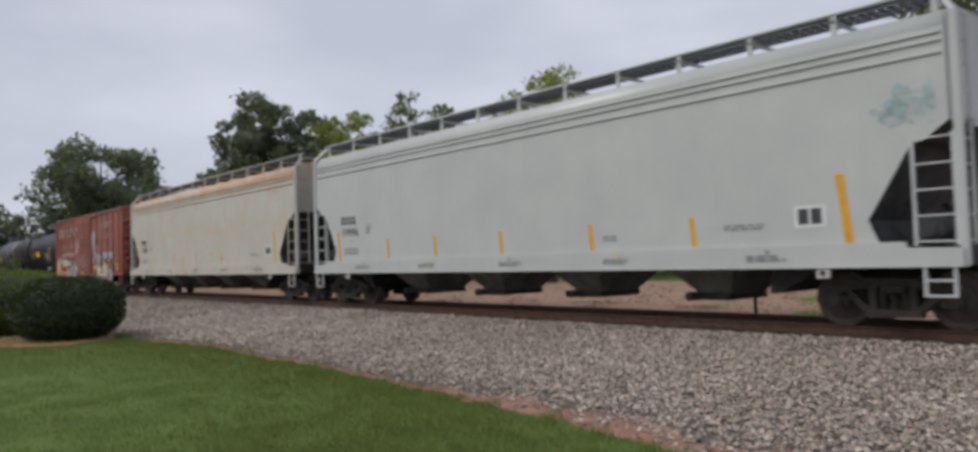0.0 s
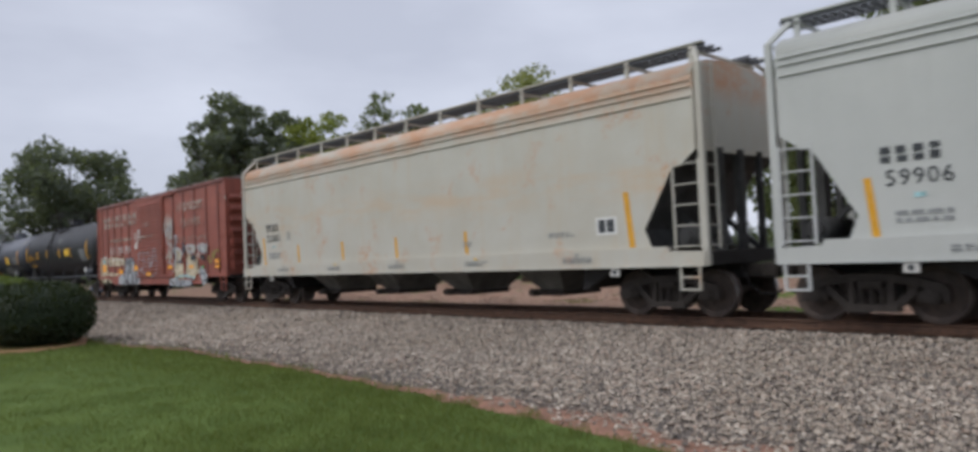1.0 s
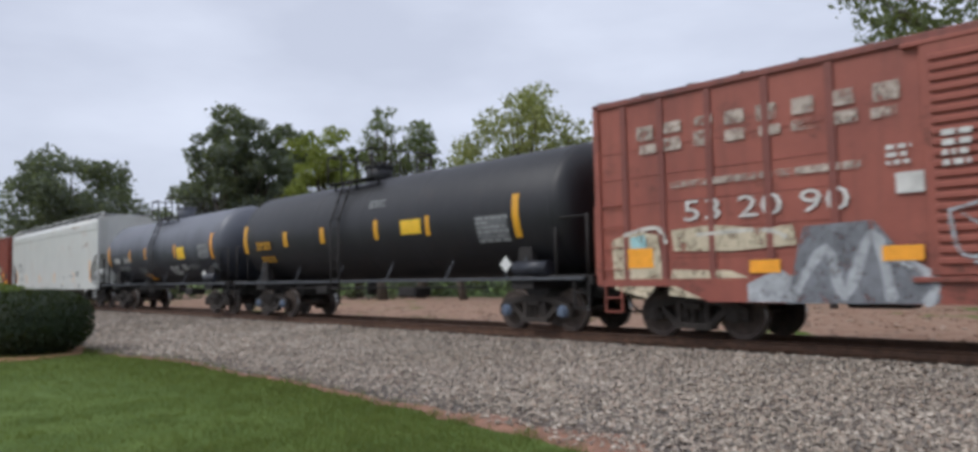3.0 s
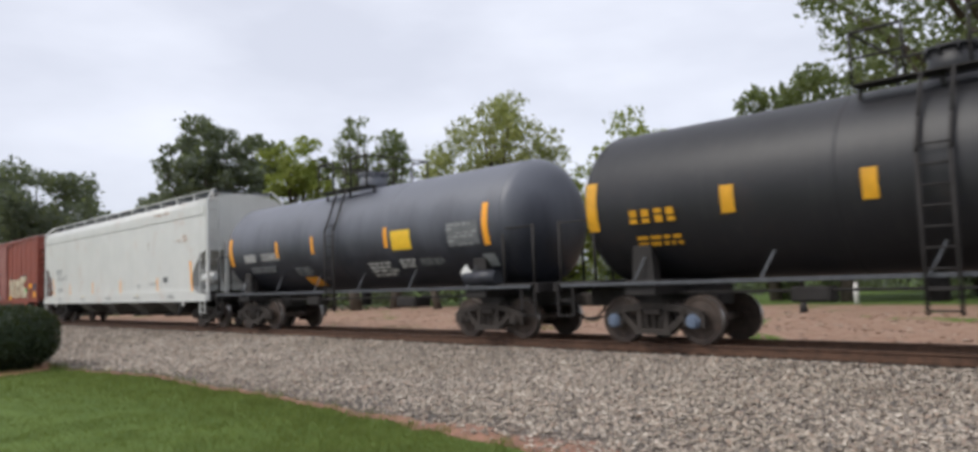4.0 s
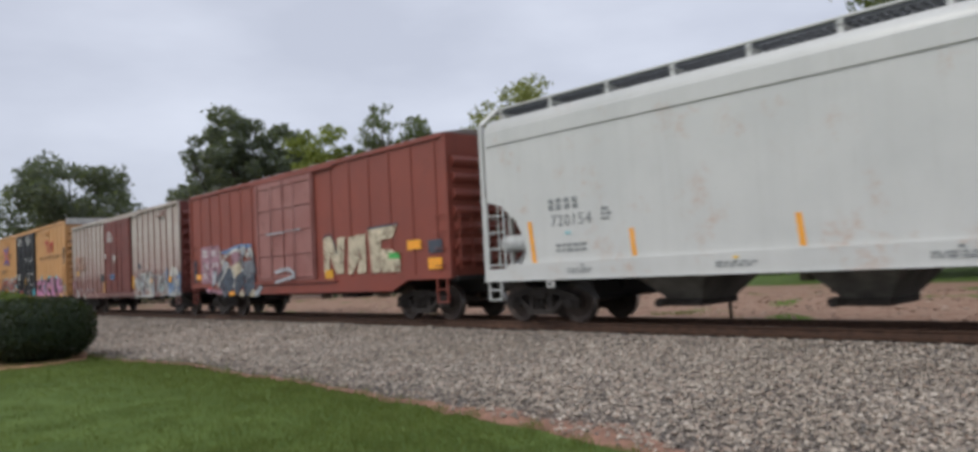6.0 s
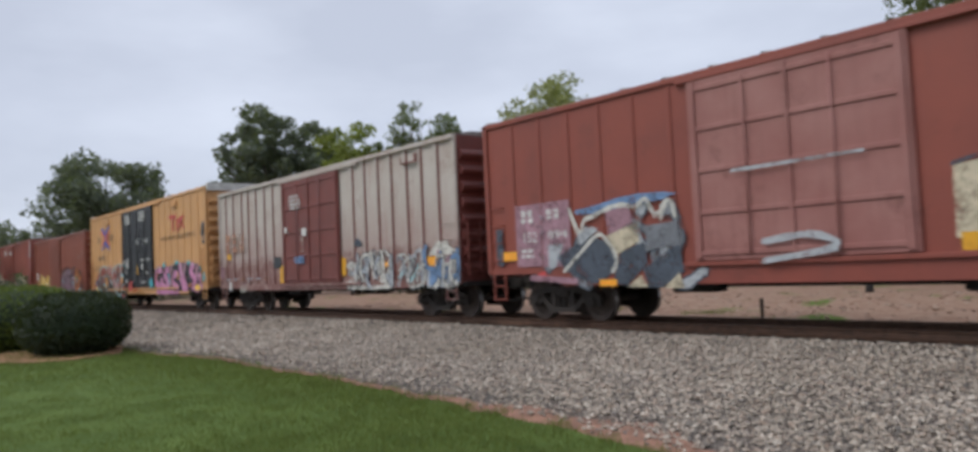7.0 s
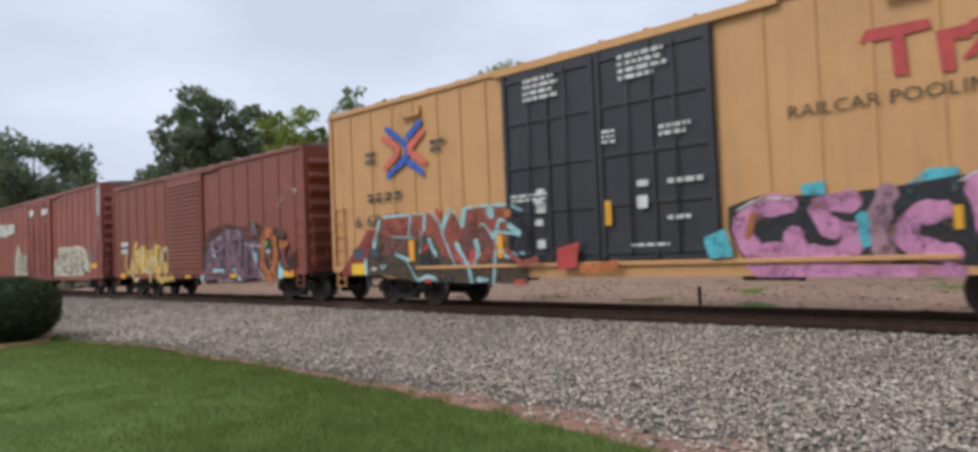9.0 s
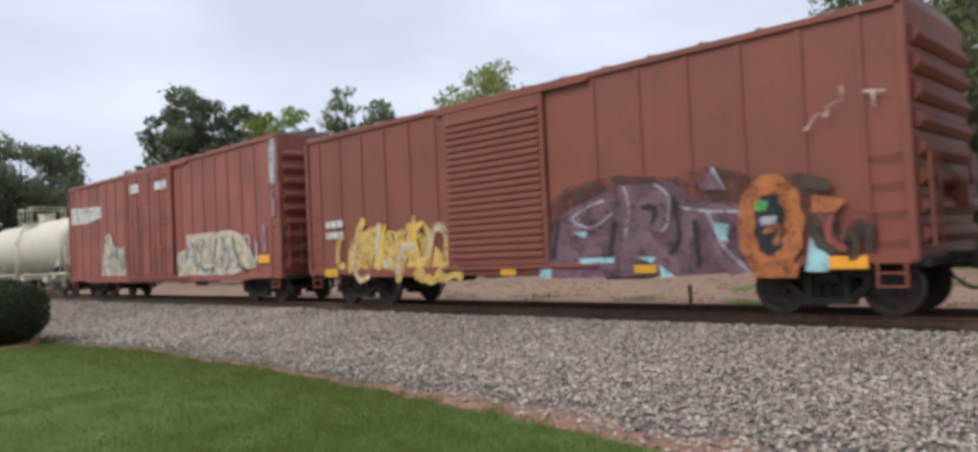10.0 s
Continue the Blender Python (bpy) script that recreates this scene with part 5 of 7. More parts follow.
        if side_ladder:
            ladder(car, s * (half - 0.35), -w - 0.06, z0 + 0.3, z0 + 1.9, 0.46, paintm, 5)
        else:
            for k in range(4):
                grab = tube(bmesh.new(), (s * (half - 0.14), -w - 0.07, z0 + 0.42 + 0.42 * k), (s * (half - 0.56), -w - 0.07, z0 + 0.42 + 0.42 * k), 0.013, 6)
                for e in (0.14, 0.56):
                    tube(grab, (s * (half - e), -w - 0.07, z0 + 0.42 + 0.42 * k), (s * (half - e), -w, z0 + 0.42 + 0.42 * k), 0.012, 6)
                part("grab_iron", grab, paintm, car)
        ladder(car, s * (half + 0.20), -1.2, z0 + 0.3, z0 + 1.7, 0.42, endm, 4, "y", "end_ladder")
        stirrup(car, s * (half - 0.35), -1.58, 0.5, z0 + 0.12, paintm)
        bm = box(bmesh.new(), s * half + s * 0.2 - 0.09, s * half + s * 0.2 + 0.09, 0.2, 0.75, z0 + 0.9, z0 + 1.3, 0.02)
        tube(bm, (s * half + s * 0.3, 0.5, z0 + 1.5), (s * half + s * 0.34, 0.5, z0 + 1.5), 0.26, 16)
        part("hand_brake", bm, endm, car)
    running_gear(car, half, *insets)
    return car, half, -w - 0.03, mid


def roof_bracket(car, x, z, y, material):
    """A small folded step below the eave."""
    bm = box(bmesh.new(), x - 0.35, x + 0.35, y - 0.10, y, z - 0.03, z, 0.005)
    box(bm, x + 0.25, x + 0.35, y - 0.06, y, z, z + 0.22, 0.005)
    tube(bm, (x - 0.33, y - 0.1, z), (x - 0.33, y - 0.1, z + 0.16), 0.015, 6)
    part("eave_step", bm, material, car)


# ---- tank cars ----
def tank_car(x_front, x_rear, radius, zc, color, label, insets, seed, frame_color="under", blue=False, dome_x=0.0):
    half = (x_front - x_rear) / 2
    mid = (x_front + x_rear) / 2
    car = empty("tank_car", pose(mid, TRACK_Y, 0))
    tagged(car, label, "freight car", "cars of the train")
    CARS.append((car, mid))
    head = 0.62
    prof = [(-half, 0.0)] + [(-half + head * (1 - math.cos(a)), radius * math.sin(a) ** 0.9) for a in [math.pi / 2 * k / 9 for k in range(1, 10)]]
    prof += [(-half * 0.5, radius), (0, radius), (half * 0.5, radius)] + [(-x, r) for x, r in prof[::-1]]
    part("tank", lathe_x(bmesh.new(), prof, 56, z=zc), M[color], car, "round steel tank shell")
    for x in (-half + head, -half * 0.33, 0.0, half * 0.33, half - head):
        bm = lathe_x(bmesh.new(), [(x - 0.025, radius), (x - 0.015, radius + 0.008), (x + 0.015, radius + 0.008), (x + 0.025, radius)], 56, z=zc)
        part("weld_seam", bm, M[color], car)
    fm = M[frame_color]
    for s in (-1, 1):
        c = s * (half - insets[0])
        bm = box(bmesh.new(), c - 0.35, c + 0.35, -1.45, 1.45, 0.95, 1.25, 0.02)
        prism(bm, [(c - 0.25, 1.2), (c + 0.25, 1.2), (c + 0.2, zc - radius * 0.55), (c - 0.2, zc - radius * 0.55)], -radius * 0.85, -radius * 0.70)
        prism(bm, [(c - 0.25, 1.2), (c + 0.25, 1.2), (c + 0.2, zc - radius * 0.55), (c - 0.2, zc - radius * 0.55)], radius * 0.70, radius * 0.85)
        part("saddle", bm, fm, car)
        bm = box(bmesh.new(), min(s * (half + 0.45), s * (half - 2.6)), max(s * (half + 0.45), s * (half - 2.6)), -0.32, 0.32, 0.72, 1.12, 0.02)
        box(bm, s * (half + 0.45) - 0.06, s * (half + 0.45) + 0.06, -1.5, 1.5, 1.05, 1.25, 0.01)
        box(bm, min(s * (half + 0.45), s * (half - 0.7)), max(s * (half + 0.45), s * (half - 0.7)), -1.5, 1.5, 1.22, 1.26)
        part("stub_sill", bm, fm, car)
        for y in (-1.42, 1.42):
            bm = bmesh.new()
            for x in (half + 0.35, half - 0.55):
                tube(bm, (s * x, y, 1.2), (s * x, y, 2.55), 0.035, 8)
            tube(bm, (s * (half + 0.35), y, 2.5), (s * (half - 0.55), y, 2.5), 0.022, 6)
            part("handrail", bm, fm, car)
        stirrup(car, s * (half + 0.2), -1.48, 0.55, 1.2, fm)
        bm = tube(bmesh.new(), (s * (half - 1.85), -1.36, 1.42), (s * (half - 0.8), -1.36, 1.42), 0.17, 16)
        if s > 0:
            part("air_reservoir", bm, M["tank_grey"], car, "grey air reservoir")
        else:
            bm.free()
    bm = bmesh.new()
    for y in (-1.5, 1.5):
        box(bm, -half - 0.3, half + 0.3, y - 0.03, y + 0.03, 1.15, 1.22, 0.008)
    part("side_rail", bm, M["grating"] if frame_color == "under" else fm, car)
    for k in range(6):
        x = -half + 1.6 + (2 * half - 3.2) * k / 5
        bm = beam(bmesh.new(), (x - 0.12, -1.46, 1.22), (x + 0.10, -1.36, 1.68), 0.035, 0.03)
        part("rail_bracket", bm, M["grating"] if frame_color == "under" else fm, car)
    # dome, platform, rails, ladder
    bm = bmesh.new()
    zt = zc + radius
    tube(bm, (dome_x, 0, zt - 0.1), (dome_x, 0, zt + 0.42), 0.42, 24)
    tube(bm, (dome_x, 0, zt + 0.42), (dome_x, 0, zt + 0.47), 0.46, 24)
    for k in range(10):
        a = k * math.tau / 10
        tube(bm, (dome_x + 0.44 * math.cos(a), 0.44 * math.sin(a), zt + 0.33), (dome_x + 0.44 * math.cos(a), 0.44 * math.sin(a), zt + 0.5), 0.03, 6)
    part("dome", bm, M[color], car, "bolted dome housing")
    for s in (-1, 1):
        bm = box(bmesh.new(), dome_x - 1.24, dome_x + 1.24, min(s * 0.75, s * 1.15), max(s * 0.75, s * 1.15), zt - 0.085, zt - 0.055, 0.005)
        for x in (-1.2, 0, 1.2):
            beam(bm, (dome_x + x, s * 0.85, zt - 0.4), (dome_x + x, s * 0.85, zt - 0.06), 0.06, 0.05)
        part("platform", bm, fm, car)
    for s in (-1, 1):
        for a, b in ((-1.22, -0.45), (0.45, 1.22)):
            bm = bmesh.new()
            for x in (a, b):
                tube(bm, (dome_x + x, s * 1.12, zt - 0.08), (dome_x + x, s * 1.12, zt + 0.78), 0.028, 6)
            tube(bm, (dome_x + a, s * 1.12, zt + 0.78), (dome_x + b, s * 1.12, zt + 0.78), 0.028, 6)
            tube(bm, (dome_x + a, s * 1.12, zt + 0.36), (dome_x + b, s * 1.12, zt + 0.36), 0.02, 6)
            part("platform_rail", bm, fm, car)
    for x in (-1.22, 1.22):
        part("end_rail", tube(bmesh.new(), (dome_x + x, -1.12, zt + 0.78), (dome_x + x, 1.12, zt + 0.78), 0.024, 6), fm, car)
    lad = bmesh.new()
    for dx in (-0.22, 0.22):
        pts = [(dome_x + dx, -radius - 0.12, 0.62), (dome_x + dx, -radius - 0.12, zc + 0.2), (dome_x + dx, -radius * 0.93, zc + 0.75), (dome_x + dx, -1.14, zt - 0.06)]
        for a, b in zip(pts, pts[1:]):
            tube(lad, a, b, 0.03, 6)
    lo = part("ladder", lad, fm, car)
    bm = tube(bmesh.new(), (-0.22, 0, 0), (0.22, 0, 0), 0.017, 6)
    me = bpy.data.meshes.new("rung")
    bm.to_mesh(me), bm.free()
    me.materials.append(fm)
    for k in range(9):
        z = 0.68 + k * 0.3
        y = -radius - 0.12 if z < zc + 0.2 else -radius - 0.12 + (z - zc - 0.2) * 0.3
        shared("rung", me, lo, pose(dome_x, y, z))
    bm = bmesh.new()
    tube(bm, (dome_x - 0.5, 0, 0.75), (dome_x - 0.5, 0, zc - radius + 0.05), 0.16, 14)
    box(bm, dome_x + 2.1, dome_x + 2.9, -0.9, -0.3, 0.72, 1.0, 0.05)
    box(bm, dome_x - 2.6, dome_x - 1.9, -0.8, -0.4, 0.78, 1.05, 0.04)
    tube(bm, (dome_x - half * 0.7, -0.7, 0.98), (dome_x + half * 0.7, -0.7, 0.98), 0.03, 6)
    part("bottom_valve", bm, fm, car)
    running_gear(car, half + 0.45, insets[0] + 0.45, insets[1] + 0.45, blue)
    return car, half


def on_tank(car, name, x, z, w, h, material, radius, zc, extra=0.0):
    """A mark that follows the round shell between heights z - h/2 and z + h/2."""
    r = radius + 0.010 + extra + 0.0004 * (LAYER.setdefault(car.name, 0) % 12)
    LAYER[car.name] += 1
    bm = bmesh.new()
    n = max(2, int(h / 0.12) + 1)
    cols = []
    for xx in (x - w / 2, x + w / 2):
        col = []
        for k in range(n + 1):
            zz = z - h / 2 + h * k / n
            a = math.asin(max(-1, min(1, (zz - zc) / radius)))
            col.append(bm.verts.new((xx, -r * math.cos(a), zc + r * math.sin(a))))
        cols.append(col)
    for k in range(n):
        bm.faces.new((cols[0][k], cols[1][k], cols[1][k + 1], cols[0][k + 1])).smooth = True
    return part(name, bm, M[material], car)


def tank_bars(car, x, z, w, h, rows, material, radius, zc, seed=0):
    """Small print on the shell: short bars, row by row."""
    rng = random.Random(seed)
    for k in range(rows):
        zz = z + h / 2 - (k + 0.5) * h / rows
        xx = x - w / 2
        end = x + w / 2 - (rng.random() * 0.25 * w if rows > 1 else 0)
        while xx < end - 0.05:
            step = min(end - xx, rng.uniform(0.15, 0.5) * max(0.5, w * 0.5))
            tagged(on_tank(car, "stencil", xx + step / 2, zz, step, h / rows * 0.6, material, radius, zc), kind="stuff")
            xx += step + 0.06


def placard(car, x, z):
    """A white diamond on a stem that stands on the side rail."""
    bm = box(bmesh.new(), -0.135, 0.135, -0.003, 0.003, -0.135, 0.135)
    sign = part("placard", bm, M["decal"], car, "white diamond placard")
    sign.matrix_basis = pose(x, -1.47, z, 0, 45, 0)
    part("placard_stem", box(bmesh.new(), x - 0.02, x + 0.02, -1.463, -1.445, 1.2, z + 0.05), M["grating"], car)


def paint_old_red(car, y, yd):
    blocks(car, -4.39, 3.82, 4.98, 0.54, 8, "pale", y, "emblem", 0)
    words(car, "53 20 90", -5.86, 2.20, 0.39, "white", y, width=3.04)
    bars(car, -4.35, 2.89, 3.44, 0.20, 1, "pale", y, 2)
    blocks(car, 4.46, 3.91, 2.78, 0.32, 8, "pale", y, "emblem", 3)
    words(car, "SERVES", 3.43, 3.09, 0.33, "pale", y, width=2.05)
    words(car, "THE SOUTH", 3.06, 2.47, 0.22, "pale", y, width=2.92)
    shape(car, "g_cream", [(-7.5, 1.92), (-6.9, 2.08), (-6.4, 1.98), (-6.3, 1.2), (-6.7, 0.78), (-7.45, 0.95)], y)
    shape(car, "g_cream", [(-6.1, 2.05), (-5.2, 2.1), (-4.3, 1.98), (-3.75, 2.02), (-3.7, 1.68), (-4.9, 1.62), (-6.05, 1.66)], y)
    shape(car, "g_cream", [(-6.1, 1.32), (-4.9, 1.28), (-4.3, 1.05), (-3.75, 1.2), (-3.65, 0.80), (-5.2, 0.76), (-6.2, 0.84)], y)
    shape(car, "g_aqua", [(-7.05, 1.95), (-6.7, 2.0), (-6.62, 1.62), (-6.98, 1.6)], y)
    shape(car, "g_pale", [(-4.6, 1.05), (-4.0, 1.3), (-3.6, 1.0), (-3.9, 0.74), (-4.6, 0.74)], y)
    spray(car, "g_white", 0.04, [(-7.17, 2.01), (-6.44, 2.12), (-6.22, 1.83)], y)
    spray(car, "g_white", 0.035, [(-5.53, 1.94), (-4.27, 1.96), (-3.88, 1.82)], y)
    shape(car, "g_grey", [(-3.59, 1.97), (-2.49, 2.01), (-2.08, 1.46), (-1.61, 0.86), (-1.65, 0.74), (-3.92, 0.72)], y)
    spray(car, "g_pale", 0.08, [(-3.82, 0.81), (-3.22, 1.61), (-2.98, 0.82), (-2.5, 1.83), (-2.28, 0.82)], y)
    spray(car, "g_pale", 0.07, [(-2.25, 1.47), (-1.69, 1.11), (-1.78, 0.76)], y)
    patch(car, "reflector_strip", -6.81, 1.55, 0.59, 0.38, "orange", y)
    patch(car, "reflector_strip", -4.27, 1.34, 0.55, 0.22, "orange", y)
    patch(car, "reflector_strip", -2.09, 1.49, 0.58, 0.23, "orange", y)
    patch(car, "sticker", -1.94, 2.53, 0.39, 0.31, "white", y)
    bars(car, -2.05, 2.96, 0.40, 0.35, 3, "white", y, 16)
    bars(car, -1.23, 2.96, 0.45, 0.57, 4, "white", yd, 17)
    bars(car, -0.11, 3.43, 0.79, 0.18, 2, "pale", yd, 18)
    bars(car, -0.19, 2.88, 1.58, 0.16, 1, "pale", yd, 19)
    spray(car, "g_pale", 0.025, [(-1.41, 2.07), (-0.63, 2.18), (-0.73, 1.54), (-1.27, 1.44), (-1.41, 2.02)], yd)
    spray(car, "g_pale", 0.025, [(-0.49, 2.08), (-0.05, 2.17), (0.06, 1.41), (0.5, 2.19), (0.79, 2.22), (0.72, 1.14), (-1.12, 1.33)], yd)
    spray(car, "g_pale", 0.02, [(-1.25, 2.01), (-0.87, 1.77), (-0.57, 1.98), (-0.36, 1.53), (-0.06, 1.95), (0.27, 1.51), (0.63, 2.02)], yd)
    patch(car, "reflector_strip", -0.08, 1.19, 0.60, 0.14, "orange", yd)
    spray(car, "g_white", 0.04, [(1.89, 3.63), (2.17, 3.3), (2.41, 3.56), (2.33, 3.19), (1.82, 3.34)], y)
    spray(car, "g_white", 0.04, [(1.98, 3.03), (2.44, 3.03), (2.14, 2.82), (2.48, 2.69), (1.9, 2.64)], y)
    spray(car, "g_white", 0.04, [(2.01, 2.49), (2.41, 2.41), (2.11, 2.14), (1.81, 1.81)], y)
    spray(car, "g_white", 0.035, [(2.19, 3.69), (2.11, 3.31), (2.51, 3.36)], y)
    spray(car, "g_pale", 0.05, [(2.75, 2.66), (3.02, 2.73), (2.89, 2.28), (3.2, 2.16)], y)
    spray(car, "g_pale", 0.07, [(4.18, 2.31), (4.44, 2.25), (4.8, 2.26), (4.7, 2.02), (4.16, 2.08)], y)
    spray(car, "g_pale", 0.06, [(5.32, 2.34), (5.52, 2), (5.58, 2.32), (5.71, 2.01), (5.88, 2.3), (5.94, 1.99), (6.12, 2.26)], y)
    spray(car, "g_pale", 0.05, [(5.28, 2.06), (6.08, 1.97)], y)
    shape(car, "g_cream", [(2.8, 2.12), (3.18, 2.21), (3.53, 1.98), (3.5, 1.78), (3.15, 1.55), (3.26, 1.22), (2.75, 1.22), (2.74, 1.55), (3.03, 1.8), (2.86, 1.94)], y)
    shape(car, "g_cream", [(4.06, 1.92), (4.46, 1.96), (4.53, 1.68), (4.22, 1.61), (4.05, 1.73)], y)
    shape(car, "g_cream", [(2.12, 2.04), (2.46, 2.0), (2.39, 1.7), (2.02, 1.78)], y)
    shape(car, "g_cream", [(3.24, 1.54), (3.74, 1.58), (3.72, 1.21), (3.32, 1.19)], y)
    shape(car, "g_cream", [(4.09, 1.5), (4.59, 1.46), (4.79, 1.13), (4.07, 1.1)], y)
    shape(car, "g_cream", [(4.66, 1.71), (5.02, 1.53), (4.99, 1.13), (4.72, 1.25)], y)
    spray(car, "g_pale", 0.05, [(2.73, 2.08), (3.15, 2.23), (3.67, 1.95)], y)
    spray(car, "g_pale", 0.05, [(3.51, 1.87), (3.34, 1.59), (3.48, 1.22)], y)
    spray(car, "g_pale", 0.05, [(4.1, 1.56), (4.55, 1.57), (4.91, 1.42)], y)
    spray(car, "g_pale", 0.05, [(4.02, 1.18), (4.57, 1.09), (5.0, 1.19)], y)
    spray(car, "g_pale", 0.05, [(2.08, 1.68), (2.44, 1.57), (2.49, 1.2)], y)
    spray(car, "g_slate", 0.025, [(2.78, 1.55), (3.25, 1.69), (3.75, 1.64)], y)
    spray(car, "g_slate", 0.025, [(2.98, 1.48), (3.0, 1.19)], y)
    spray(car, "g_slate", 0.025, [(4.35, 1.44), (4.36, 1.17)], y)
    shape(car, "g_pale", [(2.13, 0.96), (2.95, 0.98), (3.21, 0.91), (4.0, 0.91), (4.56, 0.88), (4.6, 0.68), (3.45, 0.63), (2.14, 0.67)], y)
    spray(car, "g_slate", 0.03, [(2.16, 0.94), (2.39, 0.65), (2.91, 0.71), (2.95, 0.96)], y)
    spray(car, "g_slate", 0.03, [(3.01, 0.91), (3.2, 0.67), (3.51, 0.69), (3.46, 0.91)], y)
    spray(car, "g_slate", 0.03, [(3.65, 0.91), (3.93, 0.67), (4.5, 0.7), (4.56, 0.88)], y)
    spray(car, "g_rust", 0.1, [(2.64, 2.35), (2.62, 1.56), (2.63, 1.09)], y)
    spray(car, "g_rust", 0.1, [(3.85, 1.94), (3.85, 1.51), (3.85, 1.08)], y)
    spray(car, "g_slate", 0.13, [(3.78, 2.31), (3.82, 2.1)], y)
    shape(car, "g_cream", [(4.0, 1.35), (4.5, 1.9), (5.2, 1.75), (5.35, 1.2), (4.9, 0.98), (4.2, 1.0)], y)
    shape(car, "g_cream", [(2.75, 1.0), (3.2, 1.55), (3.75, 1.3), (3.7, 0.95)], y)
    spray(car, "g_pale", 0.07, [(2.45, 1.85), (2.75, 2.2), (3.0, 1.9), (2.7, 1.5)], y)
    spray(car, "g_white", 0.05, [(4.1, 2.25), (4.35, 1.98), (4.6, 2.3), (4.85, 2.0), (5.0, 2.28)], y)
    spray(car, "g_aqua", 0.04, [(2.9, 1.0), (3.9, 1.08), (4.9, 0.95)], y)
    patch(car, "sticker", 4.79, 1.78, 0.48, 0.22, "ink", y)
    patch(car, "sticker", 5.71, 1.78, 0.41, 0.20, "ink", y)
    patch(car, "reflector_strip", 2.29, 1.46, 0.49, 0.13, "orange", y)
    patch(car, "reflector_strip", 4.58, 1.43, 0.46, 0.13, "orange", y)
    shape(car, "g_pale", [(5.36, 1.29), (5.6, 1.43), (5.94, 1.28), (6.14, 1.04), (6.05, 0.77), (5.69, 0.68), (5.5, 0.93)], y)
    shape(car, "g_green", [(5.64, 1.42), (5.8, 1.48), (5.87, 1.36), (5.67, 1.31)], y)
    spray(car, "g_slate", 0.03, [(5.47, 1.13), (5.78, 1.16), (5.99, 0.97), (5.76, 0.81)], y)
    spray(car, "g_lime", 0.035, [(6.31, 1.8), (6.52, 1.5), (6.75, 1.96), (6.8, 1.7), (6.95, 1.98), (7.24, 1.98)], y)
    spray(car, "g_white", 0.03, [(5.06, 1.79), (5.28, 1.94), (5.51, 1.77)], y)
    patch(car, "reflector_strip", 7.08, 1.60, 0.41, 0.13, "orange", y)
    patch(car, "reflector_strip", 7.08, 1.40, 0.38, 0.11, "orange", y)
    shape(car, "g_white", [(7.96, 3.98), (8.05, 4), (8.04, 3.91), (7.96, 3.91)], y)
    graffiti(car, 1.74, 2.63, 1.77, 3.63, 10, ("g_white", "g_pale"), "g_pale", y, 104, 0.022)
    graffiti(car, 5.24, 6.18, 1.98, 2.31, 6, ("g_pale", "g_white"), "g_pale", y, 105, 0.03)


def paint_black_tank(car, y, yd):
    on_tank(car, "reflector_strip", -7.41, 2.72, 0.26, 0.96, "amber", 1.54, 2.76)
    tank_bars(car, -5.92, 1.99, 1.09, 0.23, 2, "amber", 1.54, 2.76, 1)
    on_tank(car, "reflector_strip", -4.47, 2.61, 0.26, 0.48, "amber", 1.54, 2.76)
    on_tank(car, "reflector_strip", -2.12, 2.61, 0.24, 0.48, "amber", 1.54, 2.76)
    on_tank(car, "reflector_strip", 0.78, 2.62, 0.20, 0.54, "amber", 1.54, 2.76)
    on_tank(car, "stencil", 2.40, 2.61, 0.88, 0.38, "signal_yellow", 1.54, 2.76)
    on_tank(car, "reflector_strip", 3.12, 2.60, 0.17, 0.51, "amber", 1.54, 2.76)
    on_tank(car, "reflector_strip", 6.37, 2.63, 0.22, 0.99, "amber", 1.54, 2.76)
    on_tank(car, "stencil", 5.55, 2.40, 1.05, 0.58, "slate_ink", 1.54, 2.76)
    tank_bars(car, 5.58, 2.37, 1.20, 0.64, 6, "grey_ink", 1.54, 2.76, 8)
    tank_bars(car, 0.77, 3.36, 0.87, 0.23, 3, "grey_ink", 1.54, 2.76, 10)


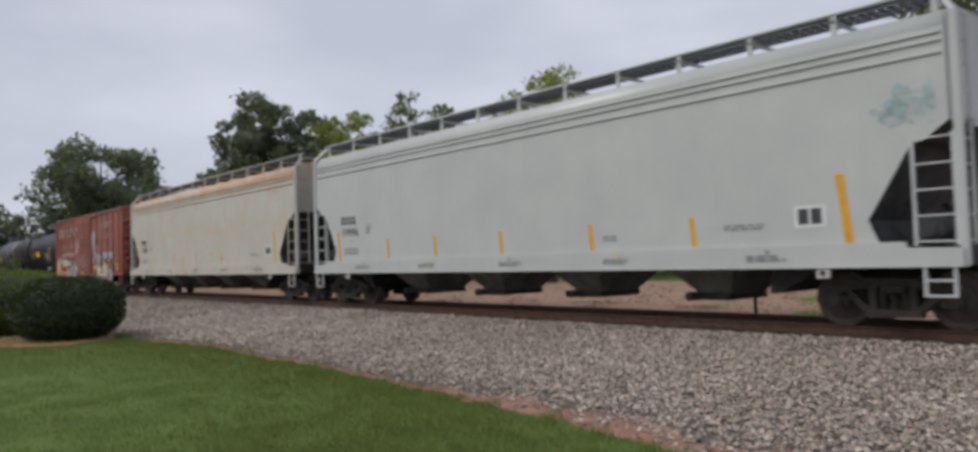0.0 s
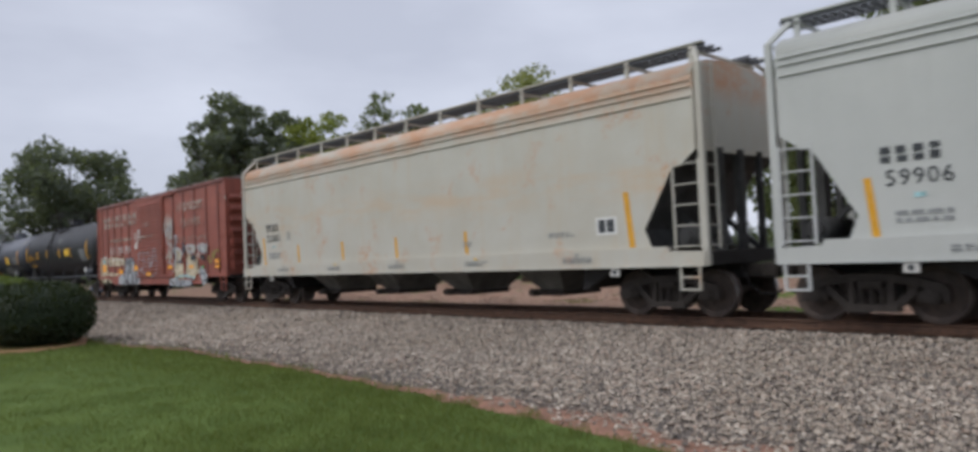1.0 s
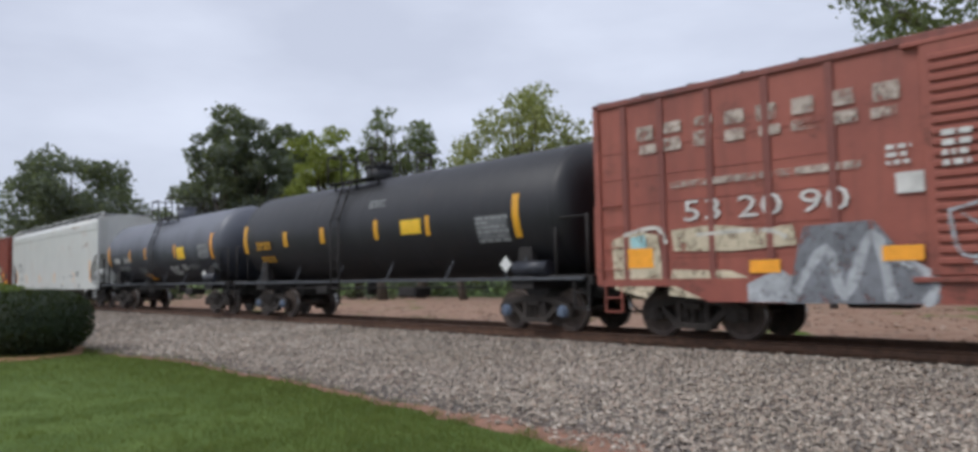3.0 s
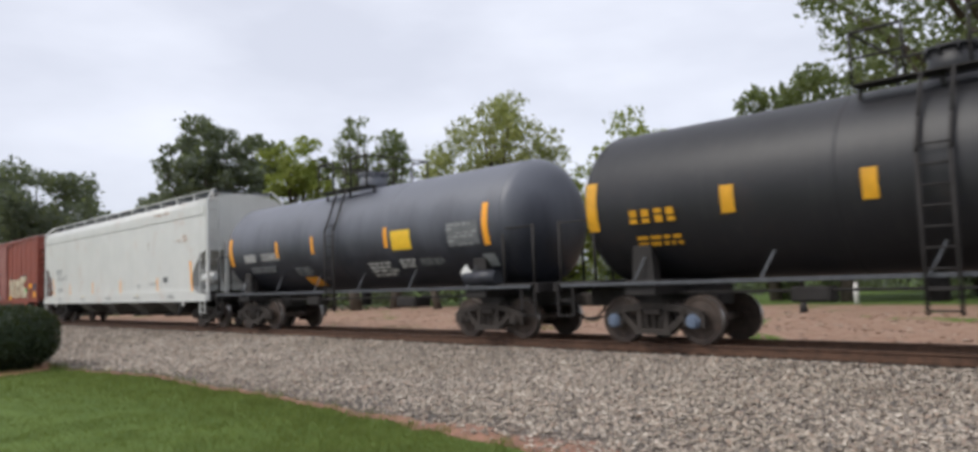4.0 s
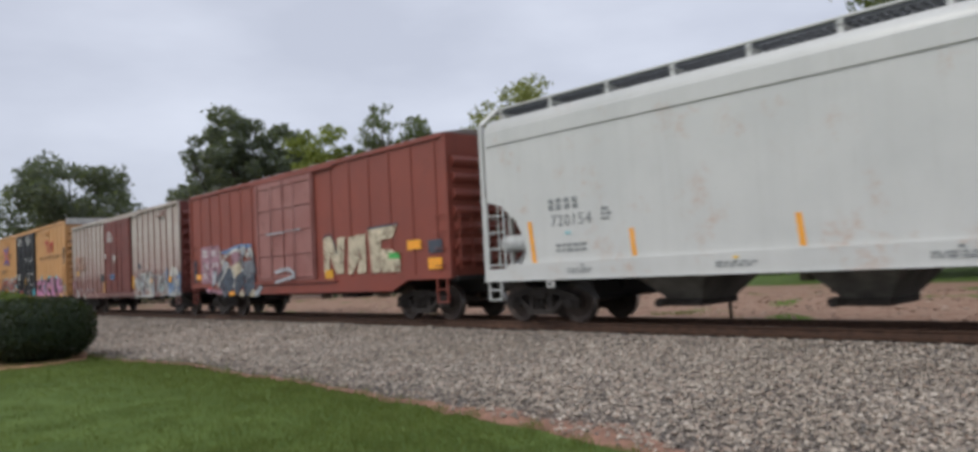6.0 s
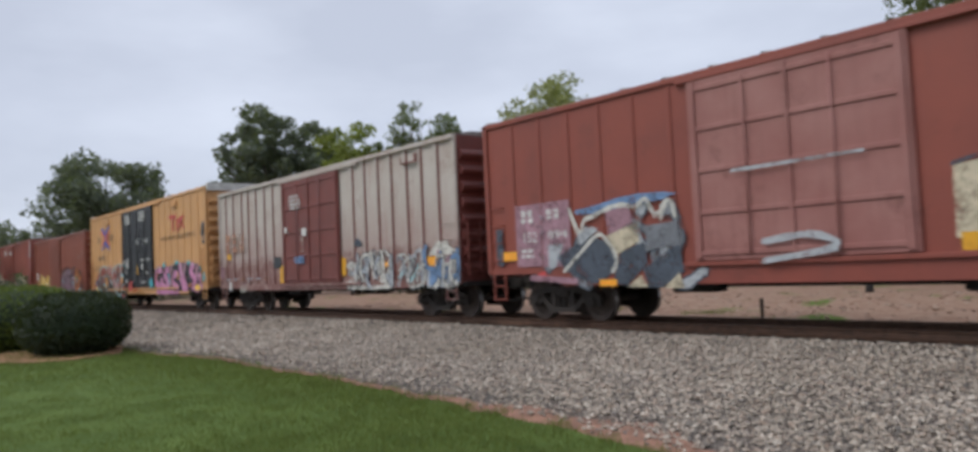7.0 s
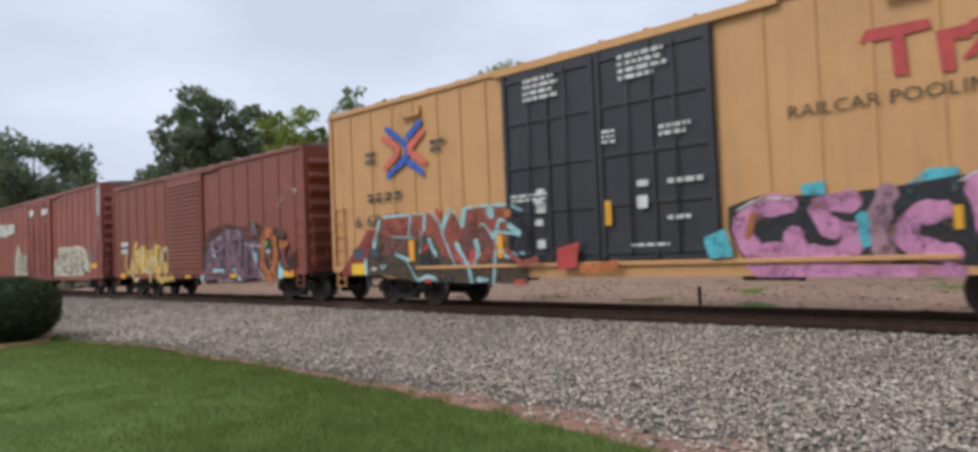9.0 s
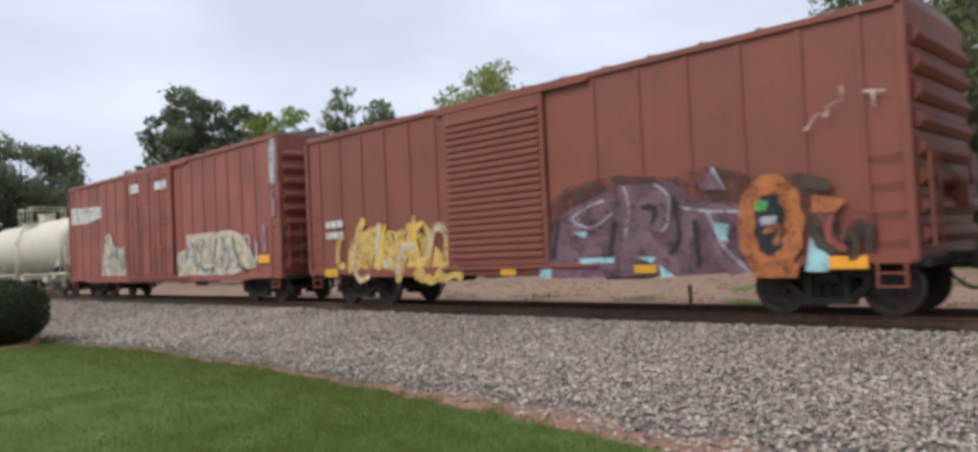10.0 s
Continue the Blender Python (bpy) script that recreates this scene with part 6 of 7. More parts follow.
def paint_grey_tank(car, y, yd):
    on_tank(car, "reflector_strip", -6.43, 2.61, 0.20, 0.92, "orange", 1.5, 2.72)
    on_tank(car, "reflector_strip", -3.33, 2.56, 0.15, 0.50, "orange", 1.5, 2.72)
    on_tank(car, "reflector_strip", -1.26, 2.59, 0.14, 0.51, "orange", 1.5, 2.72)
    on_tank(car, "reflector_strip", 2.34, 2.58, 0.15, 0.53, "orange", 1.5, 2.72)
    on_tank(car, "stencil", 2.97, 2.48, 0.80, 0.50, "signal_yellow", 1.5, 2.72)
    on_tank(car, "reflector_strip", 6.12, 2.66, 0.19, 0.97, "orange", 1.5, 2.72)
    on_tank(car, "stencil", 5.34, 2.49, 1.08, 0.55, "slate_ink", 1.5, 2.72)
    tank_bars(car, 5.38, 2.47, 1.18, 0.57, 6, "grey_ink", 1.5, 2.72, 6)
    tank_bars(car, -4.40, 1.98, 1.73, 0.21, 2, "grey_ink", 1.5, 2.72, 7)
    tank_bars(car, -2.06, 1.84, 0.96, 0.27, 3, "grey_ink", 1.5, 2.72, 8)
    on_tank(car, "reflector_strip", -1.95, 1.53, 0.73, 0.28, "orange", 1.5, 2.72)
    tank_bars(car, 1.89, 1.77, 1.20, 0.40, 4, "white", 1.5, 2.72, 10)
    tank_bars(car, 3.04, 1.88, 0.72, 0.23, 3, "white", 1.5, 2.72, 11)
    tank_bars(car, 4.01, 1.89, 0.99, 0.17, 3, "grey_ink", 1.5, 2.72, 12)
    on_tank(car, "stencil", 6.03, 1.83, 0.39, 0.30, "grey_ink", 1.5, 2.72)


def paint_deep_red(car, y, yd):
    shape(car, "g_cream", [(2.15, 2.47), (2.57, 2.52), (2.89, 1.95), (2.93, 2.43), (3.36, 2.46), (3.21, 1.37), (2.81, 1.37), (2.49, 1.97), (2.43, 1.34), (2.13, 1.43)], y)
    shape(car, "g_cream", [(3.55, 2.43), (4.45, 2.47), (4.42, 1.35), (3.93, 1.33), (4.13, 1.83), (3.7, 1.35), (3.49, 1.33)], y)
    shape(car, "g_cream", [(4.58, 2.57), (6, 2.61), (5.74, 2.26), (5.19, 2.23), (5.2, 1.99), (5.74, 1.94), (6.06, 1.62), (6.06, 1.34), (4.71, 1.34)], y)
    spray(car, "g_slate", 0.03, [(2.15, 2.49), (2.57, 2.54), (2.89, 1.98)], y)
    spray(car, "g_slate", 0.03, [(4.58, 2.59), (6, 2.63)], y)
    shape(car, "g_green", [(5.54, 1.86), (6.08, 1.86), (6.06, 1.69), (5.53, 1.7)], y)
    patch(car, "reflector_strip", 6.71, 2.02, 0.60, 0.25, "orange", y)
    patch(car, "sticker", 7.59, 1.94, 0.57, 0.33, "g_slate", y)
    patch(car, "reflector_strip", 7.56, 1.50, 0.56, 0.29, "orange", y)
    patch(car, "reflector_strip", 2.42, 1.37, 0.45, 0.26, "amber", y)
    graffiti(car, -6.44, -1.69, 0.81, 2.44, 9, ("g_grey", "g_pale"), "g_slate", y, 60, 0.07)
    spray(car, "g_pale", 0.05, [(-6.9, 1.75), (-6.24, 2.39), (-5.43, 1.7), (-6.94, 1.35)], y)
    spray(car, "g_pale", 0.06, [(-0.78, 1.53), (0.06, 1.61), (0.44, 1.38), (-0.81, 1.2)], yd)
    spray(car, "g_pale", 0.03, [(-1.32, 2.81), (0.96, 2.85)], yd)
    patch(car, "sticker", -6.71, 1.98, 0.83, 1.42, "g_dusty", y)
    patch(car, "sticker", -5.83, 1.97, 0.86, 1.46, "g_dusty", y)
    blocks(car, -6.73, 2.42, 0.44, 0.29, 2, "white", y, "emblem", 16)
    blocks(car, -5.90, 2.42, 0.46, 0.21, 2, "white", y, "emblem", 17)
    words(car, "152", -6.93, 1.82, 0.25, "white", y, width=0.50)
    words(car, "894", -6.09, 1.87, 0.19, "white", y, width=0.61)
    bars(car, -6.69, 1.57, 0.53, 0.25, 2, "white", y, 20)
    patch(car, "reflector_strip", -7.42, 1.53, 0.58, 0.21, "orange", y)
    patch(car, "sticker", -7.72, 1.75, 0.24, 0.88, "g_slate", y)
    shape(car, "g_pale", [(-6.09, 1.74), (-5.62, 1.74), (-5.85, 1.24), (-6.09, 1.18)], y)
    shape(car, "g_slate", [(-5.81, 1.45), (-5.31, 1.68), (-4.87, 1.84), (-4.42, 1.75), (-4.12, 1.34), (-4.19, 1.11), (-4.71, 0.85), (-5.17, 0.97), (-5.6, 1.16)], y)
    shape(car, "g_cream", [(-4.37, 1.84), (-3.91, 1.97), (-3.55, 2.06), (-3.53, 1.68), (-4.11, 1.44)], y)
    shape(car, "g_dusty", [(-4.38, 2.35), (-3.73, 2.4), (-3.65, 2.07), (-4.3, 1.85)], y)
    shape(car, "g_slate", [(-4, 1.49), (-3.38, 1.67), (-3.36, 1.24), (-3.87, 0.81), (-4.26, 0.87)], y)
    shape(car, "g_cream", [(-3.87, 0.78), (-3.52, 1.02), (-3.37, 0.77)], y)
    shape(car, "g_slate", [(-3.46, 1.14), (-2.59, 1.61), (-2.5, 1.06), (-3.06, 0.75), (-3.37, 0.77)], y)
    shape(car, "g_grey", [(-3.36, 1.98), (-2.65, 2.02), (-2.55, 1.56), (-3.34, 1.51)], y)
    shape(car, "g_cream", [(-2.99, 0.75), (-2.61, 1.04), (-2.52, 0.75)], y)
    shape(car, "g_blue", [(-5.22, 2.44), (-4.59, 2.5), (-4.03, 2.6), (-3.51, 2.63), (-2.93, 2.61), (-2.57, 2.55), (-2.94, 2.45), (-3.83, 2.41), (-4.61, 2.32), (-5.2, 2.35)], y)
    shape(car, "g_grey", [(-3, 2.36), (-2.63, 2.44), (-2.6, 2.16), (-2.97, 2.13)], y)
    spray(car, "g_white", 0.05, [(-5.38, 2.46), (-5.11, 1.91), (-4.97, 2.19), (-4.72, 2.27), (-4.26, 2.41), (-3.88, 2.44), (-3.58, 2.37), (-3.32, 2.51), (-3.1, 2.17), (-2.86, 2.35)], y)
    spray(car, "g_white", 0.04, [(-5.61, 1.14), (-5.14, 1.5), (-4.64, 1.86), (-4.41, 1.8), (-4.12, 1.37), (-4.24, 1.1)], y)
    spray(car, "g_white", 0.04, [(-2.97, 2.1), (-2.9, 2.38), (-2.72, 2.41), (-2.65, 2.12)], y)
    shape(car, "g_pale", [(-5.17, 1.92), (-4.74, 2.06), (-4.57, 1.98), (-5.12, 1.68)], y)
    patch(car, "reflector_strip", -4.38, 0.87, 0.46, 0.14, "orange", y)
    shape(car, "red", [(-6.48, 1.1), (-6.2, 1.16), (-6.14, 1), (-6.49, 0.98)], y)
    spray(car, "g_dusty", 0.08, [(-6.63, 1.01), (-5.3, 0.92)], y)


def paint_chalky(car, y, yd):
    patch(car, "reflector_strip", 6.82, 1.53, 0.54, 0.25, "orange", y)
    patch(car, "reflector_strip", 2.13, 1.52, 0.24, 0.56, "amber", y)
    patch(car, "reflector_strip", 4.49, 1.52, 0.45, 0.14, "orange", y)
    patch(car, "reflector_strip", -2.24, 1.37, 0.35, 0.60, "amber", y)
    patch(car, "reflector_strip", -7.00, 2.17, 0.40, 0.24, "amber", y)
    patch(car, "sticker", -2.68, 1.81, 0.76, 0.40, "ink", y)
    bars(car, -0.82, 3.83, 0.90, 0.53, 4, "white", yd, 6)
    shape(car, "g_blue", [(-1.04, 1.95), (-0.34, 1.97), (-0.31, 1.71), (-0.99, 1.73)], yd)
    bars(car, -0.28, 2.84, 0.57, 0.15, 1, "pale", yd, 8)
    bars(car, -0.40, 2.33, 0.29, 0.61, 3, "pale", yd, 9)
    patch(car, "sticker", -0.27, 2.77, 0.31, 0.25, "white", yd)
    patch(car, "sticker", -1.63, 2.91, 0.20, 0.19, "white", yd)
    shape(car, "g_slate", [(2.82, 2.29), (3.02, 2.37), (3.26, 2.22), (3.22, 2.09), (2.81, 2.13)], y)
    spray(car, "g_white", 0.07, [(2.37, 1.53), (2.86, 1.57), (2.43, 1.3), (2.99, 1.17), (2.33, 0.98)], y)
    spray(car, "g_white", 0.07, [(2.95, 1.74), (3.24, 1.39), (3.5, 1.87)], y)
    spray(car, "g_slate", 0.04, [(3.23, 1.28), (3.49, 1.82), (3.59, 1.05)], y)
    spray(car, "g_white", 0.08, [(3.44, 1.05), (3.72, 1.92), (3.89, 1.15), (4.15, 1.78), (4.31, 1.04)], y)
    spray(car, "g_slate", 0.04, [(3.87, 1.96), (4.04, 1.25), (4.3, 1.88)], y)
    spray(car, "g_white", 0.07, [(4.36, 1.83), (4.51, 0.93), (4.76, 1.65)], y)
    spray(car, "g_white", 0.06, [(2.41, 0.9), (3.51, 0.85), (4.78, 0.88)], y)
    spray(car, "g_pale", 0.06, [(5.17, 0.92), (5.46, 1.41), (5.68, 1.01), (5.97, 1.69), (6.32, 1.81), (6.32, 0.9)], y)
    spray(car, "g_white", 0.04, [(5.2, 1.32), (5.85, 1.69), (5.91, 0.91), (6.44, 1)], y)
    shape(car, "g_pale", [(6.55, 1.37), (6.64, 1.39), (7.07, 1.35), (7.38, 1.43), (7.87, 1.19), (7.9, 0.85), (6.55, 0.83)], y)
    shape(car, "g_blue", [(6.68, 1.27), (7.07, 1.33), (7.2, 0.98), (6.93, 0.86), (6.66, 0.9)], y)
    shape(car, "g_white", [(6.65, 1.69), (7.11, 2.07), (7.62, 1.89), (7.89, 1.5), (7.85, 1.23), (7.38, 1.43), (7.09, 1.67)], y)
    spray(car, "g_white", 0.04, [(6.88, 1.83), (7.11, 2), (7.2, 1.81), (7.42, 2.04), (7.61, 1.85), (7.81, 1.77)], y)
    spray(car, "g_dusty", 0.06, [(7.09, 1.77), (7.39, 1.52), (7.7, 1.68)], y)
    spray(car, "g_aqua", 0.03, [(5.19, 1.12), (5.58, 1.31), (5.8, 1.01), (6.19, 1.48)], y)
    graffiti(car, 2.24, 4.85, 0.88, 1.90, 10, ("g_white", "g_pale"), "g_slate", y, 78, 0.05)
    graffiti(car, 6.49, 7.96, 0.85, 1.93, 10, ("g_white", "g_blue"), "g_slate", y, 79, 0.05)
    graffiti(car, 5.17, 6.49, 0.87, 1.75, 6, ("g_pale", "g_white"), "g_slate", y, 80, 0.035)
    blocks(car, -6.27, 2.68, 2.05, 0.74, 3, "orange_faint", y, "emblem", 31)
    bars(car, -5.14, 1.14, 0.44, 0.07, 1, "g_pale", y, 32)
    patch(car, "sticker", -6.82, 1.01, 0.20, 0.35, "white", y)
    for k, x in enumerate((-7.6, -6.95, -6.2, -5.5, -4.85, -4.1, -3.4)):
        patch(car, "stencil", x, 1.27, 0.46, 0.05, "g_pale" if k % 3 else "orange_faint", y - 0.02)
    spray(car, "g_dusty", 0.06, [(-7.79, 1.65), (-7.46, 1.73), (-7.59, 1.32), (-7.69, 1.54)], y)
    spray(car, "g_white", 0.03, [(-5.8, 0.78), (-5.61, 1.05), (-5.46, 0.77), (-5.28, 1.04)], y)


def paint_yellow(car, y, yd):
    shape(car, "red", [(4.84, 4.25), (4.95, 4.43), (5.81, 4.4), (5.83, 4.26), (5.48, 4.24), (5.51, 3.65), (5.31, 3.67), (5.29, 4.23)], y)
    shape(car, "red", [(5.88, 4.19), (6.29, 4.21), (6.32, 4.26), (6.59, 4.28), (6.77, 4.33), (6.94, 4.31), (6.68, 4.06), (6.92, 3.71), (6.75, 3.71), (6.58, 3.98), (6.34, 3.74), (6.18, 3.73), (6.48, 4.07), (6.31, 4.08), (6.32, 4.01), (6.1, 4.03), (6.11, 3.59), (5.93, 3.6)], y)
    words(car, "RAILCAR POOLING EXPERTS", 3.67, 3.27, 0.21, "g_umber", y, width=4.63)
    shape(car, "g_slate", [(8.94, 3.37), (9.02, 3.68), (9.2, 3.86), (9.38, 3.82), (9.54, 3.61), (9.58, 3.3), (9.49, 2.96), (9.31, 2.83), (9.1, 2.89), (8.97, 3.09)], y)
    shape(car, "g_umber", [(9.03, 3.36), (9.14, 3.62), (9.3, 3.73), (9.45, 3.55), (9.5, 3.27)], y)
    bars(car, 9.25, 3.12, 0.54, 0.23, 3, "yellow", y, 5)
    bars(car, -1.43, 4.71, 1.12, 0.53, 4, "white", yd, 6)
    bars(car, 1.04, 4.72, 1.11, 0.54, 4, "white", yd, 7)
    bars(car, 0.22, 3.45, 0.37, 0.30, 3, "white", yd, 8)
    bars(car, 1.71, 3.41, 0.75, 0.26, 2, "white", yd, 9)
    bars(car, -1.84, 2.43, 1.24, 0.19, 2, "white", yd, 10)
    bars(car, 1.85, 2.47, 0.76, 0.15, 1, "white", yd, 11)
    bars(car, 1.67, 1.81, 0.47, 0.13, 1, "white", yd, 12)
    bars(car, 1.03, 1.33, 0.83, 0.09, 1, "white", yd, 13)
    patch(car, "sticker", 0.93, 2.48, 0.24, 0.12, "white", yd)
    patch(car, "sticker", 0.91, 2.13, 0.23, 0.24, "white", yd)
    patch(car, "sticker", -1.60, 2.52, 0.22, 0.13, "white", yd)
    patch(car, "sticker", -1.60, 2.19, 0.26, 0.22, "white", yd)
    patch(car, "reflector_strip", 0.12, 1.97, 0.15, 0.48, "amber", yd)
    shape(car, "g_cyan", [(2.13, 1.41), (2.55, 1.55), (2.69, 1.07), (2.23, 1.04)], yd)
    shape(car, "g_cyan", [(3.84, 2.19), (4.22, 2.22), (4.23, 1.95), (3.86, 1.96)], y)
    shape(car, "g_cyan", [(5.29, 1.98), (5.68, 2.26), (6.08, 2.24), (6.05, 1.83), (5.33, 1.78)], y)
    shape(car, "g_cyan", [(7.14, 2.15), (7.5, 2.23), (7.67, 2.04), (7.56, 1.59), (7.11, 1.61)], y)
    shape(car, "g_cyan", [(8.71, 1.91), (8.94, 1.93), (8.97, 1.57), (8.7, 1.54)], y)
    shape(car, "g_cyan", [(9.13, 1.63), (9.47, 1.63), (9.37, 1.31), (9.16, 1.2)], y)
    shape(car, "g_black", [(2.57, 1.92), (3.14, 2.07), (4.18, 2), (5.12, 2.03), (5.99, 2.12), (6.77, 2.14), (7.65, 2.01), (8.23, 2.07), (8.76, 1.94), (9.02, 1.48), (8.96, 0.93), (8.31, 0.83), (6.11, 0.86), (4.6, 0.93), (2.8, 1.02), (2.55, 1.53)], y)
    spray(car, "g_pink", 0.17, [(3.61, 1.89), (3.13, 1.86), (2.79, 1.51), (3.09, 1.13), (3.7, 1.16), (3.69, 1.37)], y)
    spray(car, "g_pink", 0.16, [(4.61, 1.87), (4.14, 1.83), (4.25, 1.5), (4.67, 1.33), (4.43, 1.07), (3.95, 1.06)], y)
    spray(car, "g_dusty", 0.16, [(5.12, 1.95), (4.98, 1.52), (5.06, 1.06)], y)
    spray(car, "g_pink", 0.16, [(5.83, 1.65), (5.47, 1.57), (5.36, 1.21), (5.92, 1.02)], y)
    spray(car, "g_pink", 0.19, [(6.33, 2), (6.44, 1.45), (6.75, 0.98)], y)
    spray(car, "g_dusty", 0.15, [(6.99, 2.04), (6.6, 1.53)], y)
    spray(car, "g_pink", 0.17, [(6.64, 1.49), (7.12, 0.97)], y)
    spray(car, "g_pink", 0.18, [(8.02, 1.95), (7.71, 1.89), (7.78, 1.57), (8.19, 1.37), (7.93, 1.04)], y)
    spray(car, "g_dusty", 0.15, [(8.52, 1.92), (8.35, 1.67), (8.76, 1.46)], y)
    spray(car, "g_pink", 0.17, [(8.76, 1.46), (8.89, 1.09), (8.47, 0.96), (8.01, 1.02)], y)
    shape(car, "g_pink", [(2.8, 0.93), (6.11, 0.86), (6.11, 0.71), (3.06, 0.71)], y)
    spray(car, "g_orange", 0.07, [(3.01, 1.73), (2.91, 1.4)], y)
    spray(car, "g_orange", 0.08, [(7.39, 1.04), (7.62, 1.12)], y)
    spray(car, "g_cyan", 0.08, [(4.76, 1.63), (4.79, 1.23)], y)
    spray(car, "g_white", 0.018, [(2.74, 1.85), (3.14, 2.01), (3.67, 1.97)], y)
    spray(car, "g_white", 0.018, [(6.08, 2.04), (6.39, 2.12), (6.59, 1.44)], y)
    spray(car, "g_white", 0.018, [(7.65, 1.98), (8.05, 2.06), (8.18, 1.95)], y)
    spray(car, "g_white", 0.018, [(8.81, 1.53), (8.97, 1.17), (8.86, 0.92)], y)
    patch(car, "sticker", 8.48, 0.99, 0.60, 0.23, "signal_yellow", y)
    patch(car, "reflector_strip", 6.04, 1.54, 0.12, 0.34, "amber", y)
    spray(car, "blue", 0.085, [(-6.92, 4.6), (-6.21, 4.15), (-6.11, 3.93), (-6.26, 3.72), (-6.9, 3.39)], y)
    spray(car, "blue", 0.085, [(-6.06, 4.29), (-5.56, 4.59)], y)
    spray(car, "blue", 0.085, [(-6.07, 3.67), (-5.53, 3.35)], y)
    spray(car, "coral", 0.085, [(-7.08, 4.38), (-6.46, 4.02), (-7.01, 3.61)], y)
    spray(car, "coral", 0.085, [(-6, 4.01), (-5.48, 4.35)], y)
    spray(car, "coral", 0.085, [(-5.99, 3.92), (-5.46, 3.59)], y)
    blocks(car, -7.12, 2.86, 1.53, 0.22, 4, "ink", y, "emblem", 52)
    words(car, "6 68 12", -8.47, 2.11, 0.32, "ink", y, width=2.07)
    bars(car, -7.58, 3.93, 0.58, 0.41, 2, "ink", y, 54)
    bars(car, -4.93, 3.95, 0.54, 0.36, 2, "ink", y, 55)
    shape(car, "g_brick", [(-9.35, 0.81), (-8.69, 1.35), (-8.15, 1.76), (-7.9, 2.04), (-7.53, 2.01), (-7.65, 1.49), (-8.11, 0.82)], y)
    patch(car, "sticker", -8.34, 1.41, 0.52, 0.25, "g_slate", y)
    patch(car, "sticker", -8.36, 0.98, 0.61, 0.30, "signal_yellow", y)
    shape(car, "g_umber", [(-8.07, 0.83), (-8.01, 1.2), (-7.52, 1.79), (-7.19, 2.31), (-5.79, 1.89), (-4.47, 1.37), (-3.12, 1.29), (-2.07, 1.42), (-2.12, 0.59), (-5.87, 0.64), (-7.03, 0.8)], y)
    shape(car, "g_rust", [(-7.18, 2.31), (-6.06, 2.28), (-6.15, 1.78), (-7.31, 1.81)], y)
    shape(car, "g_rust", [(-5.97, 2.31), (-5.52, 2.29), (-5.28, 2.33), (-4.96, 2.04), (-4.86, 1.85), (-4.46, 2.31), (-4.18, 1.87), (-3.99, 2.32), (-3.41, 2.34), (-2.57, 2.28), (-2.06, 2.07), (-2.12, 1.65), (-2.95, 1.76), (-3.12, 1.2), (-3.69, 1.06), (-3.97, 1.19), (-4.38, 1.11), (-4.9, 1.29), (-5.26, 1.8), (-5.67, 1.72), (-6.05, 1.76)], y)
    shape(car, "g_ox", [(-4.01, 2.01), (-3.53, 1.96), (-3.15, 1.59), (-3.2, 1.4), (-3.97, 1.25), (-4.3, 1.51)], y)
    shape(car, "g_ox", [(-7.27, 1.76), (-6.17, 1.71), (-6.13, 1.35), (-6.64, 1.43), (-7.3, 1.29)], y)
    shape(car, "g_orange", [(-2.69, 2.25), (-2.45, 2.2), (-2.46, 2.05), (-2.7, 2.05)], yd)
    spray(car, "g_black", 0.132, [(-5.6, 1.16), (-5.25, 1.2), (-5.14, 1.06), (-5.49, 0.96)], y)
    spray(car, "g_aqua", 0.033, [(-7.16, 2.32), (-6.62, 2.33), (-6.06, 2.31)], y)
    spray(car, "g_aqua", 0.055, [(-7.34, 2.23), (-7.49, 1.84)], y)
    spray(car, "g_aqua", 0.077, [(-7.55, 1.76), (-7.62, 1.52)], y)
    spray(car, "g_aqua", 0.028, [(-6.03, 2.3), (-6.13, 1.8)], y)
    spray(car, "g_aqua", 0.017, [(-6.82, 1.79), (-5.62, 1.73)], y)
    spray(car, "g_aqua", 0.017, [(-5.94, 2.35), (-5.57, 2.29)], y)
    spray(car, "g_aqua", 0.044, [(-5.48, 2.29), (-5.52, 1.92)], y)
    spray(car, "g_aqua", 0.022, [(-5.61, 1.88), (-5.72, 1.36)], y)
    spray(car, "g_aqua", 0.022, [(-5.28, 2.35), (-4.96, 2.04), (-4.75, 1.6), (-4.43, 1.05)], y)
    spray(car, "g_aqua", 0.077, [(-4.6, 2.33), (-4.83, 1.92)], y)
    spray(car, "g_aqua", 0.022, [(-4.46, 2.33), (-4.26, 2.13), (-4.11, 1.9)], y)
    spray(car, "g_aqua", 0.066, [(-4.03, 2.3), (-4.13, 1.97)], y)
    spray(car, "g_aqua", 0.033, [(-3.98, 2.35), (-3.23, 2.36), (-2.57, 2.31), (-2.14, 2.13)], y)
    spray(car, "g_aqua", 0.121, [(-3.2, 2.23), (-3.17, 2.17)], y)
    spray(car, "g_aqua", 0.022, [(-3.53, 1.96), (-3.35, 1.9), (-3.14, 1.64)], y)
    spray(car, "g_aqua", 0.077, [(-3.12, 1.66), (-3.02, 1.74)], y)
    spray(car, "g_aqua", 0.039, [(-2.76, 1.99), (-2.93, 1.99), (-3.02, 1.58), (-3.1, 1.06), (-3.16, 0.61)], y)
    spray(car, "g_aqua", 0.028, [(-2.95, 1.76), (-2.17, 1.66)], yd)
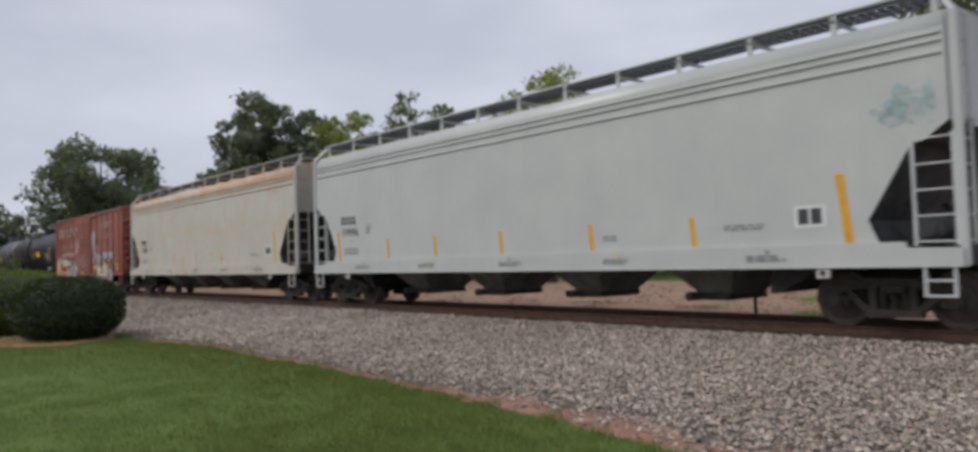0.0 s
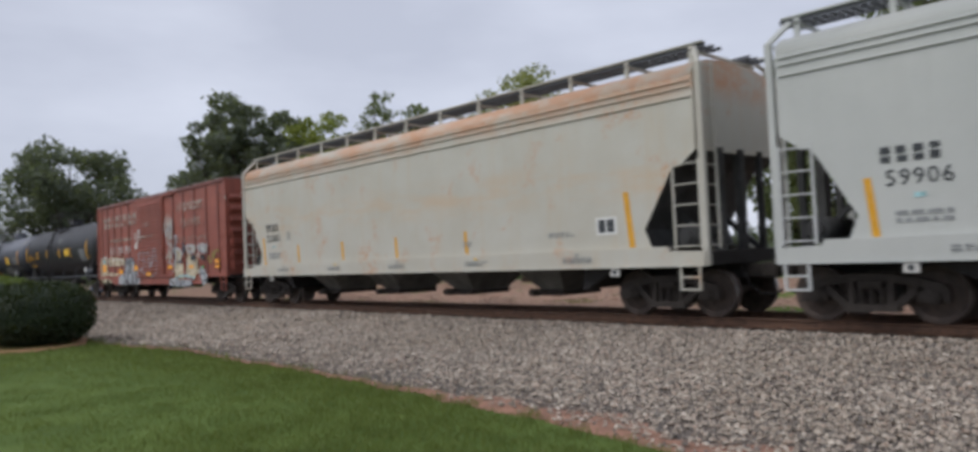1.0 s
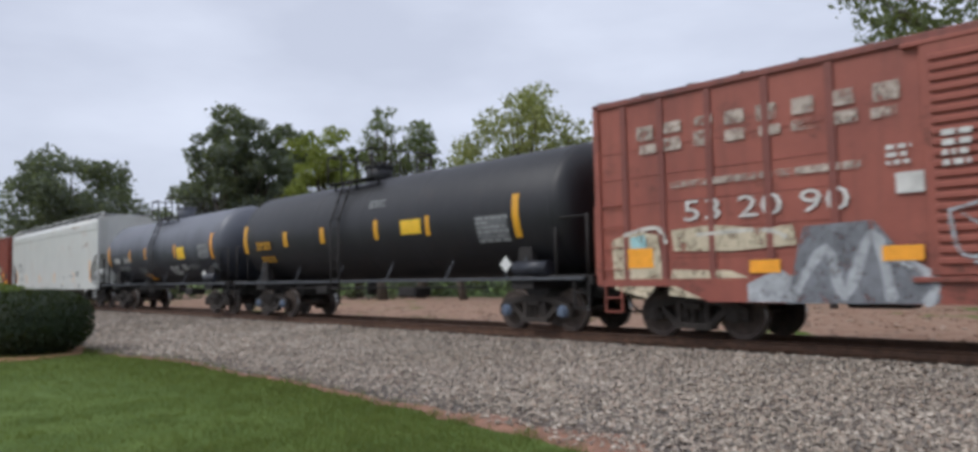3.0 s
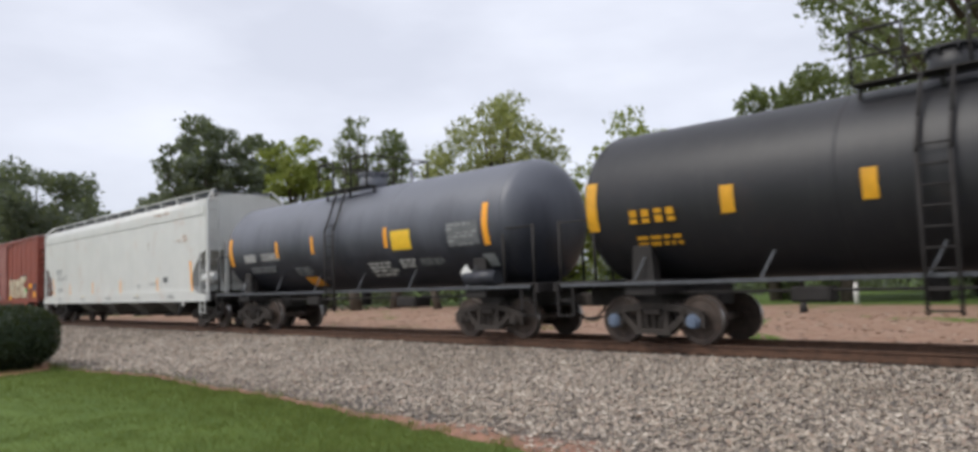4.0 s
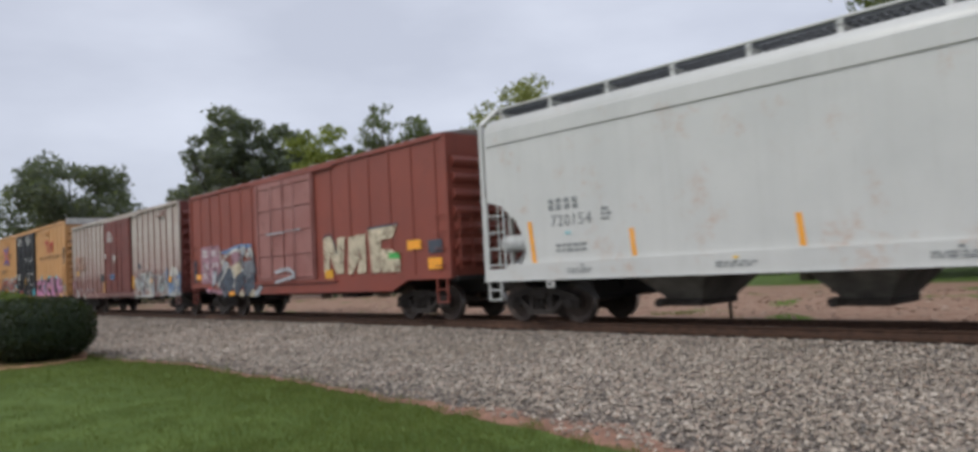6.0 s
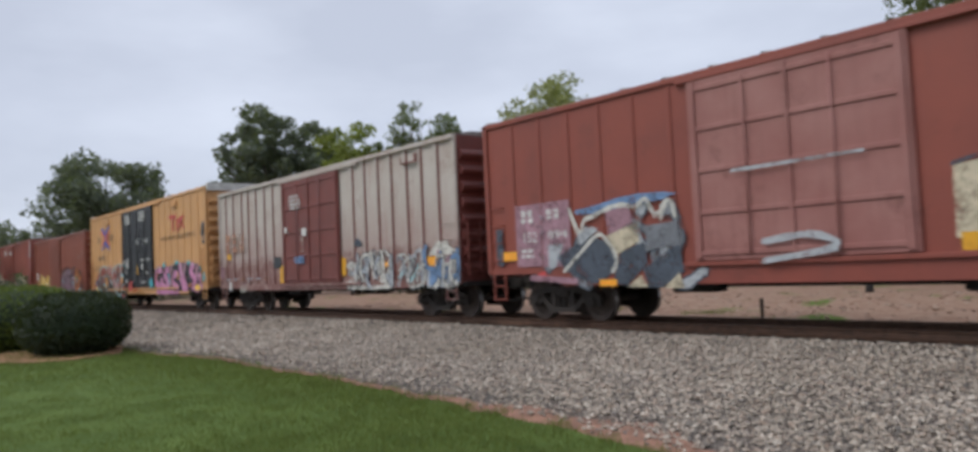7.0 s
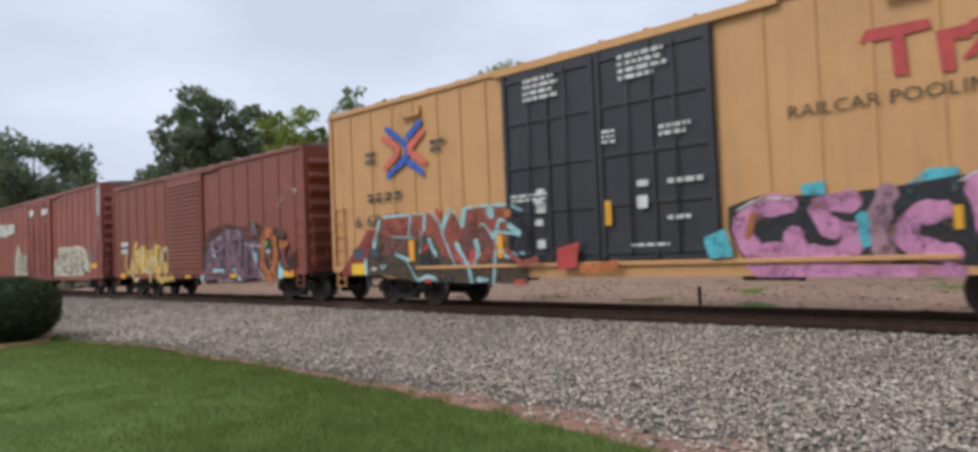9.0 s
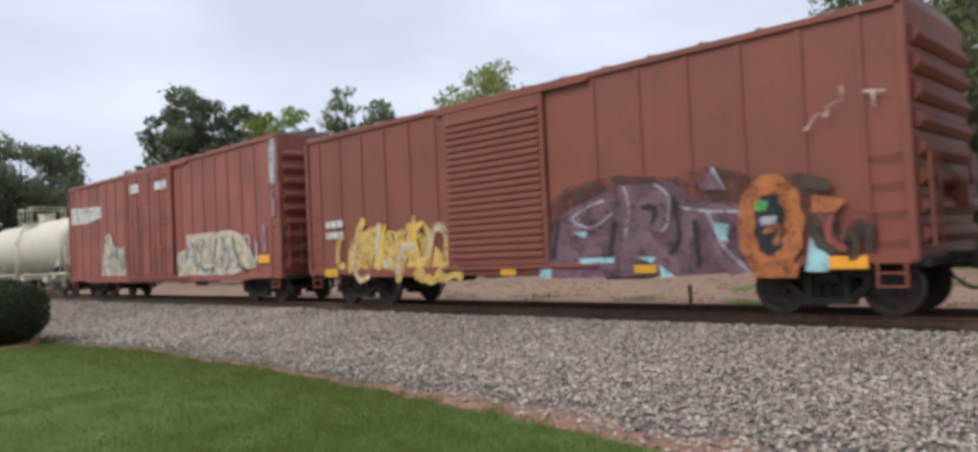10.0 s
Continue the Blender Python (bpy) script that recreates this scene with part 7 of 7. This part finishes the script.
    spray(car, "g_aqua", 0.077, [(-2.5, 1.86), (-2.22, 1.69)], yd)
    spray(car, "g_aqua", 0.022, [(-2.81, 1.33), (-2.08, 1.25)], yd)
    spray(car, "g_aqua", 0.077, [(-2.61, 1.22), (-2.36, 1.23)], yd)
    spray(car, "g_aqua", 0.072, [(-4.34, 1.52), (-4.18, 1.26), (-3.96, 0.99)], y)
    spray(car, "g_aqua", 0.044, [(-3.96, 0.99), (-3.86, 0.64)], y)
    spray(car, "g_aqua", 0.072, [(-3.69, 1.57), (-3.62, 1.32), (-3.76, 1.09)], y)
    spray(car, "g_aqua", 0.022, [(-4.37, 1.27), (-4.18, 1.03), (-3.93, 0.99)], y)
    spray(car, "red", 0.061, [(-4.34, 1.33), (-4.19, 1.1)], y)
    spray(car, "red", 0.083, [(-3.8, 1.31), (-3.85, 1.12)], y)
    spray(car, "g_aqua", 0.044, [(-6.65, 1.34), (-6.15, 1.19)], y)
    spray(car, "g_aqua", 0.028, [(-6.22, 1.16), (-5.86, 0.71)], y)
    spray(car, "g_aqua", 0.061, [(-5.32, 1.66), (-5.2, 1.45), (-5.1, 1.3)], y)
    spray(car, "red", 0.044, [(-5.58, 1.41), (-5.38, 1.52)], y)
    spray(car, "red", 0.061, [(-4.99, 2.37), (-4.92, 2.2)], y)
    spray(car, "g_aqua", 0.044, [(-5.78, 0.68), (-5.39, 0.77), (-5.06, 0.67)], y)
    spray(car, "red", 0.05, [(-5.5, 0.67), (-5.31, 0.67)], y)
    spray(car, "g_aqua", 0.055, [(-7.98, 1.21), (-7.97, 0.86)], y)
    spray(car, "g_aqua", 0.033, [(-7.32, 1.05), (-7.22, 0.99), (-7.11, 1.09)], y)
    spray(car, "g_cream", 0.044, [(-7.69, 0.97), (-7.5, 0.99)], y)
    spray(car, "g_aqua", 0.055, [(-3.65, 0.69), (-3.36, 0.69)], y)
    spray(car, "g_slate", 0.066, [(-4.84, 0.69), (-4.57, 0.69)], y)
    spray(car, "red", 0.055, [(-2.35, 0.65), (-2.13, 0.64)], yd)
    patch(car, "reflector_strip", -6.00, 1.42, 0.20, 0.53, "orange", y)
    patch(car, "reflector_strip", -2.90, 1.43, 0.17, 0.52, "orange", y)
    patch(car, "sticker", -7.56, 1.41, 0.36, 0.23, "g_slate", y)
    shape(car, "red", [(-1.15, 1.32), (-0.58, 1.45), (-0.67, 0.93), (-1.18, 0.89)], yd)
    shape(car, "g_orange", [(-0.6, 0.98), (0.34, 1.07), (0.33, 0.87), (-0.58, 0.8)], yd)
    patch(car, "sticker", -1.62, 2.31, 0.21, 0.10, "white", yd)
    patch(car, "sticker", -1.61, 1.88, 0.21, 0.13, "white", yd)
    patch(car, "sticker", -1.57, 1.43, 0.22, 0.18, "white", yd)
    spray(car, "g_black", 0.08, [(-2.4, 2.01), (-2.05, 1.7), (-2.29, 1.33)], yd)
    spray(car, "g_rust", 0.07, [(-2.59, 1.34), (-2.18, 1.06), (-1.73, 1.12)], yd)


def paint_brown(car, y, yd):
    shape(car, "g_gold", [(-6.2, 0.85), (-5.95, 1.75), (-5.0, 2.1), (-3.9, 1.9), (-3.5, 2.15), (-2.8, 1.7), (-2.2, 1.3), (-1.85, 0.8)], y)
    for k in range(9):
        x = -6.0 + 0.47 * k
        spray(car, "g_brick" if k % 2 else "g_umber", 0.035, [(x, 0.95), (x + 0.16, 1.4), (x + 0.02, 1.85 - 0.05 * abs(k - 4))], y)
    graffiti(car, -6.53, -1.58, 0.72, 2.24, 14, ("g_gold", "g_gold", "g_cream"), "g_gold", y, 51, 0.07)
    spray(car, "signal_yellow", 0.05, [(-4.39, 2.09), (-4.69, 0.99)], y)
    spray(car, "signal_yellow", 0.05, [(-3.21, 2.02), (-3.07, 0.96)], y)
    patch(car, "reflector_strip", -6.88, 0.91, 0.63, 0.22, "amber", y)
    bars(car, -6.52, 2.10, 1.08, 0.62, 2, "white", y, 5)
    patch(car, "reflector_strip", 0.01, 0.84, 0.45, 0.13, "amber", yd)
    shape(car, "overspray", [(1.02, 2.16), (1.67, 2.54), (2.84, 2.65), (4.07, 2.49), (4.82, 2.62), (5.66, 2.36), (6.44, 2.33), (6.72, 2.04), (6.41, 1.69), (5.29, 1.77), (2.79, 1.94), (1.35, 1.36), (0.74, 1.78)], y)
    shape(car, "g_purple", [(1.32, 1.85), (1.83, 2.1), (2.82, 2.44), (4.06, 2.41), (4.6, 2.02), (5.39, 1.92), (5.4, 0.77), (4.15, 0.71), (1.05, 0.69), (0.95, 0.98)], y)
    shape(car, "g_mauve", [(1.52, 2.03), (2.25, 2.21), (2.81, 2.21), (2.68, 1.9), (2.1, 1.8), (1.79, 1.53), (2.65, 1.49), (2.58, 1.18), (1.83, 1.15), (2.73, 0.99), (2.6, 0.69), (1.12, 0.71), (1.35, 1.36)], y)
    shape(car, "g_mauve", [(2.88, 2.43), (3.15, 2.45), (3.28, 2.08), (3.86, 2.38), (4.02, 2.03), (3.86, 1.61), (3.55, 1.45), (4.07, 1.09), (4.15, 0.75), (3.71, 0.8), (3.29, 1.33), (3.21, 0.85), (2.85, 0.85), (2.98, 1.75)], y)
    shape(car, "g_mauve", [(4.23, 2.05), (5.34, 1.89), (5.28, 1.61), (4.9, 1.72), (5.25, 1.05), (5.48, 0.77), (5.1, 0.7), (4.73, 1.23), (4.67, 1.73), (4.49, 1.7), (4.36, 1.08), (4.08, 1.26)], y)
    shape(car, "g_mauve", [(4.86, 2.58), (5.1, 2.17), (4.6, 2.23)], y)
    spray(car, "g_pale", 0.02, [(2.53, 2.19), (2.12, 2.08), (1.75, 1.87), (2.21, 1.68), (2.74, 1.93)], y)
    spray(car, "g_pale", 0.02, [(3.02, 2.42), (3.12, 2.01), (3.0, 1.48)], y)
    spray(car, "g_pale", 0.02, [(3.71, 2.4), (3.97, 2.16), (3.94, 1.69), (3.81, 1.53)], y)
    spray(car, "g_pale", 0.02, [(4.22, 1.93), (4.77, 1.83), (5.31, 1.79)], y)
    spray(car, "g_pale", 0.02, [(4.75, 1.81), (5.0, 1.22), (5.48, 0.75)], y)
    spray(car, "g_pale", 0.02, [(4.86, 2.58), (5.08, 2.19)], y)
    spray(car, "g_black", 0.05, [(1.38, 1.84), (1.24, 1.17)], y)
    spray(car, "g_black", 0.05, [(2.78, 1.76), (2.63, 1.13)], y)
    spray(car, "g_black", 0.05, [(4.09, 2.11), (4.17, 1.42), (3.98, 1.13)], y)
    spray(car, "g_black", 0.05, [(4.49, 1.66), (4.53, 0.91)], y)
    spray(car, "g_black", 0.05, [(3.43, 1.99), (3.69, 1.97), (3.62, 1.71)], y)
    shape(car, "g_aqua", [(1.76, 1.61), (2.12, 1.61), (2.06, 1.47)], y)
    shape(car, "g_aqua", [(1.88, 1.08), (2.74, 1.08), (2.71, 0.98), (1.93, 0.98)], y)
    shape(car, "g_aqua", [(3.22, 1.07), (3.66, 1.07), (3.57, 0.96)], y)
    shape(car, "g_aqua", [(4.83, 1.64), (5.13, 1.58), (5.07, 1.28), (4.92, 1.35)], y)
    shape(car, "g_aqua", [(0.88, 0.94), (1.17, 0.88), (1.12, 0.69), (0.82, 0.71)], y)
    shape(car, "g_aqua", [(3.72, 0.93), (4.03, 0.71), (3.76, 0.68)], y)
    shape(car, "g_black", [(5.59, 1.57), (5.69, 1.97), (5.9, 2.11), (6.12, 1.91), (6.15, 1.54), (6.07, 1.11), (5.83, 0.98), (5.66, 1.15)], y)
    spray(car, "g_orange", 0.15, [(5.9, 2.22), (5.64, 2.11), (5.47, 1.78), (5.44, 1.35), (5.57, 0.99), (5.81, 0.86), (6.06, 0.98), (6.23, 1.31), (6.25, 1.72), (6.13, 2.07), (5.9, 2.22)], y)
    shape(car, "g_orange", [(5.52, 0.9), (6.31, 0.89), (6.24, 0.66), (5.5, 0.67)], y)
    patch(car, "sticker", 5.72, 1.85, 0.21, 0.16, "g_green", y)
    patch(car, "sticker", 5.83, 1.60, 0.27, 0.14, "g_pale", y)
    spray(car, "g_orange", 0.05, [(5.77, 1.43), (6, 1.5), (5.94, 1.24)], y)
    shape(car, "g_orange", [(6.55, 1.96), (7.09, 1.85), (6.77, 1.54), (6.53, 1.54)], y)
    shape(car, "g_aqua", [(6.52, 1.39), (6.8, 0.97), (6.73, 0.75), (6.39, 0.76)], y)
    spray(car, "g_umber", 0.1, [(6.48, 2.2), (6.77, 2.09)], y)
    spray(car, "g_black", 0.08, [(6.68, 1.38), (7.12, 1.28), (7.28, 1.43)], y)
    patch(car, "reflector_strip", 7.05, 0.89, 0.57, 0.20, "orange", y)
    patch(car, "reflector_strip", 3.42, 0.85, 0.48, 0.15, "amber", y)
    spray(car, "pale", 0.025, [(6.53, 2.99), (6.71, 3.22), (6.87, 3.17), (6.88, 3.31), (7.09, 3.38), (7.1, 3.57)], y)
    spray(car, "pale", 0.025, [(7.42, 3.45), (7.7, 3.41)], y)
    spray(car, "pale", 0.03, [(7.55, 3.41), (7.56, 3.22)], y)
    graffiti(car, 6.53, 7.37, 0.97, 1.59, 6, ("g_rust", "g_umber"), "g_black", y, 98, 0.05)


def paint_high_cube(car, y, yd):
    shape(car, "g_white", [(-9.43, 4.26), (-5.39, 4.1), (-5.36, 3.61), (-7.26, 3.41), (-9.46, 3.48)], y)
    patch(car, "sticker", -1.31, 4.50, 0.91, 0.36, "white", yd)
    patch(car, "sticker", 1.28, 4.42, 1.10, 0.31, "white", yd)
    shape(car, "g_cream", [(-5, 2.75), (-4.43, 2.85), (-4, 2.29), (-2.82, 2.1), (-2.78, 1), (-5.59, 1)], y)
    spray(car, "g_grey", 0.05, [(-4.81, 1.78), (-3.76, 1.88), (-3.14, 1.37)], y)
    shape(car, "g_cream", [(3.18, 2.42), (6.76, 2.42), (7.43, 2.17), (8.25, 1.16), (6.64, 0.94), (5.37, 0.89), (2.44, 0.94), (2.43, 1.78), (3.14, 1.89)], y)
    spray(car, "g_grey", 0.07, [(3.11, 1.57), (3.64, 2.08), (4.04, 1.13)], y)
    spray(car, "g_grey", 0.07, [(4.58, 2.15), (4.28, 1.23), (5.17, 1.11)], y)
    spray(car, "g_umber", 0.06, [(5.47, 2.11), (5.27, 1.01)], y)
    spray(car, "g_grey", 0.07, [(5.91, 2.19), (6.48, 1.48), (6.02, 1)], y)
    spray(car, "g_umber", 0.06, [(6.73, 2.15), (7.07, 1.27), (7.64, 1.07)], y)
    patch(car, "reflector_strip", 8.70, 1.40, 0.76, 0.26, "orange", y)
    spray(car, "g_pale", 0.2, [(9.44, 4.92), (9.42, 3.88)], y)
    spray(car, "g_dusty", 0.15, [(9.38, 3.39), (9.39, 2.84)], y)
    spray(car, "g_dusty", 0.1, [(8.77, 2.43), (8.81, 1.69)], y)
    spray(car, "g_umber", 0.12, [(9.82, 2.28), (9.65, 1.22)], y)
    graffiti(car, 2.44, 8.29, 0.94, 2.18, 10, ("g_cream", "g_white"), "g_grey", y, 66, 0.05)
    graffiti(car, -5.52, -2.71, 1.02, 2.58, 5, ("g_cream", "g_white"), "g_grey", y, 67, 0.05)


# ---- the train ----
def posts_between(a, b, n):
    return [a + (b - a) * k / (n - 1) for k in range(n)]


def build_train():
    # white four-bay hopper
    car, half, y = hopper(-3.85, -22.91, "white_hopper", "clean white covered hopper car with a ribbed eave", 1)
    hopper_marks(car, half, y, "amber", 11, True, "59906", "ink", [-8.34 + 13.38, -10.86 + 13.38, -13.73 + 13.38, -16.35 + 13.38, -18.6 + 13.38])
    shape(car, "faint_teal", [(8.42, 3.22), (8.58, 3.55), (8.74, 3.78), (8.98, 3.62), (9.22, 3.80), (9.26, 3.30), (8.95, 3.12), (8.62, 3.30)], y)
    spray(car, "faint_teal", 0.05, [(8.36, 3.40), (8.62, 3.18), (8.92, 3.28), (9.2, 3.12)], y)
    # rusty cream hopper
    car, half, y = hopper(-24.28, -43.0, "cream_hopper", "cream covered hopper car streaked with rust", 2)
    hopper_marks(car, half, y, "amber", 23, True, "52082", "ink", [2.79, -0.1, -2.81, -5.45])
    # old red boxcar
    fr, re = -44.44, -60.13
    car, half, y, mid = boxcar(fr, re, 0.93, 4.68, "oxide", "faded oxide red boxcar with white lettering and graffiti", [0.045, 0.10, 0.165, 0.235, 0.305, 0.665, 0.735, 0.81, 0.885, 0.955], (-54.0, -50.73), (1.55, 1.8), 3, panel_lines=True, sill_drop=0.2, post_color="oxide_dark", eave_color="oxide_dark", post_w=0.07, post_out=0.04)
    paint_old_red(car, y, -1.70)
    # black tank car
    car, half = tank_car(-60.9, -76.95, 1.54, 2.76, "tank_black", "glossy black tank car with yellow stripes", (1.6, 1.6), 4, blue=True, dome_x=-1.2)
    paint_black_tank(car, 0, 0)
    code = blocks(car, -6.0, 0.13, 1.08, 0.26, 4, "amber", 0.0)
    code.matrix_basis = pose(0, -1.482, 2.33, 13, 0, 0)
    placard(car, 5.94, 1.53)
    # grey-black tank car, sky sheen painted into its upper half
    car, half = tank_car(-78.4, -92.75, 1.50, 2.72, "tank_grey", "grey-black tank car with orange stripes", (1.5, 1.5), 5, dome_x=-0.15)
    paint_grey_tank(car, 0, 0)
    tilt = pose(0, -1.432, 2.25, 14, 0, 0)
    code = blocks(car, -5.0, 0.12, 0.78, 0.24, 4, "white", 0.0)
    code.matrix_basis = tilt
    number = words(car, "202805", -4.43, 0.0, 0.24, "white", 0.0, "fleet_number", width=1.16)
    number.matrix_basis = tilt @ pose(-4.43, 0, 0.0, 90, 0, 0)
    placard(car, 5.41, 1.56)
    # pale grey hopper
    car, half, y = hopper(-93.8, -113.75, "grey_hopper", "pale grey covered hopper car with small rust stains", 6, grooves=False, round_end=True, zb=5.02)
    hopper_marks(car, half, y, "orange", 37, True, "720154", "grey_ink", [5.45, 1.35, -2.3, -5.68], 2.5, 3.75, 1.30)
    for pts, r in (([(8.0, 3.4), (8.3, 3.55), (8.2, 3.3)], 0.07), ([(4.6, 3.15), (4.62, 3.35)], 0.05), ([(5.3, 4.44), (5.9, 4.42), (6.6, 4.46)], 0.06), ([(7.3, 3.3), (7.8, 3.32)], 0.035)):
        spray(car, "rust_stain", r, pts, y - 0.035)
    # deep red boxcar
    car, half, y, mid = boxcar(-115.02, -131.33, 1.02, 4.75, "oxide_new", "deep red boxcar with white and grey graffiti", posts_between(0.059, 0.335, 6) + posts_between(0.60, 0.97, 7), (-125.4, -121.5), (1.9, 1.9), 7, door_color="faded_door", door_kind="plug", sill_drop=0.2)
    paint_deep_red(car, y, -1.70)
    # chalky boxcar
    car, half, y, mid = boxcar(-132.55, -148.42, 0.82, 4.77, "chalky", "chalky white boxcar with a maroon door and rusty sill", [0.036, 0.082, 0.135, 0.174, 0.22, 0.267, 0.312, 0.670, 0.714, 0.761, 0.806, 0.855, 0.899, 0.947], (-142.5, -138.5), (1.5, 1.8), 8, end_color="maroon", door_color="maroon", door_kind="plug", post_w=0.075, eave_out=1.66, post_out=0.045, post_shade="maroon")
    paint_chalky(car, y, -1.70)
    roof_bracket(car, 5.95, 4.31, y, M["maroon"])
    # yellow high-cube boxcar
    car, half, y, mid = boxcar(-149.94, -169.12, 0.83, 5.33, "yellow", "yellow high-cube boxcar with black double doors and graffiti", [0.05, 0.099, 0.147, 0.192, 0.24, 0.283, 0.328, 0.672, 0.717, 0.76, 0.808, 0.853, 0.901, 0.95], (-162.2, -157.1), (2.4, 2.5), 9, door_color="black_door", door_kind="double", roof="yellow", top_end="white", side_ladder=True, sill_drop=0.1, track_reach=(3.2, 3.6))
    paint_yellow(car, y, -1.70)
    roof_bracket(car, 5.6, 4.83, y, M["yellow"])
    roof_bracket(car, -5.9, 4.80, y, M["yellow"])
    # brown boxcar with ribbed door
    car, half, y, mid = boxcar(-170.62, -186.6, 0.78, 4.74, "brown", "brown boxcar with a ribbed door and purple graffiti", posts_between(0.04, 0.352, 6) + [0.648, 0.713, 0.777, 0.84, 0.904, 0.961], (-180.6, -177.5), (1.5, 1.7), 10)
    paint_brown(car, y, -1.70)
    # brown high-cube boxcar
    car, half, y, mid = boxcar(-188.2, -207.7, 0.72, 5.20, "oxide", "faded red-brown high-cube boxcar with cream graffiti", posts_between(0.03, 0.36, 7) + posts_between(0.64, 0.97, 8), (-200.2, -195.8), (2.3, 2.3), 11, door_kind="double")
    paint_high_cube(car, y, -1.70)
    # cream tank car
    car, half = tank_car(-209.4, -224.5, 1.48, 2.70, "tank_white", "cream white tank car with a railed dome platform", (1.5, 1.5), 12, frame_color="tank_white")


build_train()


# ---- what moves ----
def motions():
    for car, mid in CARS:
        walk(car, [(t, pose(mid + SPEED * t, TRACK_Y, 0)) for t in (0.0, 2.5, 5.0, 7.5, 10.0)])
    turn = math.degrees(SPEED / 0.457)
    for axle, x in WHEELSETS:
        walk(axle, [(k / FPS, pose(x, 0, 0.457, 0, turn * k / FPS, 0)) for k in range(10 * FPS + 1)])


motions()
